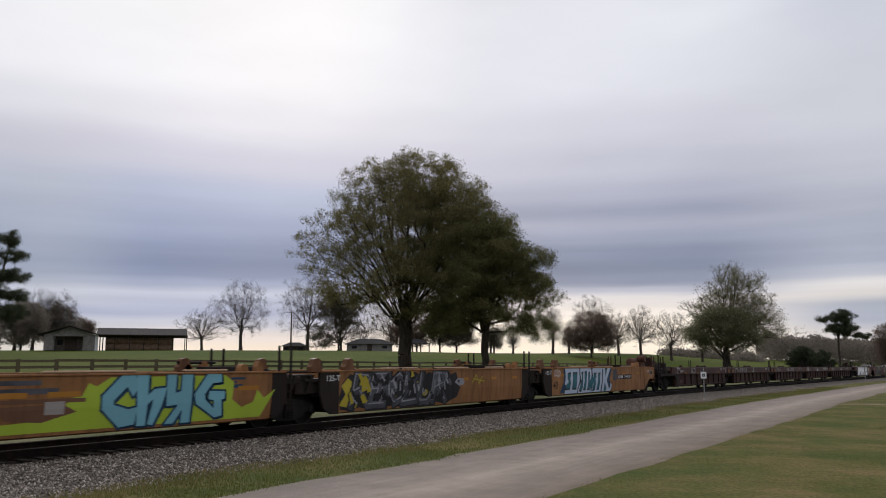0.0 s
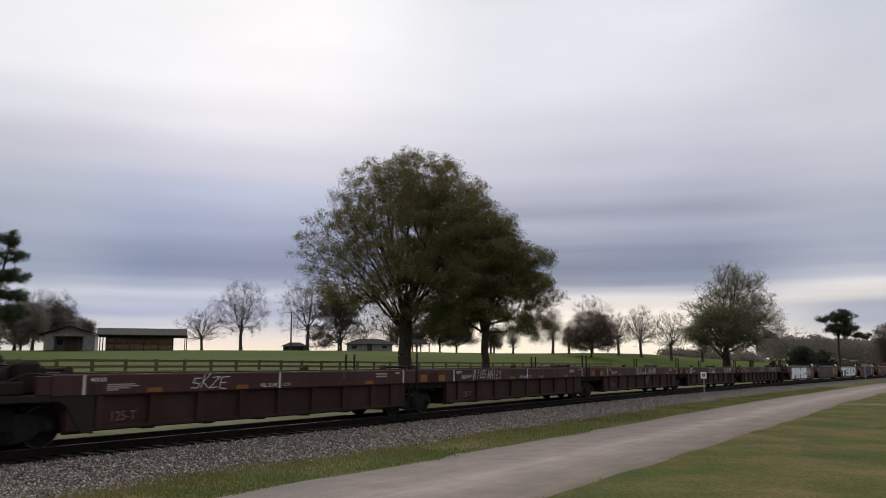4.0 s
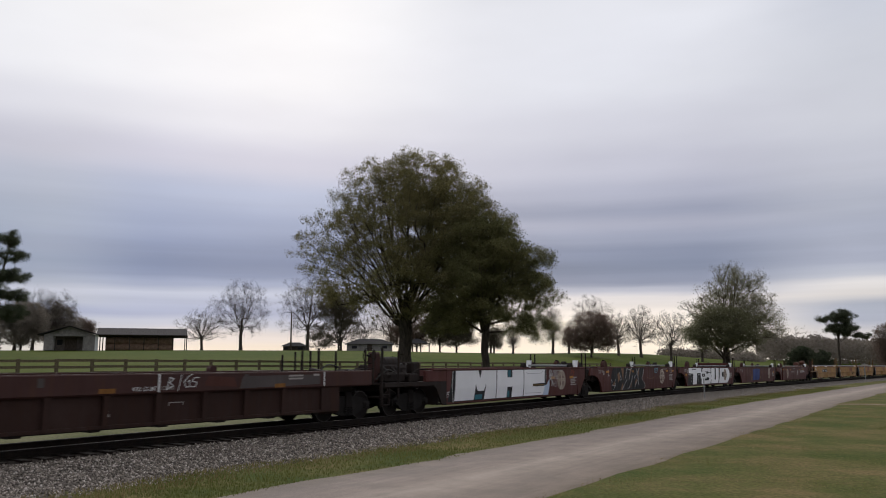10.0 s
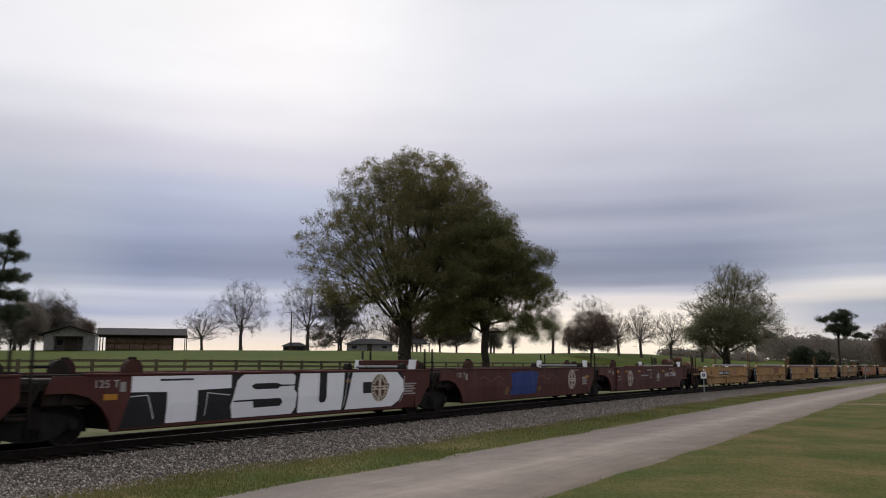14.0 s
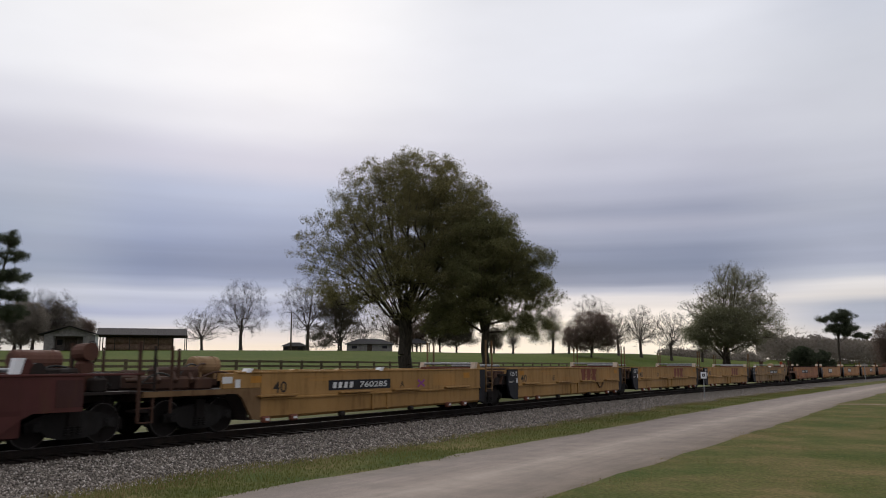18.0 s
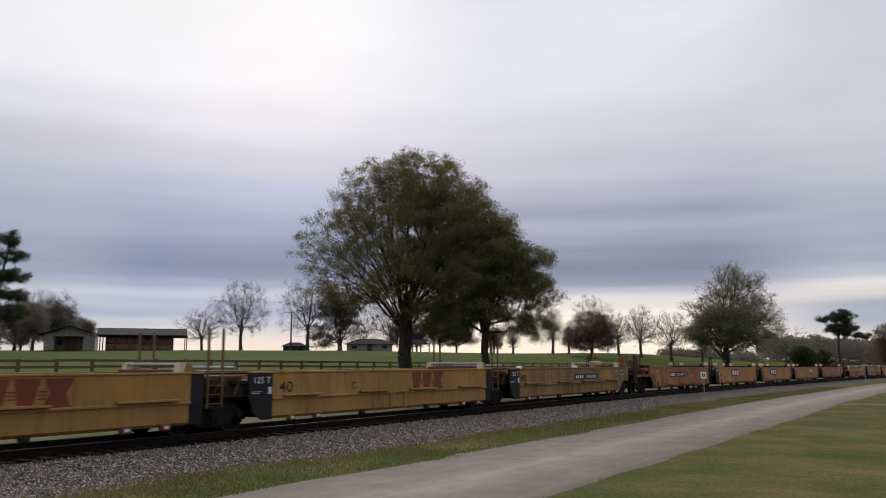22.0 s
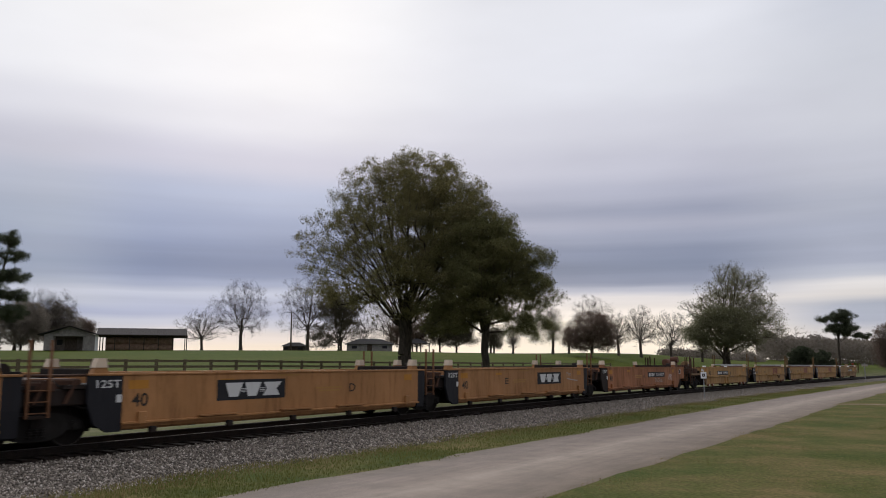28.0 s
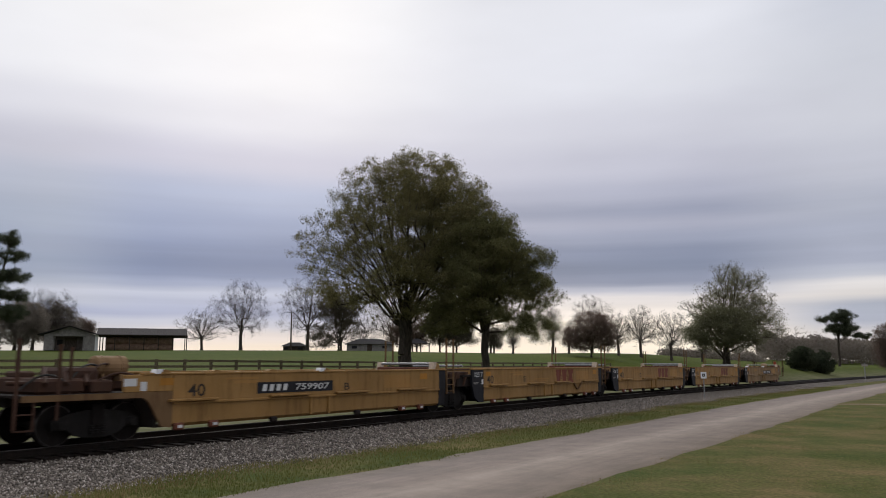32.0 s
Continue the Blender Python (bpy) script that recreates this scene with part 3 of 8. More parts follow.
def ties():
    thing = new("railway_ties")
    tagged(thing, "dark weathered timber ties under the rails", "railway tie", kind="structure")
    rnd = random.Random(4)
    meshes = []
    for i in range(6):
        bm = boxm(-0.115, 0.115, -1.31, 1.31, -0.18, 0.0, 0.012)
        for v in bm.verts:
            v.co += Vector((rnd.uniform(-1, 1), rnd.uniform(-2, 2), rnd.uniform(-0.6, 0.6))) * 0.012
        me = bpy.data.meshes.new("tie")
        bm.to_mesh(me)
        bm.free()
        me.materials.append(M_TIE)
        meshes.append(me)
    for i in range(300):
        s = 14 + 0.5 * i + rnd.uniform(-0.03, 0.03)
        o = new("tie", meshes[i % 6])
        o.parent = thing
        x, y, a = track(s, rnd.uniform(-0.06, 0.06))
        o.matrix_local = pose(x, y, RAIL - 0.178 + drop(s), 0, 0, 90 - math.degrees(a) + rnd.uniform(-1, 1))
    bm = bmesh.new()
    rest = boxm(-0.115, 0.115, -1.31, 1.31, -0.18, 0.0)
    vs = [v.co.copy() for v in rest.verts]
    fs = [[v.index for v in f.verts] for f in rest.faces]
    rest.free()
    bm.free()
    verts, faces = [], []
    for s in steps((-380, 14, 0.5))[:-1] + steps((164.5, 420, 0.5)):
        x, y, a = track(s)
        m = pose(x, y, RAIL - 0.178 + drop(max(s, 0)), 0, 0, 90 - math.degrees(a))
        k = len(verts)
        verts += [tuple(m @ v) for v in vs]
        faces += [[k + i for i in f] for f in fs]
    tagged(part_mesh("distant_ties", pydata("distant_ties", verts, faces), M_TIE, thing), kind="stuff")


ties()


# ======== loose stones and grass blades ========
def scatter(n, srange, orange, rnd, near=1.0):
    """Random places on the strip, denser towards the small end of s."""
    s = srange[0] + (srange[1] - srange[0]) * rnd.random(n) ** near
    o = orange[0] + (orange[1] - orange[0]) * rnd.random(n)
    return s, o


def place(s, o):
    p = np.array([track(a, b)[:2] for a, b in zip(s, o)])
    return p


def stones():
    rnd = np.random.default_rng(3)
    s, o = scatter(70000, (15, 95), (-5.75, -1.42), rnd, 1.9)
    o += 0.3 * (rnd.random(len(o)) - 0.5)
    p = place(s, o)
    z = np.array([ballast_height(a, max(b, -5.5)) for a, b in zip(s, o)])
    octa = np.array([(1, 0, 0), (-1, 0, 0), (0, 1, 0), (0, -1, 0), (0, 0, 1), (0, 0, -1)], float)
    tri = np.array([(0, 2, 4), (2, 1, 4), (1, 3, 4), (3, 0, 4), (2, 0, 5), (1, 2, 5), (3, 1, 5), (0, 3, 5)])
    n = len(s)
    size = 0.018 + 0.025 * rnd.random((n, 1, 1))
    v = octa[None] * size * (0.6 + 0.8 * rnd.random((n, 6, 1)))
    a = rnd.random(n) * 6.28
    c, d = np.cos(a), np.sin(a)
    vx = v[..., 0] * c[:, None] - v[..., 1] * d[:, None]
    vy = v[..., 0] * d[:, None] + v[..., 1] * c[:, None]
    tilt = rnd.random((n, 1)) - 0.5
    vz = v[..., 2] * 0.8 + vx * tilt
    vv = np.stack([vx + p[:, None, 0], vy + p[:, None, 1], vz + z[:, None] + 0.012], -1).reshape(-1, 3)
    loops = (tri[None] + 6 * np.arange(n)[:, None, None]).reshape(-1)
    tagged(part_mesh("ballast_stones", np_mesh("ballast_stones", vv, 3, loops), M_STONE), "loose grey crushed stones beside the rails", "stones", kind="stuff")


def blades(name, n, srange, orange, size, mat, label, seed, near=1.6, ragged=0.35):
    rnd = np.random.default_rng(seed)
    s, o = scatter(n, srange, orange, rnd, near)
    o += ragged * (rnd.random(n) - 0.5) + 0.25 * np.sin(s * 0.9) * ragged
    p = place(s, o)
    z = np.array([land(a, b) for a, b in zip(s, o)])
    h = size * (0.4 + 0.9 * rnd.random(n))
    a = rnd.random(n) * 6.28
    w = 0.006 + 0.009 * rnd.random(n)
    lean = 0.6 * h * rnd.random(n)
    ca, sa = np.cos(a), np.sin(a)
    v = np.zeros((n, 3, 3))
    v[:, 0] = np.stack([p[:, 0] - w * sa, p[:, 1] + w * ca, z - 0.01], -1)
    v[:, 1] = np.stack([p[:, 0] + w * sa, p[:, 1] - w * ca, z - 0.01], -1)
    v[:, 2] = np.stack([p[:, 0] + lean * ca, p[:, 1] + lean * sa, z + h], -1)
    tagged(part_mesh(name, np_mesh(name, v.reshape(-1, 3), 3, np.arange(3 * n)), mat), label, "grass", kind="stuff")


stones()
blades("lane_edge_straw", 4000, (14, 70), (-12.75, -12.1), 0.022, M_DRYBLADE, "sparse dry grass along the edge of the lane", 11, 1.5, ragged=0.7)
blades("verge_grass", 52000, (15, 95), (-7.85, -5.45), 0.050, M_BLADE, "low green grass strip between ballast and lane", 5, ragged=0.5)
blades("dry_grass", 17000, (15, 95), (-6.4, -5.2), 0.060, M_DRYBLADE, "dry straw-coloured grass at the ballast edge", 6, ragged=0.6)
blades("lawn_grass", 24000, (12, 60), (-19.0, -12.4), 0.014, M_BLADE, "short mown grass beside the lane", 7, 1.4)
blades("lawn_straw", 14000, (12, 60), (-19.0, -12.4), 0.014, M_DRYBLADE, "withered blades in the mown grass", 8, 1.4)

# ======== the train: units in their own space ========
# x along the train (away from the camera's end), y across (the camera sees the -y side), z up from the rail top;
# the origin is over the left truck centre.
TOP = 1.434
W = 1.50
TRUCKS = []


def wheelset(parent, x):
    bm = bmesh.new()
    for sg in (-1, 1):
        tube(bm, (0, sg * 0.70, 0), (0, sg * 0.835, 0), 0.455, 24)
        tube(bm, (0, sg * 0.672, 0), (0, sg * 0.70, 0), 0.485, 24)
        tube(bm, (0, sg * 0.835, 0), (0, sg * 0.86, 0), 0.17, 12)
        for k in range(5):
            a = k * 1.2566
            tube(bm, (0.3 * math.cos(a), sg * 0.82, 0.3 * math.sin(a)), (0.3 * math.cos(a), sg * 0.842, 0.3 * math.sin(a)), 0.045, 6)
    tube(bm, (0, -0.95, 0), (0, 0.95, 0), 0.075, 10)
    ob = part("wheelset", bm, M_DARK, parent, "dark steel wheels on an axle")
    ob.location = (x, 0, 0.4565)
    ring = bmesh.new()
    for sg in (-1, 1):
        for r0, y0 in ((0.4565, 0.70),):
            vs = []
            for i in range(28):
                a = i * 2 * math.pi / 28
                vs.append([ring.verts.new((r * math.cos(a), sg * yy, r * math.sin(a))) for r, yy in ((0.4575, 0.72), (0.4575, 0.836), (0.435, 0.8375))])
            for i in range(28):
                p, q = vs[i], vs[(i + 1) % 28]
                ring.faces.new((p[0], p[1], q[1], q[0]))
                ring.faces.new((p[1], p[2], q[2], q[1]))
    me = bpy.data.meshes.new("tread")
    ring.to_mesh(me)
    ring.free()
    me.materials.append(M_DARK)
    me.materials.append(M_STEEL)
    for i in range(len(me.polygons)):
        me.polygons[i].material_index = 1
    # the worn rim belongs to the wheel itself
    return ob, me


def truck(unit, x, base=1.78):
    t = part("truck", boxm(-0.16, 0.16, -1.12, 1.12, 0.42, 0.92, 0.03), M_DARK, unit, "sooty cast steel truck with four wheels")
    t.location = (x, 0, -BODY)
    h = base / 2
    for sg in (-1, 1):
        bm = bmesh.new()
        y = sg * 1.0
        y0, y1 = y - 0.07, y + 0.07
        prism(bm, ((-h - 0.22, 0.56), (-h - 0.20, 0.36), (-h + 0.16, 0.36), (-h + 0.30, 0.24), (-0.28, 0.16), (0.28, 0.16), (h - 0.30, 0.24), (h - 0.16, 0.36), (h + 0.20, 0.36), (h + 0.22, 0.56), (h - 0.10, 0.70), (0.30, 0.78), (-0.30, 0.78), (-h + 0.10, 0.70)), y0, y1)
        for xx in (-h, h):
            box(bm, xx - 0.13, xx + 0.13, y - 0.11, y + 0.11, 0.36, 0.58, 0.03)
            tube(bm, (xx, y + sg * 0.10, 0.46), (xx, y + sg * 0.16, 0.46), 0.09, 10)
        for xx in (-0.14, 0, 0.14):
            for k in range(4):
                tube(bm, (xx, y + sg * 0.09, 0.24 + 0.055 * k), (xx, y + sg * 0.09, 0.275 + 0.055 * k), 0.062, 8)
        part("side_frame", bm, M_TRUCK, t)
    wheels = []
    for xx in (-h, h):
        ob, rim = wheelset(t, xx)
        wheels.append(ob)
        # join the rim into the wheel mesh, with its own bright material
        bm = bmesh.new()
        bm.from_mesh(ob.data)
        for f in bm.faces:
            f.material_index = 0
        n = len(bm.faces)
        bm.from_mesh(rim)
        bm.faces.ensure_lookup_table()
        for f in bm.faces[n:]:
            f.material_index = 1
        bm.to_mesh(ob.data)
        bm.free()
        ob.data.materials.append(M_STEEL)
        bpy.data.meshes.remove(rim)
    bm = bmesh.new()
    for xx in (-h, h):
        for sg in (-1, 1):
            box(bm, xx - 0.56 if xx < 0 else xx + 0.47, xx - 0.47 if xx < 0 else xx + 0.56, sg * 0.76 - 0.06, sg * 0.76 + 0.06, 0.28, 0.56, 0.02)
    box(bm, -0.55, -0.47, -0.8, 0.8, 0.30, 0.40)
    box(bm, 0.47, 0.55, -0.8, 0.8, 0.30, 0.40)
    part("brake_gear", bm, M_DARK, t)
    return t


def ladder(unit, x0, x1, y, z0, z1, rungs, mat, name="ladder"):
    bm = bmesh.new()
    for x in (x0, x1):
        box(bm, x - 0.022, x + 0.022, y - 0.03, y + 0.03, z0, z1)
    for z in rungs:
        tube(bm, (x0, y, z), (x1, y, z), 0.014, 6)
    return part(name, bm, mat, unit)


SLOPE = [1.0]


def side_profile(sg, ledge=0.0, lip=False):
    """Cross section of one side wall: upright, then drawn in towards the bottom."""
    if lip:
        return [(sg * y, z) for y, z in ((1.50, TOP), (1.50, 0.33), (1.56, 0.31), (1.56, 0.27), (1.42, 0.265), (1.42, 0.18), (1.34, 0.12), (1.26, 0.12), (1.26, 0.20), (1.38, 0.28), (1.38, TOP))]
    if ledge:
        return [(sg * y, z) for y, z in ((1.50, TOP), (1.50, 0.73), (1.54, 0.71), (1.54, 0.67), (1.47, 0.66), (1.47, 0.20), (1.38, 0.12), (1.30, 0.12), (1.30, 0.18), (1.40, 0.20), (1.40, TOP))]
    return [(sg * y, z) for y, z in ((1.50, TOP), (1.50, 0.70), (1.45, 0.14), (1.36, 0.10), (1.24, 0.10), (1.24, 0.16), (1.34, 0.18), (1.40, 0.70), (1.40, TOP))]


def cylinder_tank(unit, x0, x1, y, z, r, mat):
    bm = bmesh.new()
    tube(bm, (x0, y, z), (x1, y, z), r, 18)
    tube(bm, (x0 - 0.05, y, z), (x0, y, z), r * 0.72, 18, r)
    tube(bm, (x1, y, z), (x1 + 0.05, y, z), r, 18, r * 0.72)
    for x in (x0 + 0.15, x1 - 0.15):
        tube(bm, (x - 0.02, y, z), (x + 0.02, y, z), r + 0.012, 18)
        box(bm, x - 0.04, x + 0.04, y - r * 0.8, y + r * 0.8, z - r - 0.12, z - r + 0.06)
    return part("air_tank", bm, mat, unit, "dull cylindrical air tank")


def hand_wheel(unit, x, y, z, r, mat):
    bm = bmesh.new()
    n = 20
    for i in range(n):
        a, b = i * 2 * math.pi / n, (i + 1) * 2 * math.pi / n
        tube(bm, (x, y + r * math.cos(a), z + r * math.sin(a)), (x, y + r * math.cos(b), z + r * math.sin(b)), 0.016, 6)
    for i in range(5):
        a = i * 2 * math.pi / 5
        tube(bm, (x, y, z), (x, y + r * math.cos(a), z + r * math.sin(a)), 0.011, 5)
    tube(bm, (x - 0.10, y, z), (x + 0.02, y, z), 0.04, 8)
    return part("brake_wheel", bm, mat, unit)


def coupler(unit, x, sg):
    bm = bmesh.new()
    box(bm, min(x, x + sg * 0.45), max(x, x + sg * 0.45), -0.10, 0.10, 0.74, 0.92, 0.02)
    a = x + sg * 0.45
    prism(bm, [(a + sg * p, q) for p, q in ((0.0, -0.16), (0.16, -0.20), (0.26, -0.10), (0.14, -0.04), (0.14, 0.10), (0.24, 0.16), (0.08, 0.18), (0.0, 0.14))], 0, 0.28)
    for v in bm.verts:
        if abs(v.co.x - a) <= 0.27 and v.co.z < 0.5:      # lay the knuckle outline flat
            v.co = Vector((v.co.x, v.co.z, 0.69 + v.co.y))
    part("coupler", bm, M_GRIME, unit).location.z = -0.12
    bm = bmesh.new()
    p = Vector((x, -0.35, 0.78))
    for i in range(8):
        k = (i + 1) / 8
        q = Vector((x + sg * 0.75 * k, -0.35 + 0.3 * k, 0.78 - 0.42 * math.sin(k * math.pi) - 0.10 * k))
        tube(bm, p, q, 0.022, 6)
        p = q
    part("air_hose", bm, M_HOSE, unit).location.z = -0.12


def guide(unit, x, y, mat_face, mat_body, h=0.26, name="container_guide"):
    """A slanted casting that guides a container into the well; a pale plate faces out where it is painted."""
    if not mat_face:
        return part(name, prismm(((x - 0.13, TOP - 0.02), (x + 0.13, TOP - 0.02), (x + 0.13, TOP + h * 0.55), (x + 0.05, TOP + h), (x - 0.06, TOP + h), (x - 0.13, TOP + h * 0.5)), y - 0.09, y + 0.09), mat_body, unit)
    g = part(name, prismm(((x + 0.02, TOP - 0.02), (x + 0.34, TOP - 0.02), (x + 0.34, TOP + h * 0.55), (x + 0.26, TOP + h * 0.85), (x + 0.10, TOP + h * 0.97)), y - 0.08, y + 0.08), mat_body, unit)
    part("guide_face", prismm(((x - 0.14, TOP - 0.01), (x + 0.02, TOP - 0.01), (x + 0.12, TOP + h), (x - 0.08, TOP + h)), y - 0.11, y + 0.09), mat_face, g, "pale painted guide plate")
    return g


def arc_pipe(p, q, up, r):
    """A bent pipe or hose between two places."""
    bm = bmesh.new()
    p, q = Vector(p), Vector(q)
    last = p
    for i in range(1, 9):
        k = i / 8
        nxt = p.lerp(q, k) + Vector((0, 0, up * math.sin(k * math.pi)))
        tube(bm, last, nxt, r, 6)
        last = nxt
    return bm


def valve_body():
    bm = boxm(-0.95, -0.3, -0.3, 0.5, 1.0, 1.38, 0.05)
    box(bm, -0.85, -0.45, -0.2, 0.4, 1.36, 1.50, 0.04)
    tube(bm, (0.0, -0.2, 1.2), (0.0, 0.7, 1.2), 0.15, 12)
    return bm


def grab_iron(x0, x1, y, z):
    """A low step hung from two straps."""
    bm = boxm(x0, x1, y - 0.05, y + 0.05, z, z + 0.03)
    for x in (x0, x1):
        box(bm, x - 0.02, x + 0.02, y - 0.03, y + 0.03, z, 0.98)
    box(bm, x0, x1, y - 0.03, y + 0.03, z + 0.34, z + 0.37)
    return bm


def hump(unit, x, y, r, mat):
    """A dark rounded casting on the top of the wall."""
    bm = bmesh.new()
    pts = [(x + r * 1.05 * math.cos(a * math.pi / 9), TOP + 0.05 + r * 1.25 * math.sin(a * math.pi / 9)) for a in range(10)]
    prism(bm, [(x - r * 1.05, TOP)] + pts[::-1] + [(x + r * 1.05, TOP)], y - 0.10, y + 0.10)
    return part("hinge_casting", bm, mat, unit, "dark rounded casting")


def tall_end(kind, body):
    """Foot and head of the cut-away, end and lower edge of the wall, truck, tank and hand brake along the car."""
    if kind == "ledge":
        return 13.60, 14.25, 15.05, 0.66, 14.85, 12.55, 16.2
    if body is M_MAROON:
        return 13.45, 14.25, 15.40, 0.62, 15.45, 15.05, 16.55
    if body is M_ORANGE_OLD:
        return 14.55, 15.50, 16.35, 0.72, 15.60, 15.25, 16.15
    if kind == "ribbed":
        return 13.45, 14.10, 15.55, 0.80, 15.75, 0.0, 0.0
    return 14.05, 14.70, 15.55, 0.66, 15.40, 15.15, 15.85


def build_unit(kind, left="joint", right="joint", body=None, extra=0.0, notch=False):
    """One well unit. kind: smooth, ledge (a ridge along the side) or ribbed; left: joint or low; right: joint or tall."""
    names = {"smooth": "well_car", "ledge": "well_car", "ribbed": "well_car"}
    u = new(names[kind])
    lip = body in (M_ORANGE, M_ORANGE_RED)
    SLOPE[0] = 0.0 if lip or kind == "ledge" else 1.0
    xl = 0.95 if left == "joint" else 1.45
    xr = 14.15 if right == "joint" else 15.55
    long_end = right == "joint" and body in (M_MAROON, M_ORANGE_OLD)
    if long_end:
        xr = 14.55
    xr += extra
    px = 1.80 if (kind != "ribbed" and left == "joint") else xl
    if kind != "ribbed" and left == "low":
        px = 1.905 if lip else 2.355
    for sg, nm in ((-1, "side_wall"), (1, "side_wall")):
        if kind == "ribbed":
            part("top_chord", prismm([(sg * y, z) for y, z in ((1.50, TOP), (1.52, TOP - 0.03), (1.52, 0.98), (1.48, 0.94), (1.34, 0.94), (1.34, TOP))], -0.35 if left == "joint" else xl - 0.15, xr + (-0.75 if right == "tall" else 0.45), "x"), body, u, "rust-brown box chord along the top of the side")
            bm = bmesh.new()
            prism(bm, [(sg * y, z) for y, z in ((1.40, 0.95), (1.40, 0.27), (1.46, 0.26), (1.46, 0.19), (1.30, 0.19), (1.30, 0.95))], xl + 0.9, min(xr, 14.15 + extra) - 0.9, "x")
            part(nm, bm, M_GRIME_BROWN, u, "grimy recessed side sheet between ribs")
            for a, b in (((1.62, 1.87) if left == "joint" else (xl + 0.25, xl + 0.92)), (min(xr, 14.15 + extra) - 0.92, min(xr, 14.15 + extra) - 0.1)):
                part("end_panel", prismm([(sg * y, z) for y, z in ((1.47, 0.95), (1.47, 0.20), (1.36, 0.12), (1.28, 0.12), (1.28, 0.95))], a, b, "x"), M_GRIME_BROWN, u)
            for k in range(8):
                x = 2.47 + 1.42 * k
                part("rib", prismm([(sg * y, z) for y, z in ((1.40, 0.95), (1.51, 0.95), (1.475, 0.21), (1.40, 0.21))], x - 0.07, x + 0.07, "x"), M_GRIME_BROWN, u)
        elif right == "tall":
            fa, fb, fe, fz = tall_end(kind, body)[:4]
            pts = [(fa, 0.11), (fa + 0.7 * (fb - fa), 0.11 + 0.78 * (fz - 0.11)), (fb, fz), (fe, fz), (fe, TOP), (13.30, TOP), (13.30, 0.11)]
            part(nm, prismm(side_profile(sg, kind == "ledge", lip), px, 13.32, "x"), body, u)
            part("end_wall", prismm(pts, sg * 1.49, sg * 1.40), body, u)
        elif long_end and body is M_ORANGE_OLD:
            part(nm, prismm(side_profile(sg), px, xr - 0.55, "x"), body, u)
            part("end_sheet", prismm(((xr - 0.548, 0.12), (xr - 0.25, 0.20), (xr + 0.05, 0.62), (xr + 0.05, TOP - 0.04), (xr - 0.548, TOP - 0.04)), sg * 1.495, sg * 1.40), M_GRIME, u, "dark end sheet of the side")
        elif long_end:
            part(nm, prismm(side_profile(sg), px, xr - 0.9, "x"), body, u)
            part("end_sheet", prismm(((xr - 0.9, 0.10), (xr - 0.62, 0.20), (xr - 0.25, 0.66), (xr, 0.90), (xr, TOP - 0.04), (xr - 0.9, TOP - 0.04)), sg * 1.495, sg * 1.40), body, u, "cut-away end of the side")
        else:
            part(nm, prismm(side_profile(sg, kind == "ledge", lip), px, xr - 0.42, "x"), body, u)
            part("end_sheet", prismm(side_profile(sg), xr - 0.42, xr, "x"), M_NAVY if kind == "ledge" or body is M_ORANGE else M_GRIME, u, "dark end sheet of the side")
        if kind != "ribbed":
            bm = bmesh.new()
            box(bm, xl, xr, min(sg * 1.53, sg * 1.36), max(sg * 1.53, sg * 1.36), TOP - 0.035, TOP + 0.02, 0.012)
            part("top_rail", bm, body, u)
            if left == "joint":
                pts = [(0.92, 0.78), (1.10, 0.30), (1.45, 0.11), (1.80, 0.11), (1.80, TOP - 0.04), (0.92, TOP - 0.04)]
                if body is M_MAROON:
                    pts = [(0.02, 1.02), (0.62, 1.02), (1.02, 0.92), (1.36, 0.68), (1.56, 0.40), (1.64, 0.11), (1.80, 0.11), (1.80, TOP - 0.04), (0.18, TOP - 0.04)]
                part("end_sheet", prismm(pts, sg * 1.495, sg * 1.40), M_NAVY if kind == "ledge" or body is M_ORANGE else (M_MAROON if body is M_MAROON else M_GRIME), u, "dark end sheet of the side")
    if kind == "ledge":
        for x, ln in ((2.2, 1.5), (5.6, 1.6), (8.4, 1.6), (11.6, 1.7)):
            bm = boxm(x, x + ln, -1.64, -1.50, 0.738, 0.80, 0.012)
            part("step_ledge", bm, body, u)
        for x in (5.7, 9.4):
            part("bracket", boxm(x, x + 0.24, -1.55, -1.40, 0.04, 0.18, 0.03), M_GRIME, u)
        for x in (7.3, 8.1):
            part("side_rib", boxm(x, x + 0.09, -1.525, -1.46, 0.16, 0.67, 0.01), body, u)
        if notch:
            part("ridge_notch", prismm(((10.50, 0.70), (10.60, 0.70), (10.98, 0.42), (11.08, 0.42), (11.5, 0.77), (11.60, 0.77), (11.14, 0.37), (10.92, 0.37)), -1.545, -1.47), M_YELLOW_DIRTY, u, "kinked dip in the ridge")
        for x in (2.4, 3.5, 11.75, 12.85):
            b = part("door_clamp", boxm(x, x + 0.30, -1.58, -1.42, 0.03, 0.21, 0.04), M_REDBROWN, u)
            part("clamp_plate", boxm(x + 0.08, x + 0.22, -1.587, -1.581, 0.09, 0.16), M_LETTER, b, "small white plate")
    if kind == "smooth" and body in (M_ORANGE, M_ORANGE_RED):
        for x in (2.6, 5.0, 7.4, 9.9, 12.3):
            part("bracket", boxm(x, x + 0.18, -1.54, -1.40, 0.02, 0.18, 0.02), M_GRIME, u)
        for x in (4.0, 6.9, 9.3):
            part("step_ledge", boxm(x, x + 1.3, -1.64, -1.503, 0.345, 0.375), body, u)
        for x in (2.2, 12.9):
            part("corner_box", boxm(x, x + 0.22, -1.60, -1.503, 0.25, 0.55, 0.02), body, u)
    # floor of the well and bulkheads
    bm = bmesh.new()
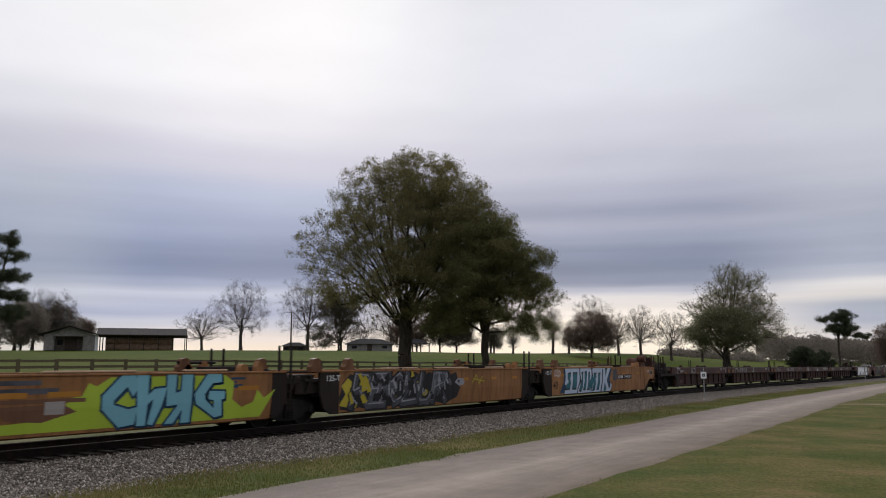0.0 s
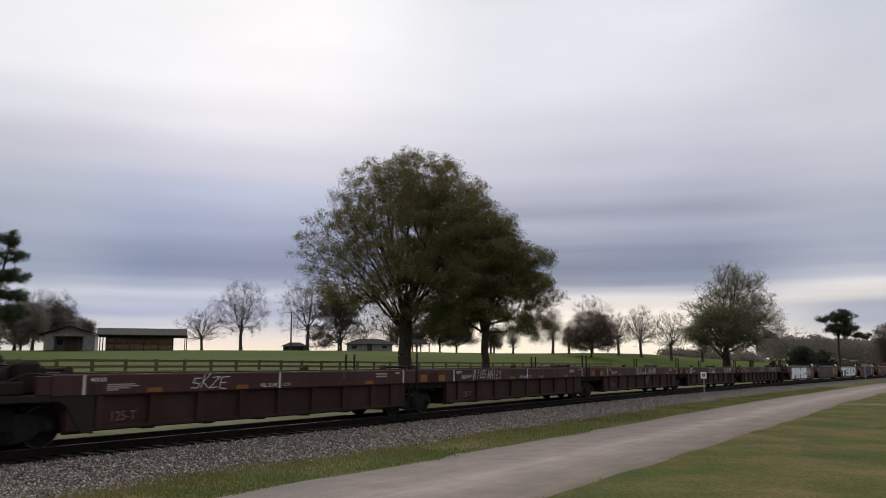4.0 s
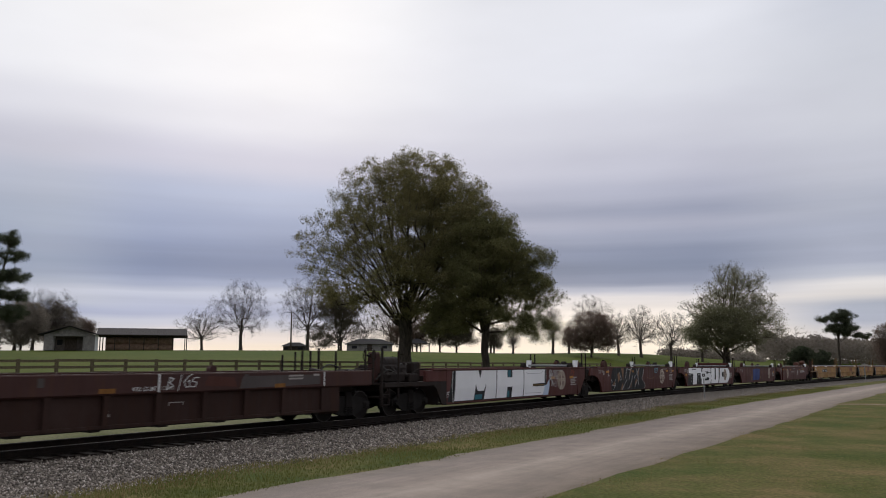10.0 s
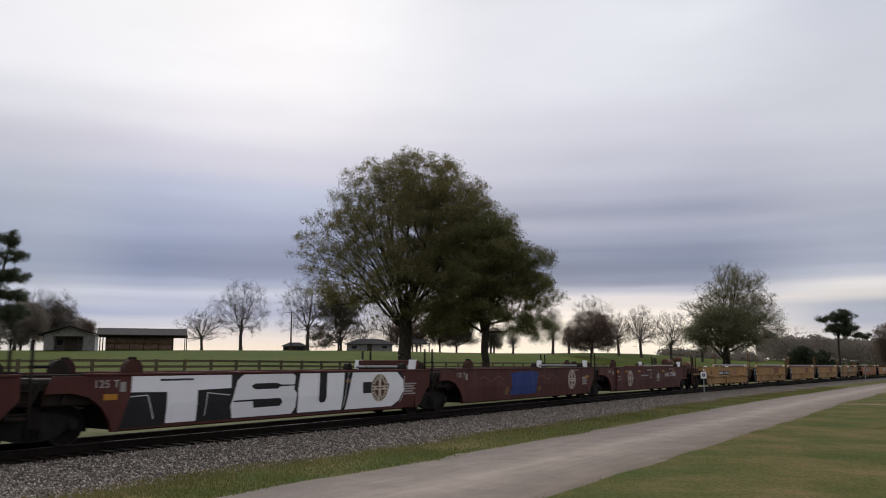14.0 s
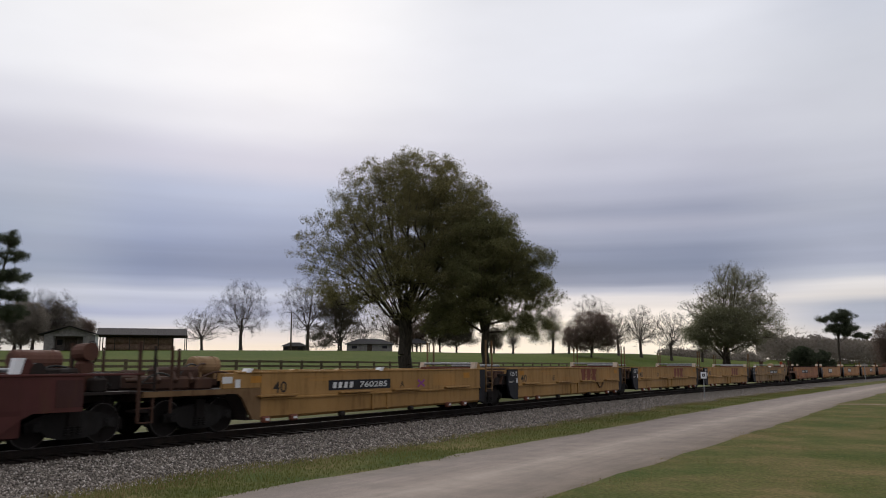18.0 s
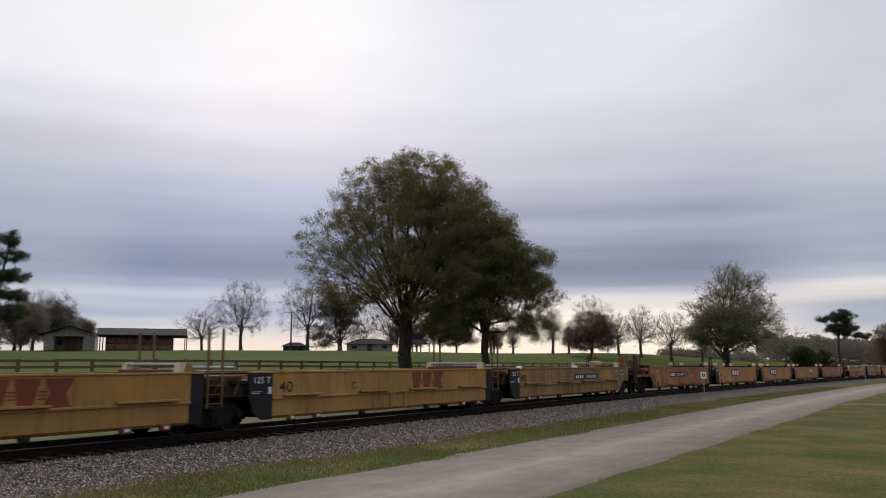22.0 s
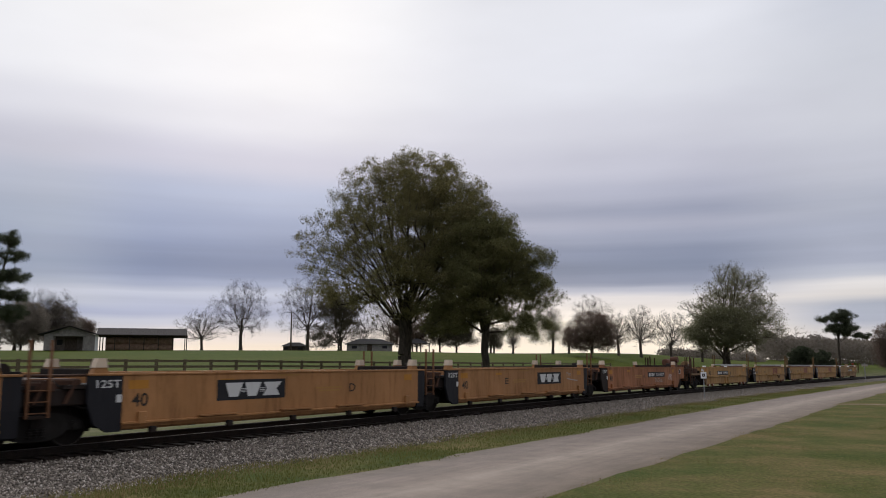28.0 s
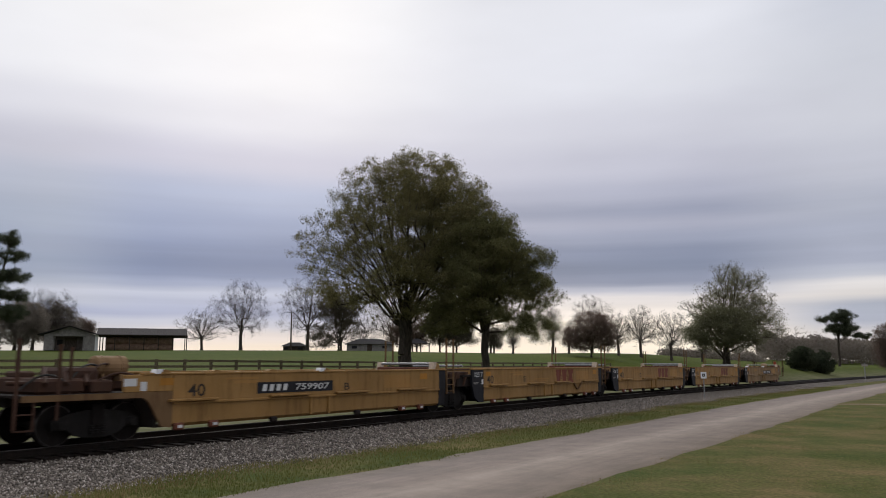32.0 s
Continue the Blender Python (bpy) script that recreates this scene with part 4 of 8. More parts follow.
    for k in range(7):
        x = 2.1 + 11.0 * k / 6
        box(bm, x - 0.14, x + 0.14, -1.36, 1.36, 0.12, 0.20)
    for y in (-0.9, 0.9):
        box(bm, 2.0, 13.2, y - 0.1, y + 0.1, 0.12, 0.16)
    part("well_floor", bm, M_GRIME, u)
    for x in (1.95, 13.25 + extra):
        part("bulkhead", prismm(((-1.38, 0.13), (1.38, 0.13), (1.38, 1.18), (-1.38, 1.18)), x - 0.04, x + 0.04, "x"), M_GRIME, u)
    # platforms over the trucks
    mat_deck = M_GRIME if kind == "ribbed" or body is M_MAROON else (M_YELLOW_DIRTY if kind == "ledge" else M_ORANGE_DIRTY)
    mat_rig = M_GRIME if kind == "ribbed" or body is M_MAROON else M_RUSTY
    low_truck = 0.55 if lip else 0.60
    if left == "joint":
        bm = boxm(0.05, 1.95, -1.30, 1.30, 0.74, 1.12, 0.03)
        box(bm, 0.4, 1.9, -1.40, 1.40, 1.12, 1.20)
        box(bm, -0.5, 0.6, -0.9, 0.9, 0.62, 1.0, 0.04)
        part("end_platform", bm, M_GRIME, u)
        if kind != "ribbed":
            mat_joint = M_RUSTY if kind == "ledge" or lip else M_GRIME
            bm = boxm(-0.62, 0.93, -1.22, 1.22, 0.98, TOP - 0.10, 0.04)
            box(bm, -0.45, 0.25, -1.34, 1.34, 1.06, TOP - 0.16, 0.03)
            part("joint_casting", bm, mat_joint, u, "grimy deep casting over the shared truck")
            # black filler block, stands in for gear lost in shadow under the joint
            part("centre_sill", boxm(-0.95, 0.9, -0.95, 0.95, 0.50, 0.98, 0.04), M_DARK, u)
            for a in (-0.30, 0.42):
                part("gusset", prismm(((a, 0.80), (a + 0.07, 0.80), (a + 0.34, TOP - 0.12), (a + 0.24, TOP - 0.12)), -1.40, -1.33), mat_joint, u)
            part("joint_pin", tube(bmesh.new(), (0.0, 0.0, TOP - 0.12), (0.0, 0.0, TOP + 0.06), 0.22, 14, 0.18), M_DARK, u)
            part("joint_rod", tube(bmesh.new(), (-0.7, -1.30, TOP - 0.02), (1.0, -1.30, TOP - 0.02), 0.03, 8), mat_joint, u)
        bm = bmesh.new()
        p = Vector((0.2, -1.2, 1.30))
        for i in range(9):
            k = (i + 1) / 9
            q = Vector((0.2 + 0.9 * k, -1.22, 1.30 - 0.62 * smooth(0, 1, k) - 0.1 * math.sin(k * 3.14)))
            tube(bm, p, q, 0.025, 6)
            p = q
        part("air_hose", bm, M_HOSE, u)
    else:
        tx = 0.0 if lip else 0.45
        bm = boxm(-1.25, 1.95, -0.55, 0.55, 0.72, 0.98, 0.03)
        box(bm, -1.45, 1.6, -1.46, 1.46, 0.94, 1.00)
        part("end_platform", bm, M_GRIME, u)
        for sg in (-1, 1):
            pts = [(-1.45, 0.86), (1.05 + tx, 0.86), (1.22 + tx, 0.74), (1.60 + tx, 0.15), (1.9 + tx, 0.11), (1.9 + tx, 0.995), (-1.45, 0.995)]
            part("end_sill", prismm(pts, sg * 1.50, sg * 1.42), mat_deck, u)
            bm = boxm(1.0, 1.895 + tx, min(sg * 1.497, sg * 1.36), max(sg * 1.497, sg * 1.36), 1.0, TOP - 0.03, 0.01)
            part("corner_panel", bm, body, u)
        dark_rig = mat_rig is M_GRIME
        cylinder_tank(u, *((-0.30, 0.75) if dark_rig else (0.95, 1.75)), -0.25, TOP + 0.18, 0.29 if dark_rig else 0.25, mat_rig if dark_rig else M_TANKTAN if kind == "ledge" else M_TANKRUST)
        if dark_rig:
            part("brake_stand", boxm(-1.15, -0.80, -0.8, -0.45, 1.0, 2.05, 0.05), M_REDGRIME, u, "grimy brown hand brake stand")
            part("brake_gear", boxm(-0.75, 0.9, -0.7, 0.3, 1.0, 1.62, 0.06), M_GRIME, u, "grimy heap of brake gear on the end deck")
            hand_wheel(u, -1.22, -0.62, TOP + 0.50, 0.28, M_DARK)
            part("valve_box", boxm(0.85, 1.35, -1.0, -0.3, 1.0, 1.72, 0.06), M_GRIME, u)
        part("valve_block", boxm(-0.5, 0.35, -1.0, -0.4, 1.0, 1.24, 0.04), mat_rig, u, "grimy brake valve block")
        part("valve_body", valve_body(), mat_rig, u)
        part("relay_box", boxm(0.30, 0.85, -1.25, -0.75, 1.0, 1.30, 0.04), mat_rig, u)
        heap = boxm(-0.95, 0.2, -1.15, -0.2, 1.0, 1.34, 0.06)
        box(heap, -0.1, 0.7, -0.9, 0.3, 1.0, 1.58, 0.07)
        for k in range(3):
            tube(heap, (-0.8 + 0.5 * k, -1.2, 1.22), (-0.5 + 0.5 * k, -0.6, 1.56), 0.06, 8)
        part("brake_rigging", heap, mat_rig, u, "rusty brake rigging on the end deck")
        part("filter_pot", tube(bmesh.new(), (0.55, -0.1, 1.0), (0.55, -0.1, 1.42), 0.13, 12, 0.10), mat_rig, u)
        part("brake_rod", tube(bmesh.new(), (-1.35, -0.6, 1.25), (0.6, -0.9, 1.20), 0.055, 8), mat_rig, u)
        for k, (p, q, up) in enumerate((((-0.3, -1.1, 1.05), (0.9, -0.5, 1.62), 0.25), ((0.1, -1.15, 1.05), (1.2, -0.5, 1.66), 0.22), ((-1.2, -0.9, 1.1), (-0.2, -1.15, 1.2), 0.28), ((0.4, -1.2, 1.25), (1.6, -1.3, 1.30), 0.18))):
            part("brake_pipe", arc_pipe(p, q, up, 0.024), mat_rig if k % 2 else M_HOSE, u)
        for y in (-1.44, 1.44):
            part("grab_iron", grab_iron(-1.55, -1.15, y, 0.25), mat_rig, u)
            part("hand_rail", tube(bmesh.new(), (-1.55, y, 0.30), (-1.55, y, 2.20), 0.045, 8), mat_rig, u)
            part("hand_rail", tube(bmesh.new(), (-0.62, y, 0.45), (-0.62, y, 2.10), 0.04, 8), mat_rig, u)
        part("hand_rail", tube(bmesh.new(), (-0.15, -1.1, 1.0), (-0.15, -1.1, 2.05), 0.04, 8), mat_rig, u)
        part("hinge_casting", boxm(1.5, 1.95, -0.2, 0.3, 1.0, 1.62, 0.06), mat_rig, u)
        coupler(u, -1.25, -1)
    if right == "joint":
        bm = boxm(13.2 + extra, 14.95 + extra, -1.25, 1.25, 0.74, 1.10, 0.03)
        box(bm, 13.2 + extra, 14.5 + extra, -1.40, 1.40, 1.12, 1.20)
        part("end_platform", bm, M_GRIME, u)
        rise = 2.05 if kind == "ribbed" else 2.60 if kind == "ledge" else 2.18
        ladder(u, 14.30 + extra, 14.78 + extra, -1.46, 0.52, rise, (0.62, 0.86, 1.10, 1.34), mat_deck if kind == "ledge" or body is M_ORANGE else M_GRIME)
        ladder(u, 14.30 + extra, 14.78 + extra, 1.46, 0.52, rise - 0.06, (0.62, 0.86, 1.10, 1.34), mat_deck if kind == "ledge" or body is M_ORANGE else M_GRIME)
        bm = boxm(14.30 + extra, 14.80 + extra, -1.45, -1.15, 0.50, 0.56)
        part("step", bm, M_GRIME, u)
    else:
        n_tall = len(u.children)
        bm = boxm(13.2, 16.55, -0.55, 0.55, 0.72, 0.98, 0.03)
        box(bm, 13.2, 16.65, -1.40, 1.40, 0.96, 1.02)
        part("end_platform", bm, M_GRIME, u)
        tank_x, brake_x = tall_end(kind, body)[5:]
        if tank_x:
            tank_x, brake_x = tank_x - extra, brake_x - extra
            low = kind == "ledge"
            cylinder_tank(u, tank_x, tank_x + 1.05, -0.35, TOP + (0.16 if low else 0.30), 0.20 if low else 0.25, M_PADTAN if low else M_TANKRUST)
            stand = boxm(brake_x - 0.16, brake_x + 0.14, -0.95, -0.55, 1.0, 1.50 if low else 1.72, 0.05)
            tube(stand, (brake_x - 0.02, -1.02, 1.46 if low else 1.95), (brake_x - 0.02, -0.55, 1.46 if low else 1.93), 0.21, 14)
            box(stand, brake_x - 0.10, brake_x + 0.10, -0.85, -0.6, 1.4, 2.0, 0.03)
            part("brake_stand", stand, M_REDMARK if low else M_TANKRUST, u, "red rounded hand brake housing" if low else "rust-brown hand brake stand with a round gear case")
            hand_wheel(u, brake_x + 0.18, -0.72, TOP + 0.50, 0.26, M_GRIME)
            gear = boxm(brake_x - 1.5, brake_x - 0.25, -1.05, -0.35, 1.0, 1.36, 0.05)
            box(gear, brake_x - 1.2, brake_x - 0.8, -1.2, -0.5, 1.0, 1.58, 0.05)
            tube(gear, (brake_x - 0.75, -0.9, 1.45), (brake_x - 0.3, -0.9, 1.45), 0.12, 10)
            part("brake_gear", gear, mat_rig, u, "grimy heap of brake gear on the end deck")
        part("brake_cylinder", tube(bmesh.new(), (15.75, -0.68, 1.2), (15.75, 0.6, 1.4), 0.13, 12), mat_rig, u)
        part("valve_block", boxm(15.1, 15.5, -1.2, -0.6, 1.0, 1.34, 0.05), mat_rig, u)
        part("valve_body", boxm(15.95, 16.35, -0.5, 0.4, 1.0, 1.46, 0.06), mat_rig, u)
        for p, q, up in (((15.2, -1.2, 1.05), (16.4, -1.0, 1.15), 0.35), ((14.2, -0.9, 1.1), (15.6, -0.8, 1.5), 0.3), ((15.9, -1.1, 1.0), (16.5, -0.3, 1.3), 0.3)):
            part("brake_pipe", arc_pipe(p, q, up, 0.024), M_HOSE, u)
        for x, z in ((14.7, 1.95), (15.3, 2.05)):
            part("hand_rail", tube(bmesh.new(), (x, 0.9, 1.0), (x, 0.9, z), 0.035, 8), mat_rig, u)
        step = boxm(16.2, 16.6, -1.42, -0.9, 0.50, 0.56)
        for x in (16.22, 16.58):
            box(step, x - 0.02, x + 0.02, -1.42, -1.38, 0.5, 1.0)
        part("sill_step", step, mat_deck, u)
        for y in (-1.42, 1.42):
            ladder(u, 16.18, 16.60, y, 0.96, 2.1, (1.2, 1.5), mat_rig, "grab_iron")
        coupler(u, 16.35, 1)
        for ob in list(u.children)[n_tall:]:
            ob.location.x += extra
    # container guides on the far wall, joined by a pipe
    if kind == "ledge":
        for y, x in ((-1.40, 13.45 + extra), (1.40, 13.9 + extra)):
            guide(u, x, y, M_GUIDE_CREAM, body, 0.27)
        part("cross_pipe", tube(bmesh.new(), (13.5 + extra, -1.28, TOP + 0.21), (13.85 + extra, 1.28, TOP + 0.21), 0.045, 8), M_GALV, u, "pale galvanised pipe across the car")
        part("cross_beam", boxm(13.55 + extra, 13.75 + extra, -1.3, 1.3, TOP - 0.12, TOP + 0.08, 0.02), M_REDBROWN, u)
        if left == "joint":
            part("cross_pipe", tube(bmesh.new(), (0.65, -1.2, TOP + 0.12), (0.65, 1.2, TOP + 0.12), 0.05, 8), M_GALV, u, "pale galvanised pipe across the car")
        if left == "low" or right == "tall":
            for x in (3.7, 5.7):
                guide(u, x, -1.43, None, body, 0.07, "stacking_cone")
            for x in (1.9, 7.8):
                guide(u, x, -1.43, M_WHITE, body, 0.10, "stacking_cone")
    elif body is M_MAROON:
        e = 13.6 + extra if right == "joint" else 13.9
        for y, x in ((-1.40, e), (1.42, e + 0.4)):
            guide(u, x, y, M_WHITE, body, 0.36)
            hump(u, x + 0.42, y, 0.17, M_GRIME)
            hump(u, x - 0.62, y, 0.15, M_GRIME)
        part("cross_pipe", tube(bmesh.new(), (e + 0.05, -1.3, TOP + 0.10), (e + 0.15, 1.3, TOP + 0.10), 0.05, 8), M_GALV, u)
        if left == "joint":
            for y in (-1.40, 1.40):
                hump(u, 2.15, y, 0.24, M_REDGRIME)
                part("hump_cap", boxm(2.05, 2.25, y - 0.06, y + 0.06, TOP + 0.335, TOP + 0.40, 0.02), M_GRIME, u)
            hump(u, 1.55, 0.7, 0.22, M_GRIME)
            part("guide_pipe", tube(bmesh.new(), (0.85, 0.75, TOP + 0.16), (1.6, 0.75, TOP + 0.16), 0.04, 8), M_DARK, u)
    elif kind == "smooth" and lip:
        for x, y in ((1.2, -1.40), (13.5, -1.40), (1.7, 1.40), (13.95, 1.40)):
            if x < 2 and left == "low":
                continue
            g = part("container_guide", prismm(((x - 0.20, TOP - 0.02), (x + 0.24, TOP - 0.02), (x + 0.17, TOP + 0.14), (x + 0.13, TOP + 0.33), (x - 0.05, TOP + 0.33), (x - 0.12, TOP + 0.14)), y - 0.09, y + 0.09), body, u)
            part("guide_cap", prismm(((x - 0.15, TOP + 0.15), (x + 0.17, TOP + 0.15), (x + 0.13, TOP + 0.362), (x - 0.07, TOP + 0.362)), y - 0.115, y + 0.10), M_GUIDE_CREAM, g, "scuffed cream painted cap")
        for x in (1.35, 13.7):
            part("cross_beam", boxm(x, x + 0.14, -1.3, 1.3, TOP - 0.06, TOP + 0.12, 0.02), M_GRIME, u)
        hump(u, 14.0, -0.9, 0.16, M_GRIME)
    elif kind == "smooth":
        hi = 0.30
        for y, x in ((-1.40, 13.55), (1.40, 13.95)):
            guide(u, x, y, None, body, hi)
            hump(u, x - 0.6, y, 0.14, body)
        part("cross_beam", boxm(13.6, 13.8, -1.3, 1.3, TOP - 0.06, TOP + 0.14, 0.02), M_GRIME, u)
        for y, x in ((-1.40, 0.75), (-1.40, 2.3), (1.40, 1.2), (1.40, 13.2)):
            if left == "joint" or x > 5:
                part("container_guide", prismm(((x - 0.22, TOP - 0.02), (x + 0.22, TOP - 0.02), (x + 0.25, TOP + 0.13), (x + 0.16, TOP + 0.20), (x + 0.18, TOP + 0.34), (x + 0.04, TOP + 0.40), (x - 0.12, TOP + 0.36), (x - 0.16, TOP + 0.20), (x - 0.24, TOP + 0.12)), y - 0.10, y + 0.10), M_ORANGE_DIRTY, u, "scuffed orange guide casting")
        part("guide_pipe", tube(bmesh.new(), (13.0, 1.40, TOP + 0.26), (14.4, 1.40, TOP + 0.26), 0.045, 8), M_GRIME, u)
        for a, b in ((4.0, 6.1), (7.3, 9.6), (11.0, 12.4)):
            part("top_pad", boxm(a, b, -1.49, -1.34, TOP + 0.018, TOP + 0.09, 0.03), M_PADTAN, u, "pale scuffed pad along the top rail")
    else:
        for x in (1.4, 3.4, 12.2):
            guide(u, x, 1.42, None, body, 0.16)
        part("guide_pipe", tube(bmesh.new(), (1.4, 1.40, TOP + 0.08), (3.4, 1.40, TOP + 0.08), 0.05, 8), M_GRIME, u)
    truck(u, low_truck if left == "low" else 0.0)
    if right == "tall":
        truck(u, tall_end(kind, body)[4])
    return u


M_GRIME_BROWN = paint("grimy_oxide_paint", (0.036, 0.017, 0.013), 0.45, rough=0.8, fade=0.25, rust_col=(0.055, 0.027, 0.018))
M_TANKRUST = paint("rust_brown_tank", (0.105, 0.045, 0.030), 0.5, rough=0.7, fade=0.3)
M_TANKTAN = paint("dusty_tan_tank", (0.25, 0.155, 0.080), 0.5, rough=0.75, fade=0.3)
M_REDGRIME = paint("grimy_maroon_steel", (0.048, 0.018, 0.016), 0.5, rough=0.75, fade=0.2)
M_REDBROWN = paint("rust_red_steel", (0.16, 0.055, 0.032), 0.5, fade=0.2)

M_RUSTY = paint("rusty_brown_steel", (0.066, 0.032, 0.021), 0.6, rough=0.75, fade=0.3)
# ======== writing and spray paint on the sides ========
SIDE = -1.50


def text_mesh(s, bold=0.0):
    cu = bpy.data.curves.new("text", "FONT")
    cu.body, cu.resolution_u = s, 3
    cu.offset = bold
    ob = bpy.data.objects.new("text", cu)
    scene.collection.objects.link(ob)
    dg = bpy.context.evaluated_depsgraph_get()
    me = bpy.data.meshes.new_from_object(ob.evaluated_get(dg))
    scene.collection.objects.unlink(ob)
    bpy.data.objects.remove(ob)
    return me


def lettering(u, name, s, x0, x1, z0, z1, mat, bold=0.0, slant=0.0, lift=0.004, label="", y=SIDE):
    """Words in the built-in font, fitted into x0..x1, z0..z1 on the near side."""
    me = text_mesh(s, bold)
    co = np.empty(len(me.vertices) * 3, np.float32)
    me.vertices.foreach_get("co", co)
    co = co.reshape(-1, 3)
    lo, hi = co.min(0), co.max(0)
    k = (co[:, 1] - lo[1]) / (hi[1] - lo[1])
    out = np.empty_like(co)
    out[:, 0] = x0 + (co[:, 0] - lo[0]) / (hi[0] - lo[0]) * (x1 - x0) + slant * (k - 0.5) * (z1 - z0)
    out[:, 2] = z0 + k * (z1 - z0)
    out[:, 1] = y - lift - inset(out[:, 2], y)
    me.vertices.foreach_set("co", out.ravel())
    me.update()
    me.materials.clear()
    return part_mesh(name, me, mat, u, label)


def inset(z, y):
    """How far the drawn-in lower wall lies behind the upright part."""
    if y != SIDE:
        return np.zeros_like(z)
    return -np.clip((0.70 - z) / 0.56, 0, 1) * 0.05 * SLOPE[0]


def flat(u, name, polys, mat, lift, label=""):
    """Painted shapes: outlines in x, z laid on the near side, cut so that they follow the bend in the wall."""
    bm = bmesh.new()
    for pts in polys:
        vs = [bm.verts.new((x, 0, max(z, 0.13) if lift > 0 else z)) for x, z in pts]
        try:
            bm.faces.new(vs)
        except ValueError:
            pass
    bm.normal_update()
    bmesh.ops.triangulate(bm, faces=bm.faces[:])
    for z in (0.70, 0.45):
        bmesh.ops.bisect_plane(bm, geom=bm.verts[:] + bm.edges[:] + bm.faces[:], plane_co=(0, 0, z), plane_no=(0, 0, 1))
    bm.normal_update()
    for f in bm.faces:
        if f.normal.y > 0:
            f.normal_flip()
    for v in bm.verts:
        v.co.y = SIDE - lift - float(inset(np.float64(v.co.z), SIDE))
    return part(name, bm, mat, u, label)


def rect(x0, x1, z0, z1):
    return ((x0, z0), (x1, z0), (x1, z1), (x0, z1))


def ring(cx, cz, rx, rz, k=0.0, n=28):
    """An ellipse, or with k a ring in two halves."""
    if not k:
        return [[(cx + rx * math.cos(i * 2 * math.pi / n), cz + rz * math.sin(i * 2 * math.pi / n)) for i in range(n)]]
    out = []
    for i in range(n):
        a, b = i * 2 * math.pi / n, (i + 1) * 2 * math.pi / n
        out.append([(cx + rx * math.cos(a), cz + rz * math.sin(a)), (cx + rx * math.cos(b), cz + rz * math.sin(b)), (cx + rx * k * math.cos(b), cz + rz * k * math.sin(b)), (cx + rx * k * math.cos(a), cz + rz * k * math.sin(a))])
    return out


def strokes(lines, w, grow=0.0):
    """Broad brush strokes along lines of x, z points, with square ends."""
    out = []
    h = w / 2 + grow
    for pts in lines:
        for (x0, z0), (x1, z1) in zip(pts, pts[1:]):
            d = math.hypot(x1 - x0, z1 - z0) or 1
            ux, uz = (x1 - x0) / d, (z1 - z0) / d
            e = h * 0.95
            a, b = (x0 - ux * e, z0 - uz * e), (x1 + ux * e, z1 + uz * e)
            out.append([(a[0] - uz * h, a[1] + ux * h), (b[0] - uz * h, b[1] + ux * h), (b[0] + uz * h, b[1] - ux * h), (a[0] + uz * h, a[1] - ux * h)])
    return out


def blobs(lines, r):
    """Round ends and joints for soft letters."""
    return [[(x + r * math.cos(k * 0.5236), z + r * math.sin(k * 0.5236)) for k in range(12)] for ln in lines for x, z in ln]


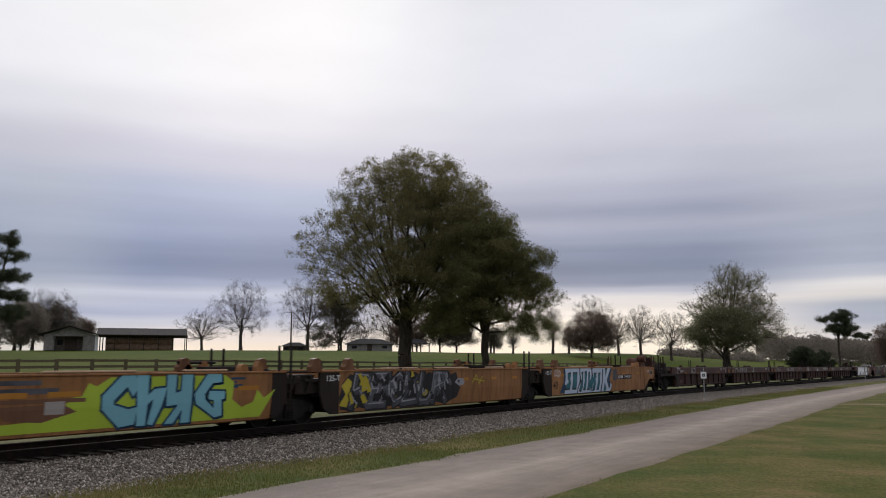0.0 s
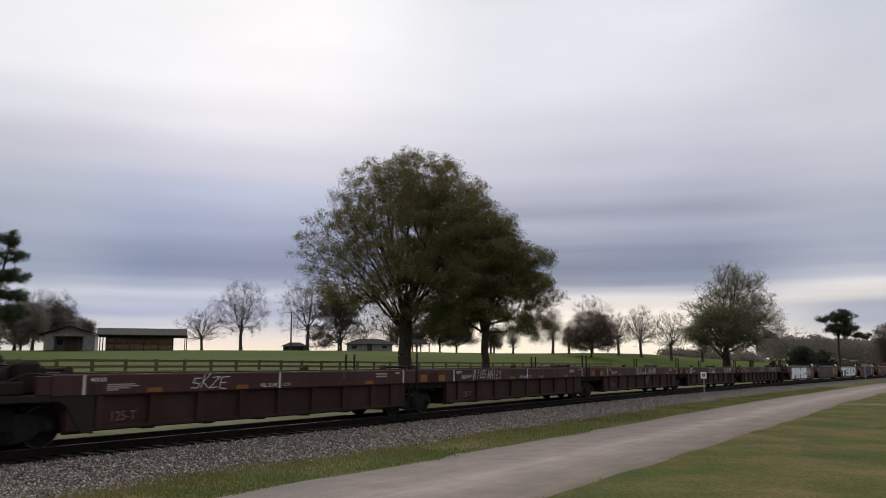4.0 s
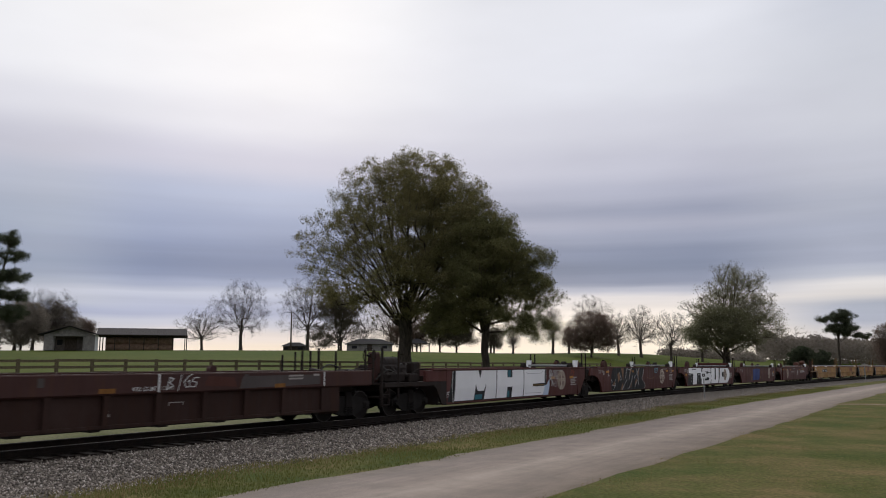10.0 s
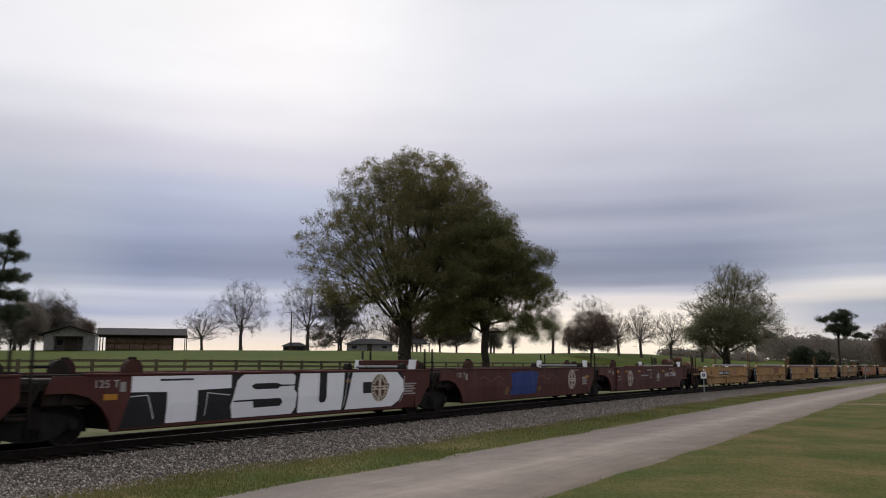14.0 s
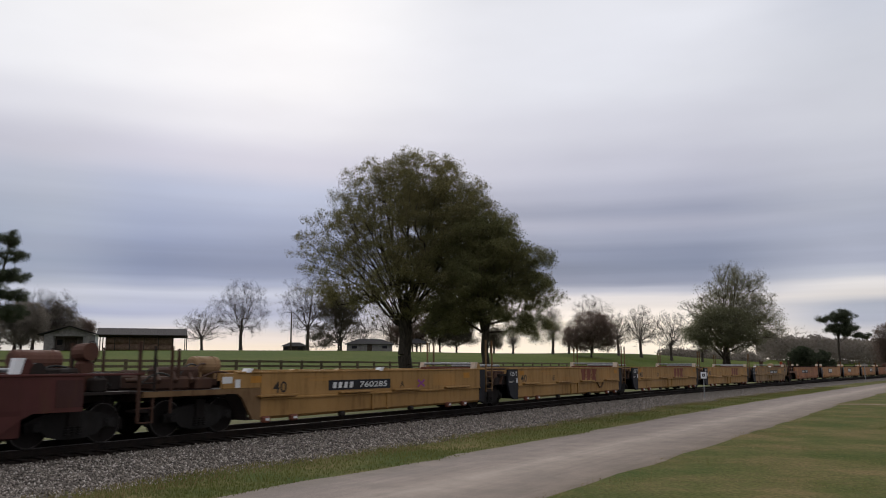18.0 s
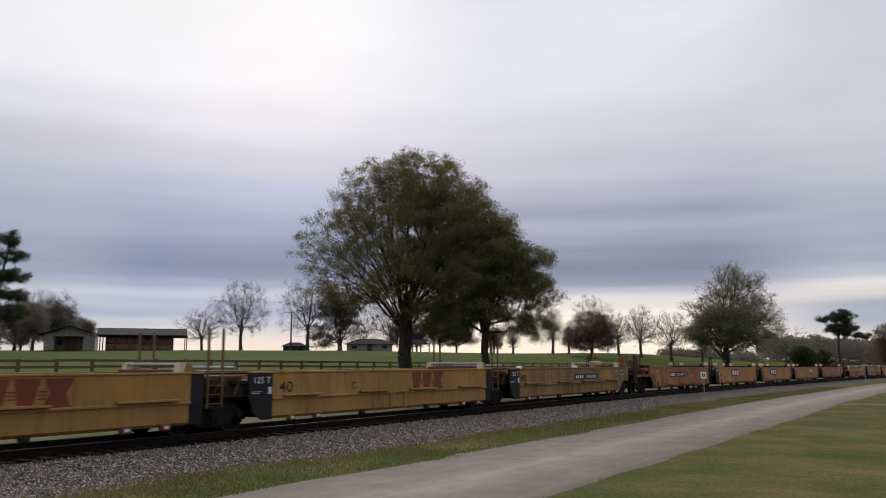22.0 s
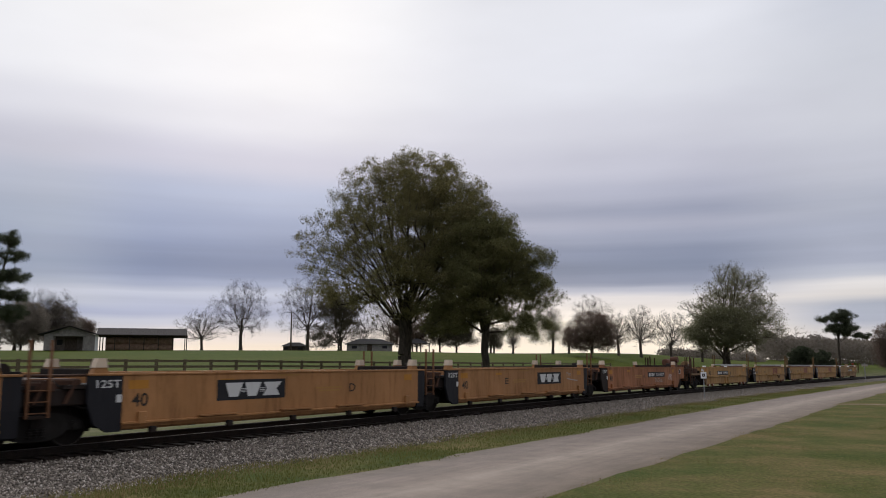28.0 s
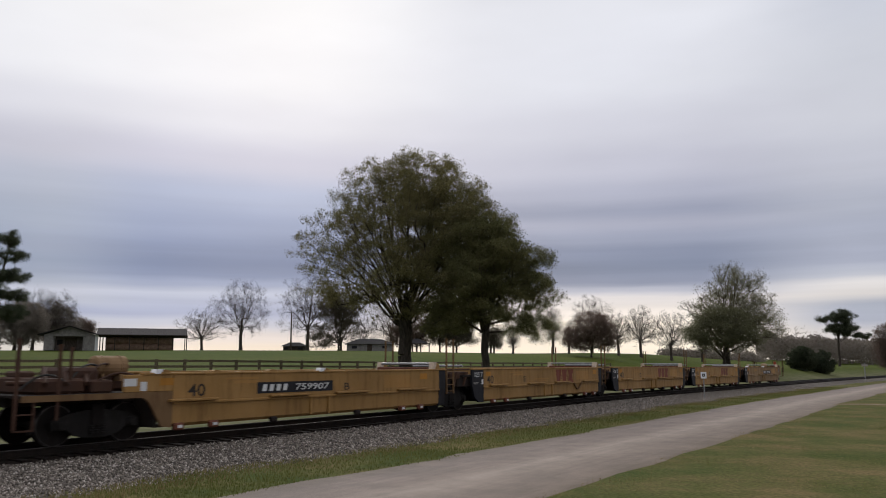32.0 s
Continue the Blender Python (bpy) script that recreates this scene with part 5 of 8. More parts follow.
GLYPH = {
    "C": (((0.95, 0.80), (0.62, 1.0), (0.10, 0.62), (0.10, 0.40), (0.55, 0.0), (0.95, 0.16)),),
    "H": (((0.12, 0.0), (0.12, 1.0)), ((0.88, 0.0), (0.88, 1.0)), ((0.12, 0.5), (0.88, 0.5))),
    "U": (((0.08, 1.0), (0.08, 0.25), (0.30, 0.0), (0.70, 0.0), (0.92, 0.25), (0.92, 1.0)),),
    "G": (((0.95, 0.98), (0.50, 0.86), (0.08, 0.48), (0.50, 0.04), (0.95, 0.12), (0.90, 0.52), (0.52, 0.46)),),
    "R": (((0.1, 0.0), (0.1, 1.0), (0.75, 0.95), (0.85, 0.7), (0.1, 0.45)), ((0.45, 0.45), (0.95, 0.0))),
    "E": (((0.9, 1.0), (0.1, 1.0), (0.1, 0.0), (0.9, 0.0)), ((0.1, 0.5), (0.7, 0.5))),
    "L": (((0.1, 1.0), (0.1, 0.0), (0.9, 0.05)),),
    "A": (((0.0, 0.0), (0.3, 0.9), (0.6, 1.0), (0.95, 0.0)), ((0.2, 0.4), (0.8, 0.4))),
    "S": (((0.95, 0.88), (0.15, 0.90), (0.12, 0.52), (0.88, 0.48), (0.86, 0.10), (0.05, 0.10)),),
    "O": (((0.1, 0.0), (0.1, 1.0), (0.9, 1.0), (0.9, 0.0), (0.1, 0.0)),),
    "W": (((0.05, 1.0), (0.15, 0.0), (0.5, 0.55), (0.85, 0.0), (0.95, 1.0)),),
    "K": (((0.12, 0.0), (0.12, 1.0)), ((0.90, 1.0), (0.2, 0.45), (0.95, 0.0))),
    "T": (((0.0, 0.92), (1.0, 0.92)), ((0.5, 0.92), (0.5, 0.0))),
    "D": (((0.12, 0.0), (0.12, 1.0), (0.65, 0.95), (0.9, 0.5), (0.65, 0.05), (0.12, 0.0)),),
    "M": (((0.05, 0.0), (0.12, 1.0), (0.5, 0.45), (0.88, 1.0), (0.95, 0.0)),),
    "I": (((0.5, 0.0), (0.5, 1.0)),),
    "B": (((0.1, 0.0), (0.1, 1.0), (0.7, 0.9), (0.3, 0.52), (0.85, 0.3), (0.1, 0.0)),),
    "Z": (((0.1, 1.0), (0.9, 1.0), (0.1, 0.0), (0.95, 0.05)),),
    "2": (((0.1, 0.8), (0.5, 1.0), (0.85, 0.75), (0.1, 0.0), (0.95, 0.0)),),
    "0": (((0.5, 1.0), (0.1, 0.5), (0.5, 0.0), (0.9, 0.5), (0.5, 1.0)),),
    "1": (((0.3, 0.8), (0.5, 1.0), (0.5, 0.0)),),
    "4": (((0.7, 0.0), (0.7, 1.0), (0.1, 0.35), (0.95, 0.35)),),
    "8": (((0.5, 0.55), (0.15, 0.8), (0.5, 1.0), (0.85, 0.8), (0.15, 0.2), (0.5, 0.0), (0.85, 0.25), (0.5, 0.55)),),
    "-": (((0.2, 0.5), (0.8, 0.5)),),
    "P": (((0.1, 0.0), (0.1, 1.0), (0.8, 0.85), (0.1, 0.5)),),
    "F": (((0.1, 0.0), (0.1, 1.0), (0.9, 1.0)), ((0.1, 0.55), (0.7, 0.55))),
    " ": (),
    "N": (((0.08, 0.0), (0.08, 1.0), (0.92, 0.0), (0.92, 1.0)),),
}


def piece(u, word, x0, x1, z0, z1, w, fill, edge, name="graffiti", label="", lean=0.12, gap=0.10, dx=0.05, dz=-0.05, edge2=None, lift=0.006, grow=0.035, soft=False, shine=None):
    """A sprayed word in broad block letters with an outline and a drop shade."""
    n = len(word)
    cw = (x1 - x0) / n
    for i, ch in enumerate(word):
        lines = []
        for ln in GLYPH[ch]:
            lines.append([(x0 + cw * (i + gap + (1 - 2 * gap) * (p[0])) + lean * (p[1] - 0.5) * (z1 - z0), z0 + w / 2 + (z1 - z0 - w) * p[1]) for p in ln])
        shade = [[(x + dx, max(z + dz, z0 * 0.4)) for x, z in ln] for ln in lines]
        flat(u, name, strokes(shade, w, 0.05), edge, lift + 0.0004 * i, label)
        flat(u, name + "_outline", strokes(lines, w, grow), edge2 or edge, lift + 0.003 + 0.0004 * i)
        flat(u, name + "_letter", strokes(lines, w) + (blobs(lines, w / 2) if soft else []), fill, lift + 0.006 + 0.0004 * i)
        if soft:
            flat(u, name + "_outline", blobs(lines, w / 2 + grow), edge2 or edge, lift + 0.0032 + 0.0004 * i)
        if shine:
            flat(u, name + "_shine", strokes([[(x - w * 0.22, z + w * 0.20) for x, z in ln] for ln in lines], w * 0.20), shine, lift + 0.009 + 0.0004 * i)


def scrawl(u, name, word, x0, x1, z0, z1, mat, w=0.028, lean=0.25, lift=0.006, label="", seed=1, y=SIDE):
    """A quick hand-sprayed tag in thin lines, each letter a little out of true."""
    rnd = random.Random(seed * 31 + len(word))
    cw = (x1 - x0) / len(word)
    lines = []
    for i, ch in enumerate(word):
        k, up = rnd.uniform(0.85, 1.15), rnd.uniform(-0.08, 0.08)
        for ln in GLYPH[ch]:
            lines.append([(x0 + cw * (i + 0.06 + 0.9 * p[0]) + lean * (p[1] - 0.5) * (z1 - z0) + rnd.uniform(-0.02, 0.02), z0 + (z1 - z0) * (p[1] * k + up) + rnd.uniform(-0.015, 0.015)) for p in ln])
    ob = flat(u, name, strokes(lines, w), mat, lift, label)
    if y != SIDE:
        for v in ob.data.vertices:
            v.co.y = y - lift
    return ob


def flats(u, name, groups, mat, lift, label=""):
    """One painted shape an object, for letters that stand apart."""
    for g in groups:
        flat(u, name, g, mat, lift, label)



def bars(u, name, x, z, rows, mat, label="", lift=0.004):
    """Lines of small writing that cannot be read, as plain bars: rows of (offset, length, height)."""
    polys = []
    zz = z
    for off, ln, h in rows:
        polys.append(rect(x + off, x + off + ln, zz - h, zz))
        zz -= h * 1.7
    return flat(u, name, polys, mat, lift, label)


def number_panel(u, x0, x1, z0, z1, digits):
    """A dark board; the owner's mark stands on it as plain bars, the car's number in digits."""
    flat(u, "number_board", [rect(x0, x1, z0, z1)], M_NAVY, 0.005, "dark panel with a row of white marks")
    w, h = x1 - x0, z1 - z0
    polys = []
    for k in (0.06, 0.145, 0.23, 0.315):
        a = x0 + w * k
        polys.append([(a, z0 + h * 0.2), (a + w * 0.05, z0 + h * 0.2), (a + w * 0.062, z0 + h * 0.8), (a + w * 0.012, z0 + h * 0.8)])
    flats(u, "mark_bar", [[p] for p in polys], M_LETTER, 0.008)
    lettering(u, "car_number", digits, x0 + 0.48 * w, x0 + 0.94 * w, z0 + 0.2 * h, z0 + 0.8 * h, M_LETTER, 0.012, 0.2, 0.009)


def logo_board(u, x0, x1, z0, z1):
    """A dark board with three pale block shapes and thin stripes."""
    flat(u, "logo_board", [rect(x0, x1, z0, z1)], M_NAVY, 0.005, "dark board with pale block shapes")
    flats(u, "logo_shape", logo_shapes(x0 + 0.1 * (x1 - x0), x0 + 0.93 * (x1 - x0), z0 + 0.16 * (z1 - z0), z0 + 0.85 * (z1 - z0)), M_LETTER, 0.008)


def logo_shapes(x0, x1, z0, z1, lean=0.15):
    w, h = x1 - x0, z1 - z0
    out = []

    def q(pts):
        grp.append([(x0 + w * p + lean * h * r * 0.5, z0 + h * r) for p, r in pts])
    grp = []
    q(((0.08, 0.0), (0.23, 0.0), (0.30, 1.0), (0.0, 1.0)))
    out.append(grp)
    grp = []
    q(((0.40, 0.0), (0.55, 0.0), (0.62, 1.0), (0.33, 1.0)))
    out.append(grp)
    grp = []
    q(((0.66, 0.0), (0.98, 0.0), (0.91, 0.5), (0.73, 0.5)))
    q(((0.73, 0.5), (0.91, 0.5), (1.0, 1.0), (0.66, 1.0)))
    out.append(grp)
    for k in (0.30, 0.42, 0.54):
        for a, b in ((0.27, 0.36), (0.60, 0.70)):
            grp = []
            q(((a, k), (b, k), (b, k + 0.05), (a, k + 0.05)))
            out.append(grp)
    return out


def reflectors(u, xs, z=1.05, w=0.42, h=0.11):
    for x in xs:
        flat(u, "reflector", [rect(x, x + w, z, z + h)], M_REFLECT, 0.005)


def emblem(u, cx, cz=0.84, r=0.46):
    """A round railway badge, drawn as plain shapes: a cream disc, a ring of dark ticks, a cross."""
    flat(u, "round_emblem", ring(cx, cz, r, r, 0.0, 36), M_CREAM, 0.012, "round cream badge with a cross")
    quads = []
    for k in range(4):
        a0 = k * math.pi / 2 + 0.26
        a1 = (k + 1) * math.pi / 2 - 0.26
        quads.append([[(cx + r * 0.20 * math.cos((a0 + a1) / 2), cz + r * 0.20 * math.sin((a0 + a1) / 2))] + [(cx + r * 0.60 * math.cos(a0 + (a1 - a0) * j / 6), cz + r * 0.60 * math.sin(a0 + (a1 - a0) * j / 6)) for j in range(7)]])
    flats(u, "emblem_field", quads, M_MAROON, 0.0135)
    ticks = []
    for k in range(22):
        a = k * 2 * math.pi / 22
        if k % 11 == 5:
            continue
        d = 0.075
        ticks.append([(cx + r * q * math.cos(a + e * d), cz + r * q * math.sin(a + e * d)) for q, e in ((0.72, -1), (0.93, -1), (0.93, 1), (0.72, 1))])
    flat(u, "emblem_mark", ticks + ring(cx, cz, r * 0.66, r * 0.66, 0.95), M_MAROON, 0.0135)
    flat(u, "emblem_mark", [rect(cx - 0.20, cx - 0.03, cz - 0.025, cz + 0.025), rect(cx + 0.03, cx + 0.18, cz - 0.025, cz + 0.025)], M_MAROON, 0.0135)


def weight_mark(u, x, s="125 T", mat=None):
    lettering(u, "capacity_mark", s, x - 0.28, x + 0.34, 1.12, 1.30, mat or M_LETTER, 0.012, y=-1.497)


# place of each unit's left truck centre along the train, at the clip's start
def label_unit(u, text):
    tagged(u, text, "well car", "well cars of the train")


UNITS = []


def add(u, c, text):
    label_unit(u, text)
    UNITS.append((u, c))
    return u


def train():
    # --- five-unit set, old orange, thick with graffiti (three units seen) ---
    u = add(build_unit("smooth", body=M_ORANGE_OLD), 13.35, "old orange well car covered in lime and blue graffiti")
    lime = [(5.2, 0.21), (13.6, 0.21), (14.12, 0.95), (13.7, 0.72), (13.45, 0.95), (13.3, 0.62), (12.9, 0.50), (12.55, 0.72), (12.6, 1.18), (12.3, 1.36), (8.9, 1.36), (8.55, 1.16), (8.35, 1.24), (8.2, 0.95), (7.9, 0.92), (7.75, 0.62), (7.1, 0.45), (6.4, 0.42), (6.2, 0.66), (5.9, 1.05), (5.2, 1.0)]
    flat(u, "lime_background", [lime], M_LIME, 0.005, "lime green sprayed ground")
    flat(u, "primer_patch", [[(6.35, 0.78), (7.75, 0.80), (8.1, 0.62), (7.3, 0.42), (6.5, 0.50)], rect(6.0, 8.3, 0.83, 0.92)], M_PATCH, 0.006, "brown bare patches")
    flat(u, "notice_plate", [rect(7.35, 7.8, 0.58, 0.86)], M_LETTER_DIM, 0.007)
    chug(u)
    reflectors(u, (6.2, 7.4, 12.75), 0.95, 0.75, 0.12)
    bars(u, "stencil_mark", 12.4, 1.30, ((0.1, 0.5, 0.06), (0.0, 0.3, 0.05), (0.15, 0.35, 0.09)), M_CYANDEEP)
    bars(u, "sprayed_scrawl", 6.15, 1.32, ((0.0, 1.1, 0.10), (0.2, 1.3, 0.12)), M_SLATE, "faded purple-grey scrawl")

    u = add(build_unit("smooth", body=M_ORANGE_OLD), 28.45, "faded orange well car with dark grey graffiti")
    weight_mark(u, 1.5, "125-T")
    rnd = random.Random(12)
    blot = [(1.9, 0.22)] + [(1.9 + 0.45 * i, (0.18 if i % 2 else 0.26)) for i in range(1, 15)] + [(8.7, 0.4), (8.9, 0.75)] + [(8.6 - 0.45 * i, 1.33 - (0.10 if i % 2 else 0.0)) for i in range(0, 15)] + [(1.95, 1.05), (1.8, 0.6)]
    flat(u, "olive_background", [blot], M_BLACK, 0.005, "black sprayed ground")
    for i in range(11):
        a, b = rnd.uniform(1.9, 8.6), rnd.choice((0.32, 0.45, 0.62, 0.95, 1.2, 1.28))
        flat(u, "olive_blot", ring(a, b, rnd.uniform(0.10, 0.24), rnd.uniform(0.07, 0.14), 0.0, 10), M_OLIVE, 0.0055, "olive yellow spray blot")
    flat(u, "olive_edge", [[(1.82, 0.35), (2.35, 0.25), (2.2, 0.7), (2.55, 1.0), (2.2, 1.2), (1.9, 0.95), (2.1, 0.7)]], M_OLIVE, 0.0055)
    piece(u, "RECLUR", 2.45, 8.0, 0.19, 1.40, 0.24, M_SLATE, M_BLACK, label="dark grey soft-letter graffiti with pale shine", lean=0.20, gap=-0.03, grow=0.06, soft=True, shine=M_PALEGREY)
    for mat, k, lab in ((M_BLACK, 34, "black shard of spray paint"), (M_PALEGREY, 30, "pale grey shine of spray paint"), (M_SLATE, 22, "slate grey shard of spray paint"), (M_OLIVE, 7, "olive yellow drip of spray paint")):
        shards = []
        for _ in range(k):
            a, b = rnd.uniform(2.3, 3.4 if mat is M_OLIVE else 8.2), rnd.uniform(0.26, 1.12)
            w, h, lean = (rnd.uniform(0.05, 0.10) if mat is M_PALEGREY else rnd.uniform(0.12, 0.26)), rnd.uniform(0.18, 0.42), rnd.uniform(-0.22, 0.22)
            shards.append([(a, b), (a + w, b + 0.04), (a + w * 0.7 + lean, min(b + h, 1.36)), (a + lean, min(b + h * 0.8, 1.34))])
        flat(u, "graffiti_shard", shards, mat, {M_BLACK: 0.0195, M_PALEGREY: 0.0225, M_SLATE: 0.021, M_OLIVE: 0.024}[mat], lab)
    flat(u, "graffiti_face", [[(8.5, 0.95), (8.7, 1.10), (9.1, 1.08), (9.22, 0.95), (9.1, 0.84), (8.8, 0.80)]], M_PALEGREY, 0.007, "pale blot of spray paint")
    flat(u, "graffiti_eye", ring(8.78, 0.98, 0.07, 0.06), M_BLACK, 0.009)
    flat(u, "graffiti_tag", strokes([[(9.8, 0.9), (10.1, 1.2), (10.3, 0.85), (10.6, 1.15)], [(9.9, 1.05), (10.7, 0.95)]], 0.05), M_OLIVE, 0.007)
    reflectors(u, (9.1, 11.3, 13.1), 1.0)

    u = add(build_unit("smooth", right="tall", body=M_ORANGE_OLD), 43.65, "faded orange end well car with silver-blue graffiti")
    weight_mark(u, 1.45, "125-T")
    scrawl(u, "spray_tag", "D2D", 2.05, 2.75, 1.05, 1.32, M_LETTER, 0.035, 0.3)
    lettering(u, "length_mark", "40", 1.95, 2.45, 0.42, 0.80, M_GRIME, 0.02)
    flat(u, "graffiti_ground", [[(2.7, 0.22), (8.9, 0.22), (9.2, 0.45), (9.0, 0.8), (9.35, 1.38), (3.1, 1.38), (3.1, 0.75)]], M_CYANDEEP, 0.005, "dark blue sprayed ground")
    silver_piece(u)
    flat(u, "grey_patch", [rect(9.45, 10.05, 0.72, 1.32)], M_SLATE, 0.006, "grey painted-over patch")
    number_panel(u, 10.15, 12.3, 0.78, 1.03, "744139")
    reflectors(u, (2.75, 10.9, 13.25), 1.02)
    bars(u, "stencil_mark", 15.1, 1.25, ((0.0, 0.25, 0.12),), M_LETTER_DIM)
    flat(u, "data_frame", [rect(15.50, 15.95, 0.98, 1.22)], M_LETTER_DIM, 0.006)
    flats(u, "data_pane", [[rect(15.54, 15.70, 1.0, 1.2)], [rect(15.74, 15.91, 1.0, 1.2)]], M_BLACK, 0.009)

    # --- five-unit set, brown-red with ribs ---
    texts = ("", "E", "D", "C", "B")
    cs = (62.6, 77.9, 93.35, 108.5, 123.7)
    tags = ((("SKZE", 5.0, 6.2),), (("BIGS", 3.45, 4.45), ("RAILS", 4.6, 5.75)), (("R2R", 6.40, 7.40), ("GDI-R8B", 8.60, 9.95)), (("PELAZ", 2.0, 2.5), ("BKS", 6.6, 7.3), ("HLA", 7.45, 8.1), ("BKS GDI R8B", 10.95, 12.95)), (("BIGS", 8.35, 9.3),))
    for i, c in enumerate(cs):
        u = add(build_unit("ribbed", "low" if i == 0 else "joint", "tall" if i == 4 else "joint", body=M_BROWN, extra=(0.2, 0.0, 0.0, 0.0, 0.8)[i]), c, "brown-red ribbed well car with white scrawls" if tags[i] else "brown-red ribbed well car, grimy and empty")
        flats(u, "white_bar", [[rect(x, x + 0.06, 0.98, TOP - 0.02)] for x in (2.02, 8.08, 14.05)], M_LETTER, 0.024)
        lettering(u, "length_mark", "40/20", 2.2, 2.6, 1.27, 1.36, M_LETTER, 0.005, lift=0.024)
        bars(u, "data_mark", 2.62, 1.21, ((0.0, 0.75, 0.025), (0.0, 0.85, 0.025), (0.0, 0.6, 0.025), (0.0, 0.3, 0.025)), M_LETTER_DIM, lift=0.024)
        flat(u, "primer_patch", [rect(2.18, 2.5, 1.0, 1.2)], M_GRIME_BROWN, 0.024, "dark brown patch")
        lettering(u, "load_mark", "WELL LD LMT", 7.36, 8.03, 1.02, 1.12, M_LETTER, 0.006, lift=0.024)
        lettering(u, "load_mark", "122700", 8.2, 8.55, 1.03, 1.12, M_LETTER_DIM, 0.005, lift=0.024)
        bars(u, "notice_mark", 12.55, 1.34, ((0, 0.6, 0.05), (0, 0.6, 0.05)), M_LETTER_DIM, lift=0.024)
        bars(u, "end_mark", 13.6, 1.36, ((0, 0.25, 0.06),), M_LETTER_DIM, lift=0.024)
        flat(u, "grey_plate", [rect(10.85, 11.0, 1.20, 1.38)], M_PATCH_GREY, 0.024)
        flat(u, "grey_plate", [rect(5.05, 5.2, 1.16, 1.36)], M_PATCH_GREY, 0.024)
        flats(u, "reflector", [[rect(x, x + 0.42, 0.99, 1.10)] for x in ((6.5, 9.3, 12.0) if i % 2 else (3.7, 6.5, 12.0))], M_REFLECT_DULL, 0.024)
        lettering(u, "capacity_mark", "125-T", 2.85, 3.5, 0.36, 0.58, M_CHALK_RED, 0.008, lift=0.0, y=-1.415)
        if i:
            flats(u, "reflector", [[rect(-0.18, 0.24, 1.0, 1.26)], [rect(1.0, 1.42, 1.0, 1.24)]], M_REFLECT_DULL, 0.024, "grimy orange reflector")
            flat(u, "grey_plate", [rect(0.28, 0.96, 1.0, 1.30)], M_GRIME_BROWN, 0.024)
        if texts[i]:
            lettering(u, "unit_letter", texts[i], 6.68, 6.88, 0.42, 0.64, M_LETTER_DIM, 0.01, lift=0.0, y=-1.415)
        for s, a, b in tags[i]:
            scrawl(u, "spray_tag", s, a, b, 1.04, 1.37, M_LETTER, 0.022, 0.3, 0.030, "white looping spray scrawl", i + int(a * 3))
        if i == 2:
            scrawl(u, "chalk_tag", "DSUK", 8.2, 9.0, 0.66, 0.88, M_LETTER_DIM, 0.018, y=-1.41)
            scrawl(u, "chalk_year", "2014", 8.3, 9.0, 0.46, 0.64, M_LETTER_DIM, 0.018, y=-1.41)
            flat(u, "rust_patch", [rect(5.25, 5.6, 0.4, 0.72)], M_REDMARK_DIM, -0.092)
        if i == 3:
            scrawl(u, "chalk_tag", "DSUU", 8.2, 9.05, 0.66, 0.86, M_LETTER_DIM, 0.018, y=-1.41)
            flat(u, "rust_patch", [rect(5.35, 5.95, 0.3, 0.85)], M_REDMARK_DIM, -0.092)
        if i == 4:
            flat(u, "chalk_square", [r for r in frame_rects(8.5, 8.95, 0.45, 0.72, 0.02)], M_LETTER_DIM, -0.094)
            lettering(u, "chalk_number", "12", 3.85, 4.2, 0.38, 0.64, M_CHALK_RED, 0.012, lift=0.0, y=-1.415)
            flat(u, "grey_patch", [[(10.7, 1.0), (13.9, 1.05), (13.9, 1.34), (10.8, 1.33)]], M_PATCH_GREY, 0.023, "dull grey painted-over patch")
            flat(u, "rust_patch", [[(9.5, 1.1), (10.6, 1.05), (10.5, 1.3), (9.6, 1.35)]], M_REDMARK_DIM, 0.023)

    # --- five-unit set, maroon ---
    cs = (142.3, 158.2, 173.3, 188.55, 203.9)
    what = ("maroon well car with a huge white block-letter piece", "maroon well car with black and tan graffiti", "maroon well car with white block-letter graffiti", "maroon well car with a royal blue patch", "plain maroon end well car with a cream badge")
    for i, c in enumerate(cs):
        u = add(build_unit("smooth", "low" if i == 0 else "joint", "tall" if i == 4 else "joint", body=M_MAROON, extra=(0.7, 0.0, 0.0, 0.0, 0.7)[i]), c, what[i])
        if i:
            weight_mark(u, 1.45, "125 T", M_LETTER_DIM)
            flat(u, "white_plate", [rect(1.80, 1.95, 1.02, 1.25)], M_LETTER_DIM, 0.006)
        if i in (1, 4):
            reflectors(u, (2.2, 6.1, 12.3, 13.5) if i == 1 else (2.4, 3.7, 5.8, 10.25, 12.3), 1.14)
        if i in (0, 3):
            reflectors(u, (11.3, 13.4), 0.92)
        bars(u, "stencil_mark", (13.5 if i == 0 else 13.0) if i < 4 else 9.1, 0.98, ((0, 0.7, 0.05), (0, 0.55, 0.05), (0, 0.62, 0.05), (0, 0.5, 0.05), (0, 0.66, 0.05)), M_LETTER_DIM)
        bars(u, "top_mark", 11.6, TOP - 0.10, ((0, 1.0, 0.04),), M_LETTER_DIM)
        emblem(u, (12.45, 11.5, 11.6, 11.75, 4.5)[i], 0.86 if i != 4 else 0.80)
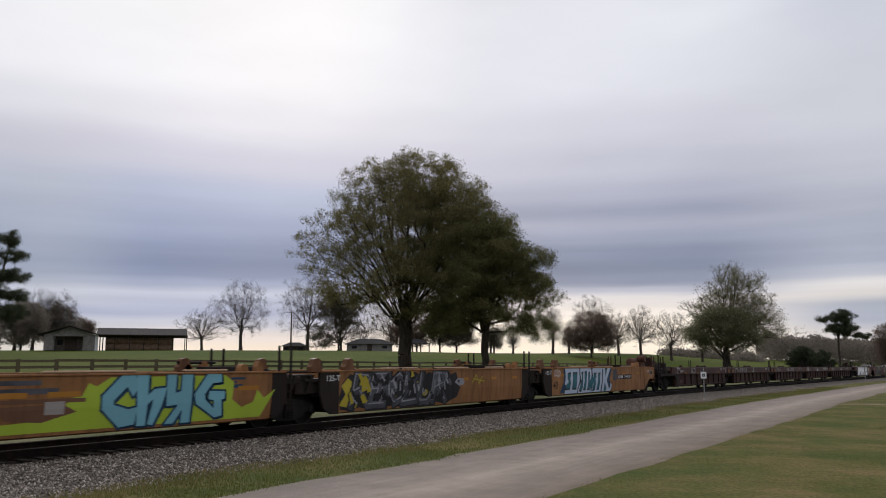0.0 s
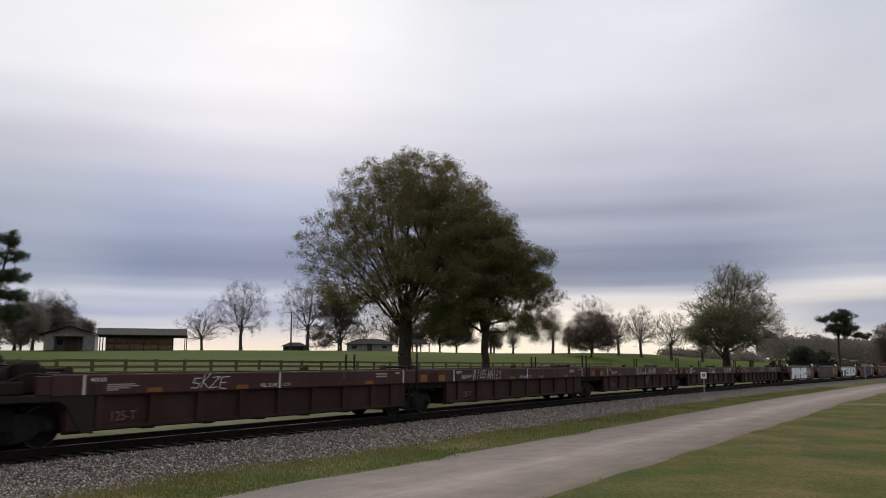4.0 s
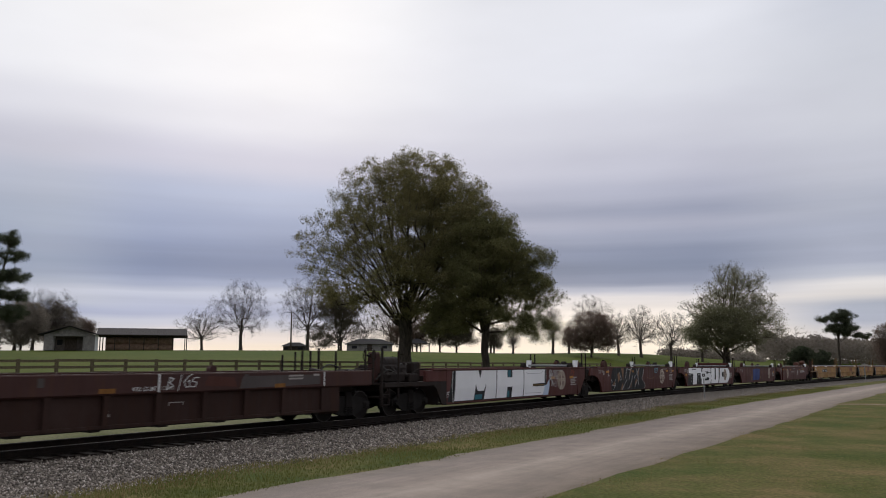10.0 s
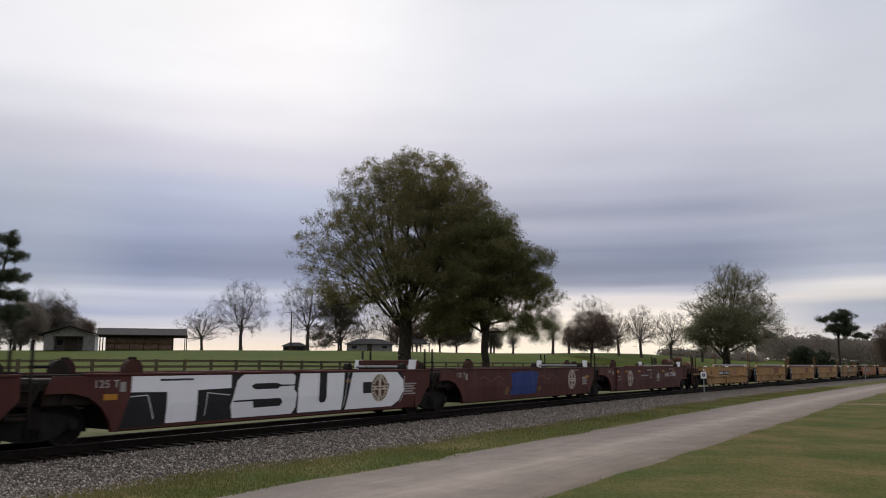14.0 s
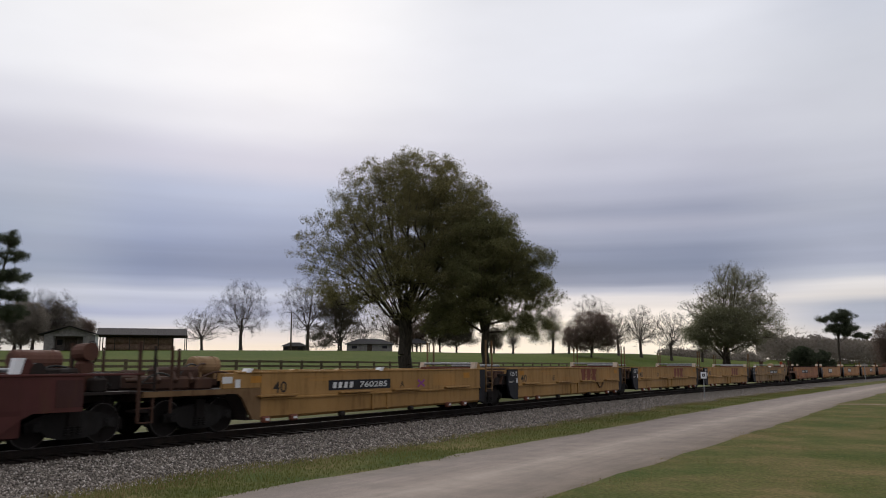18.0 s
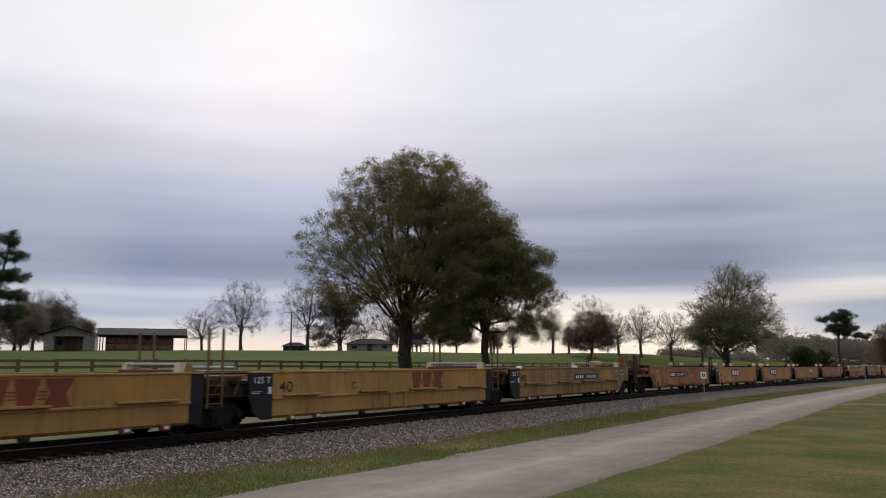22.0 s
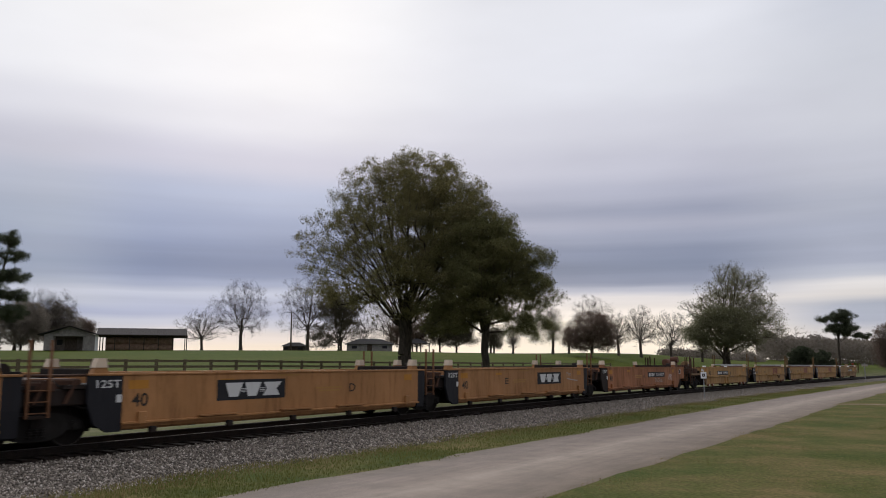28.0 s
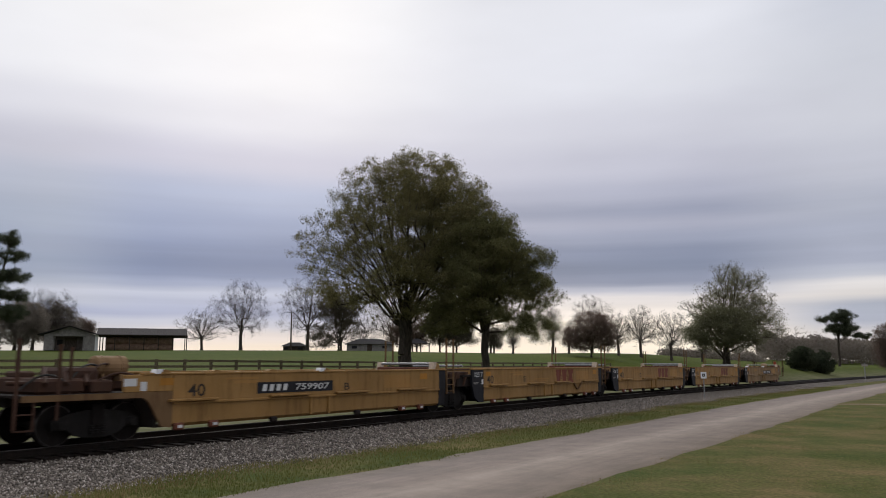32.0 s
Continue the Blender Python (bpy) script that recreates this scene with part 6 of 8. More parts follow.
        if i == 0:
            white_piece(u)
        elif i == 1:
            black_piece(u)
        elif i == 2:
            tsud_piece(u)
            part("cross_panel", boxm(13.85, 13.95, -1.3, 1.3, TOP - 0.1, TOP + 0.34, 0.02), M_MAROON, u, "upright maroon panel across the car")
        elif i == 3:
            flat(u, "blue_patch", [[(5.45, 0.30), (7.85, 0.32), (7.95, 0.8), (8.1, 1.26), (7.2, 1.32), (6.0, 1.28), (5.5, 1.22), (5.62, 0.8)]], M_BLUE, 0.006, "royal blue painted-over patch")
            for off in (0.0, 5.2):
                wave = [(2.9 + off + 0.12 * k, 1.02 + 0.10 * math.sin(k * 0.62)) for k in range(18)]
                flat(u, "pale_scrawl", strokes([wave], 0.025), M_TAN, 0.006, "thin faded looping scrawl")
            flats(u, "olive_blot", [[[(4.95, 0.36), (5.25, 0.33), (5.35, 0.62), (5.1, 0.70)]], [[(8.05, 0.40), (8.3, 0.45), (8.4, 0.62), (8.1, 0.60)]]], M_OLIVE_DIM, 0.006, "dull yellow spray blot")
        else:
            lettering(u, "unit_letter", "A", 9.30, 9.58, 0.80, 1.08, M_LETTER, 0.01)
            flats(u, "mark_bar", [[rect(10.7 + 0.24 * k, 10.7 + 0.24 * k + 0.18, 0.84, 1.08)] for k in range(4)], M_LETTER_DIM, 0.006, "dim marks in a row")
            lettering(u, "car_number", "270447", 11.85, 13.0, 0.84, 1.10, M_LETTER, 0.012, 0.0)
            part("end_ladder_sheet", boxm(14.75, 15.38, -1.502, -1.495, 0.72, TOP - 0.12), M_REDGRIME, u, "grimy sheet by the end ladder")
            flat(u, "small_square", frame_rects(7.9, 8.2, 0.78, 1.05, 0.03), M_LETTER_DIM, 0.006)
            flat(u, "plate_frame", frame_rects(2.55, 3.0, 0.72, 0.95, 0.03), M_LETTER_DIM, 0.006)
            bars(u, "load_mark", 6.3, 0.98, ((0, 1.3, 0.08),), M_LETTER_DIM)
            bars(u, "upper_mark", 7.4, 1.30, ((0, 0.8, 0.07),), M_LETTER_DIM)
            for a, b in ((3.9, 7.0), (8.6, 10.9), (11.6, 12.6)):
                part("top_ridge", boxm(a, b, -1.50, -1.38, TOP + 0.018, TOP + 0.10, 0.03), M_REDBROWN, u)

    # --- two five-unit sets, golden yellow, and one peach orange between them ---
    yellow_set((222.3, 238.0, 253.0, 267.8, 282.65), ("A", "E", "D", "C", "B"), (True, False, False, False, True), M_YELLOW, "760285")
    orange_set((300.5, 315.4, 330.15, 344.8, 359.95))
    yellow_set((378.7, 394.4, 409.2, 424.0, 439.2), ("B", "E", "D", "C", "A"), (True, False, False, False, True), M_YELLOW, "759907")


def frame_rects(x0, x1, z0, z1, w):
    return [rect(x0, x1, z0, z0 + w), rect(x0, x1, z1 - w, z1), rect(x0, x0 + w, z0 + w, z1 - w), rect(x1 - w, x1, z0 + w, z1 - w)]


def silver_piece(u):
    """Pale silver-blue letters, packed side by side, with black seams, teal hearts and white shine."""
    body = [(3.27, 1.4), (9.11, 1.4), (8.55, 0.77), (8.91, 0.3), (9.11, 0.39), (9.01, 0.59), (9.26, 0.55), (9.28, 0.35), (9.11, 0.17), (8.59, 0.17), (3.21, 0.18), (3.37, 0.57), (3.21, 0.65), (3.34, 0.95)]
    hearts = (
        [(3.58, 1.16), (3.93, 1.19), (3.94, 1.01), (3.79, 1.0), (3.89, 0.71), (3.81, 0.38), (3.31, 0.38), (3.43, 0.62), (3.68, 0.69), (3.58, 0.94)],
        [(4.2, 1.18), (4.69, 1.2), (4.65, 0.9), (4.58, 0.38), (4.11, 0.39), (4.2, 0.85)],
        [(5.2, 1.17), (5.44, 1.22), (5.38, 0.88), (5.36, 0.47), (5.2, 0.24), (4.97, 0.28), (5.16, 0.71), (5.31, 0.88), (5.29, 1.08)],
        [(5.63, 1.22), (5.9, 1.23), (5.84, 0.86), (5.73, 0.32), (5.46, 0.32), (5.63, 0.79)],
        [(6.1, 1.18), (6.3, 1.21), (6.28, 1.03), (6.22, 0.82), (6.34, 0.66), (6.28, 0.32), (5.96, 0.3), (6.08, 0.7)],
        [(6.82, 1.13), (7.12, 1.16), (7.1, 0.97), (6.97, 0.87), (7.03, 0.63), (6.92, 0.28), (6.63, 0.25), (6.84, 0.7), (6.8, 0.98)],
        [(7.42, 1.14), (7.67, 1.15), (7.6, 0.8), (7.49, 0.3), (7.2, 0.3), (7.38, 0.73)],
        [(8.36, 1.36), (8.67, 1.38), (8.43, 0.97)],
        [(8.29, 0.58), (8.55, 0.31), (8.43, 0.21), (8.19, 0.17)],
)
    seams = (
        [(4.94, 1.4), (5.05, 1.4), (5.08, 1.03), (5.21, 0.78), (4.87, 0.46), (4.79, 0.17), (4.69, 0.17), (4.76, 0.4), (4.97, 0.82), (4.96, 1.18)],
        [(6.36, 1.4), (6.49, 1.32), (6.49, 0.99), (6.28, 0.75), (6.4, 0.23), (6.49, 0.2), (6.73, 0.65), (6.9, 0.75), (6.69, 0.98), (6.59, 1.32), (6.69, 1.4)],
        [(7.96, 1.36), (8.1, 1.36), (8.03, 0.95), (7.87, 0.19), (7.73, 0.17), (7.89, 0.79)],
)
    flat(u, "graffiti_outline", strokes([body + [body[0]]], 0.07), M_BLACK, 0.007, "black letter outlines")
    flat(u, "graffiti_letter", [body], M_SILVERBLUE, 0.009, "silver-blue block-letter graffiti with dark outlines")
    for h in hearts:
        flat(u, "graffiti_seam", strokes([h + [h[0]]], 0.055) + [h], M_BLACK, 0.012, "black edge of a letter's heart")
        mx, mz = sum(q[0] for q in h) / len(h), sum(q[1] for q in h) / len(h)
        core = [(mx + 0.88 * (a - mx), mz + 0.90 * (b - mz)) for a, b in h]
        flat(u, "graffiti_core", [core], M_TEAL, 0.015, "teal heart of a letter")
        flat(u, "graffiti_shine", strokes([[(a + 0.05, b + 0.03) for a, b in h[1:3]]], 0.03), M_WHITE, 0.018)
    for h in seams:
        flat(u, "graffiti_seam", [h], M_BLACK, 0.012)
    mid = seams[1]
    flat(u, "graffiti_arrow", [[mid[2], mid[3], mid[4], mid[6], mid[7], mid[8]]], M_TEAL, 0.015, "teal arrow between the letters")


def chug(u):
    """Blue wild-style letters C h u G with dark outlines."""
    x, z = 8.7, 0.20
    def at(pts):
        return [[(x + p * 0.865, z + q * 1.2) for p, q in pl] for pl in pts]
    letters = (
        [[(0.0, 0.62), (0.55, 1.0), (0.98, 1.0), (1.12, 0.78), (0.92, 0.58), (0.74, 0.78), (0.34, 0.52), (0.34, 0.44), (0.80, 0.34), (1.10, 0.38), (1.02, 0.04), (0.55, 0.0), (0.0, 0.36)]],
        [[(1.10, 0.0), (1.02, 1.0), (1.42, 1.0), (1.40, 0.60), (1.62, 0.72), (2.02, 0.74), (1.86, 0.36), (1.62, 0.0), (1.44, 0.02), (1.58, 0.52), (1.40, 0.42), (1.38, 0.0)]],
        [[(2.0, 0.0), (2.42, 0.38), (2.02, 0.36), (2.02, 1.0), (2.34, 1.0), (2.32, 0.62), (2.52, 0.66), (2.54, 1.0), (2.92, 1.0), (2.88, 0.0), (2.56, 0.0), (2.58, 0.28), (2.3, 0.0)]],
        [[(3.0, 0.58), (3.46, 1.0), (4.0, 1.0), (4.02, 0.82), (3.66, 0.80), (3.38, 0.58), (3.40, 0.46), (3.74, 0.26), (3.72, 0.44), (3.52, 0.46), (3.54, 0.64), (4.14, 0.62), (4.14, 0.46), (4.02, 0.44), (4.08, 0.10), (3.80, 0.06), (3.06, 0.38)]],
    )
    for i, pls in enumerate(letters):
        edge = []
        fill = at(pls)
        for pl in fill:
            edge += strokes([pl + [pl[0]]], 0.06, 0.02)
            edge += [[(a + 0.07, max(b - 0.06, 0.16)) for a, b in pl]]
        flat(u, "graffiti_outline", edge, M_CYANDEEP, 0.010 + 0.0004 * i, "dark blue letter outlines")
        flat(u, "graffiti_letter", fill, M_CYAN, 0.014 + 0.0004 * i, "pale blue block-letter graffiti")


def white_piece(u):
    """White block letters M H C that fill the whole side, cut by narrow black gaps."""
    zt, zb = TOP - 0.06, 0.20
    flat(u, "graffiti", [[(2.45, zb), (10.60, zb), (10.80, 0.62), (10.80, 1.0), (10.75, zt), (2.75, zt), (2.62, 0.8)]], M_BLACK, 0.005, "black edge of the white piece")
    flat(u, "pale_fade", [[(10.45, 0.62), (10.8, 0.66), (11.12, 0.92), (11.15, 0.55), (11.05, zb), (10.5, zb)]], M_SILVERBLUE, 0.006, "pale blue-white fade of spray")
    flats(u, "graffiti_letter", [
        [[(2.92, zb + 0.02), (6.10, zb + 0.02), (6.14, zt), (2.98, zt)]],
        [[(6.16, zb + 0.02), (8.52, zb + 0.02), (8.56, zt), (6.20, zt)]],
        [[(8.58, zb + 0.02), (10.50, zb + 0.02), (10.66, 0.62), (9.42, 0.62), (9.42, 0.74), (10.62, 0.76), (10.66, zt), (8.62, zt)]]], M_WHITE, 0.008, "white block letters")
    flats(u, "graffiti_notch", [[p] for p in ([(4.68, zt), (4.94, zt), (4.80, 1.06)], [(4.36, zb + 0.02), (5.14, zb + 0.02), (5.28, 0.86), (5.12, 0.56), (4.62, 0.56), (4.46, 0.84)], [(7.06, 1.06), (7.50, 1.06), (7.52, zt), (7.08, zt)], [(7.04, zb + 0.02), (7.48, zb + 0.02), (7.50, 0.66), (7.06, 0.66)])], M_BLACK, 0.0105)
    flats(u, "graffiti_accent", [[rect(4.42, 4.98, zb + 0.03, 0.42)], [rect(7.1, 7.36, 1.09, zt - 0.01)], [rect(7.08, 7.26, zb + 0.03, 0.50)]], M_TEAL, 0.0125)
    flat(u, "tan_accent", [rect(9.42, 10.6, 0.655, 0.71)], M_OLIVE_DIM, 0.0105)
    flats(u, "graffiti_edge", [[p] for p in strokes([[(2.80, zt), (2.72, 0.8), (2.86, zb)], [(10.78, zt), (10.78, 0.9)]], 0.03)], M_LETTER, 0.0062)
    flats(u, "faint_line", [[p] for p in strokes([[(8.8, 1.26), (8.95, 1.20), (10.2, 1.20), (10.4, 1.27)], [(8.75, 0.34), (10.3, 0.33)]], 0.012)], M_PALEGREY, 0.0095, "thin grey sketch line")
    scrawl(u, "spray_tag", "DESTRO", 11.10, 12.0, 0.92, 1.26, M_LETTER, 0.022, -0.2, 0.018)
    flat(u, "tag_loop", ring(11.22, 1.14, 0.16, 0.22, 0.86, 24), M_LETTER, 0.018)
    scrawl(u, "spray_tag", "MHD", 11.28, 11.90, 0.58, 0.86, M_LETTER, 0.022, -0.2, 0.018)
    lettering(u, "spray_year", "2015", 2.15, 2.55, 0.38, 0.60, M_LETTER, 0.01)
    scrawl(u, "spray_mark", "FR", 13.55, 13.95, 1.05, 1.28, M_REDMARK, 0.025)


def black_piece(u):
    """Black letters run together, with tan wedges between them and white slashes along their edges."""
    flat(u, "graffiti", [[(2.85, 0.60), (3.05, 0.20), (3.4, 0.16), (8.30, 0.16), (8.40, 0.36), (7.78, 0.75), (8.22, 1.40), (3.2, 1.40), (2.95, 1.05)]], M_BLACK, 0.005, "black block-letter graffiti with white edges")
    flats(u, "tan_wedge", [[p] for p in (
        [(3.92, 0.58), (4.27, 0.79), (4.10, 1.17), (3.85, 1.05)],
        [(4.43, 1.37), (4.70, 0.70), (4.83, 1.37)],
        [(5.62, 0.72), (6.14, 1.37), (5.84, 1.35)],
        [(7.03, 1.20), (7.14, 0.78), (7.40, 1.39)],
        [(5.84, 0.25), (6.06, 0.35), (6.14, 0.68)],
        [(3.07, 0.45), (3.54, 0.43), (3.46, 0.74)],
        [(6.66, 0.34), (7.05, 0.66), (6.86, 0.78), (6.62, 0.60)],
        [(4.35, 0.18), (4.75, 0.18), (4.70, 0.60)])], M_TAN, 0.008, "tan sprayed wedge")
    slashes = (
        ((2.95, 0.76), (3.09, 0.43), (3.54, 0.42), (3.30, 0.20)), ((3.45, 0.76), (3.54, 0.43)), ((4.13, 1.16), (4.40, 0.77), (4.22, 0.70)),
        ((4.63, 0.18), (5.26, 0.73)), ((5.02, 0.83), (5.30, 1.37), (5.80, 1.29), (6.14, 1.38)), ((5.60, 0.70), (5.84, 1.28)),
        ((5.55, 0.20), (5.75, 0.30), (6.25, 0.97)), ((6.40, 0.97), (6.55, 0.80)), ((6.80, 1.40), (7.14, 0.78), (7.27, 0.40)),
        ((6.62, 0.30), (7.07, 0.72)), ((8.22, 1.40), (7.76, 0.75), (8.38, 0.40), (8.30, 0.17)), ((6.55, 0.85), (7.35, 1.38)))
    for ln in slashes:
        flat(u, "white_slash", strokes([ln], 0.030), M_LETTER, 0.011, "white sprayed edge line")
    scrawl(u, "spray_tag", "0ZK", 10.0, 10.8, 1.08, 1.38, M_CYAN, 0.028, 0.2)
    scrawl(u, "spray_tag", "SPEW", 13.0, 13.6, 1.10, 1.34, M_LETTER_DIM, 0.02)
    wave = [(8.6 + 0.12 * k, 0.85 - 0.10 * math.sin(k * 0.25)) for k in range(14)]
    flat(u, "pale_scrawl", strokes([wave], 0.02), M_TAN, 0.006, "thin faded looping scrawl")
    lettering(u, "spray_mark", "2", 2.45, 2.65, 0.95, 1.30, M_LETTER_DIM, 0.01)


def tsud_piece(u):
    """White letters T S U D across the whole side with black seams and slots."""
    zt, zb = TOP - 0.06, 0.20
    old = (2.0, 2.2, 3.75, 4.9, 5.95, 6.0, 8.75, 8.85, 10.98, 11.1, 13.0)
    true = (1.95, 2.1, 3.12, 4.05, 5.16, 5.24, 7.66, 7.76, 9.80, 10.0, 13.0)

    def fit(polys):
        return [[(float(np.interp(x, old, true)), z) for x, z in p] for p in polys]
    flat(u, "graffiti", fit([[(2.0, 0.42), (4.6, zb), (12.7, zb), (13.15, 0.8), (12.9, zt), (2.2, zt), (2.2, 1.0)]]), M_BLACK, 0.005, "black depth of the white letters")
    flats(u, "graffiti_letter", [[p] for p in fit((
        [(2.2, 1.00), (3.75, 0.98), (3.75, zb + 0.02), (4.9, zb + 0.02), (4.9, 1.00), (5.95, 1.02), (5.95, zt), (2.2, zt)],
        [(6.05, 0.92), (6.15, 1.22), (6.40, zt), (8.55, zt), (8.68, 1.30), (8.62, 0.92), (8.75, 0.82), (8.72, 0.40), (8.55, zb + 0.02), (6.0, zb + 0.02), (5.95, 0.55)],
        [(8.88, zt), (10.98, zt), (10.86, zb + 0.03), (8.82, zb + 0.03), (8.80, 0.9)],
        [(11.22, zt), (12.72, zt), (12.95, 1.10), (12.98, 0.75), (12.80, 0.40), (12.55, zb + 0.02), (11.02, zb + 0.02)]))], M_WHITE, 0.008, "white block letters")
    flats(u, "graffiti_slot", [[p] for p in fit((
        [(6.75, 1.03), (6.9, 0.96), (7.85, 0.96), (8.0, 1.02), (8.65, 1.03), (8.65, 1.06), (8.0, 1.07), (7.85, 1.12), (6.9, 1.12), (6.75, 1.07)],
        [(6.0, 0.64), (6.8, 0.64), (6.85, 0.46), (8.0, 0.47), (8.1, 0.58), (8.0, 0.69), (6.85, 0.69), (6.0, 0.68)],
        [(9.78, zt), (10.12, zt), (10.10, 0.62), (10.02, 0.50), (9.85, 0.48), (9.74, 0.56)],
        [(11.55, 0.70), (12.15, 0.70), (12.42, 0.80), (12.44, 0.98), (12.3, 1.06), (11.55, 1.06)]))], M_BLACK, 0.0092, "black slot between the letter strokes")
    flats(u, "graffiti_edge", [[p] for p in strokes(fit([[(9.70, zt), (9.68, 0.5)], [(11.10, zt), (10.95, 0.3)], [(13.02, 1.2), (13.04, 0.7), (12.85, 0.35)]]), 0.022)], M_LETTER, 0.0092, "thin white outline")
    flats(u, "graffiti_edge", [[p] for p in strokes(fit([[(2.2, 0.9), (2.9, 0.92), (3.2, 0.36)], [(5.15, 0.35), (5.2, 0.92), (5.9, 0.84)]]), 0.025)], M_LETTER, 0.008)
    reflectors(u, (3.9, 5.5, 7.8, 9.85), 1.06)
    flat(u, "graffiti_shade", [[(1.85, 0.17), (3.05, 0.17), (3.2, 0.62), (2.1, 0.58), (2.05, 0.84)]], M_BLACK, 0.0045, "black shade of the letters")
    reflectors(u, (1.38,), 0.84, 0.36, 0.14)
    bars(u, "stencil_mark", 2.9, 1.30, ((0, 1.0, 0.05),), M_SLATE, lift=0.012)


def yellow_set(cs, letters, numbered, body, digits):
    for i, (c, ch) in enumerate(zip(cs, letters)):
        first, last = i == 0, i == 4
        u = add(build_unit("ledge", "low" if first else "joint", "tall" if last else "joint", body=M_YELLOW_OLD if last else body, extra=0.5 if first else 0.0, notch=ch == "E"), c,
                ("golden yellow end well car with a dark number panel" if numbered[i] else "golden yellow well car with faded red block marks"))
        x40 = 2.8 if first else (1.85 if last else 2.05)
        lettering(u, "length_mark", "40", x40, x40 + 0.55, 0.84, 1.16, M_BLACKLETTER, 0.012)
        if first:
            number_panel(u, 5.15, 8.30, 0.84, 1.15, digits)
            lettering(u, "unit_letter", ch, 8.85, 9.1, 0.84, 1.06, M_BLACKLETTER, 0.008)
            flats(u, "white_plate", [[rect(0.95, 1.30, 1.14, 1.32)], [rect(1.40, 1.58, 1.02, 1.24)]], M_LETTER, 0.004)
        else:
            weight_mark(u, 1.38)
            flat(u, "white_plate", [rect(1.62, 1.76, 0.82, 1.02)], M_LETTER, 0.004)
            bars(u, "sheet_mark", 1.0, 0.90, ((0, 0.4, 0.025), (0, 0.3, 0.025)), M_LETTER_DIM, lift=0.003)
            if last:
                number_panel(u, 7.55, 10.5, 0.84, 1.13, digits)
                part("end_block", boxm(14.3, 15.0, -1.46, -1.2, TOP + 0.01, TOP + 0.24, 0.03), M_YELLOW_DIRTY, u, "dirty yellow block on the end of the side")
                lettering(u, "unit_letter", ch, 6.75, 7.0, 0.84, 1.06, M_BLACKLETTER, 0.008)
                flat(u, "data_frame", frame_rects(13.80, 14.20, 1.02, 1.28, 0.03), M_LETTER, 0.006)
                flats(u, "data_pane", [[rect(13.84, 13.99, 1.06, 1.24)], [rect(14.01, 14.16, 1.06, 1.24)]], M_BLACK, 0.006)
            else:
                lettering(u, "unit_letter", ch, 5.25, 5.5, 0.86, 1.08, M_BLACKLETTER, 0.008)
                flats(u, "logo_shape", logo_shapes(8.5, 10.55, 0.72, 1.36, 0.1), M_REDDULL, 0.005, "faded red block shapes")
        flats(u, "reflector", [[rect(1.95, 2.35, 1.14, 1.32)], [rect(13.0, 13.45, 1.10, 1.30)]], M_REFLECT, 0.004, "orange-yellow reflector")
        flat(u, "stain", [rect(10.9, 12.4, 0.85, 1.28)], M_FADED, 0.003, "faded stencil block")
        bars(u, "stencil_mark", 6.3, 0.98, ((0, 1.5, 0.06), (0.2, 1.1, 0.04)), M_FADED)
        bars(u, "upper_mark", 4.0, 1.30, ((0, 1.2, 0.05), (0.3, 0.9, 0.08)), M_FADED)
        if first and ch == "A":
            flat(u, "spray_mark", strokes([[(9.95, 0.86), (10.3, 1.06)], [(9.95, 1.06), (10.3, 0.86)]], 0.07), M_MAGENTA, 0.006, "magenta cross mark")


M_FADED = paint("faded_ochre_stencil", (0.36, 0.19, 0.055), 0.25, fade=0.15)


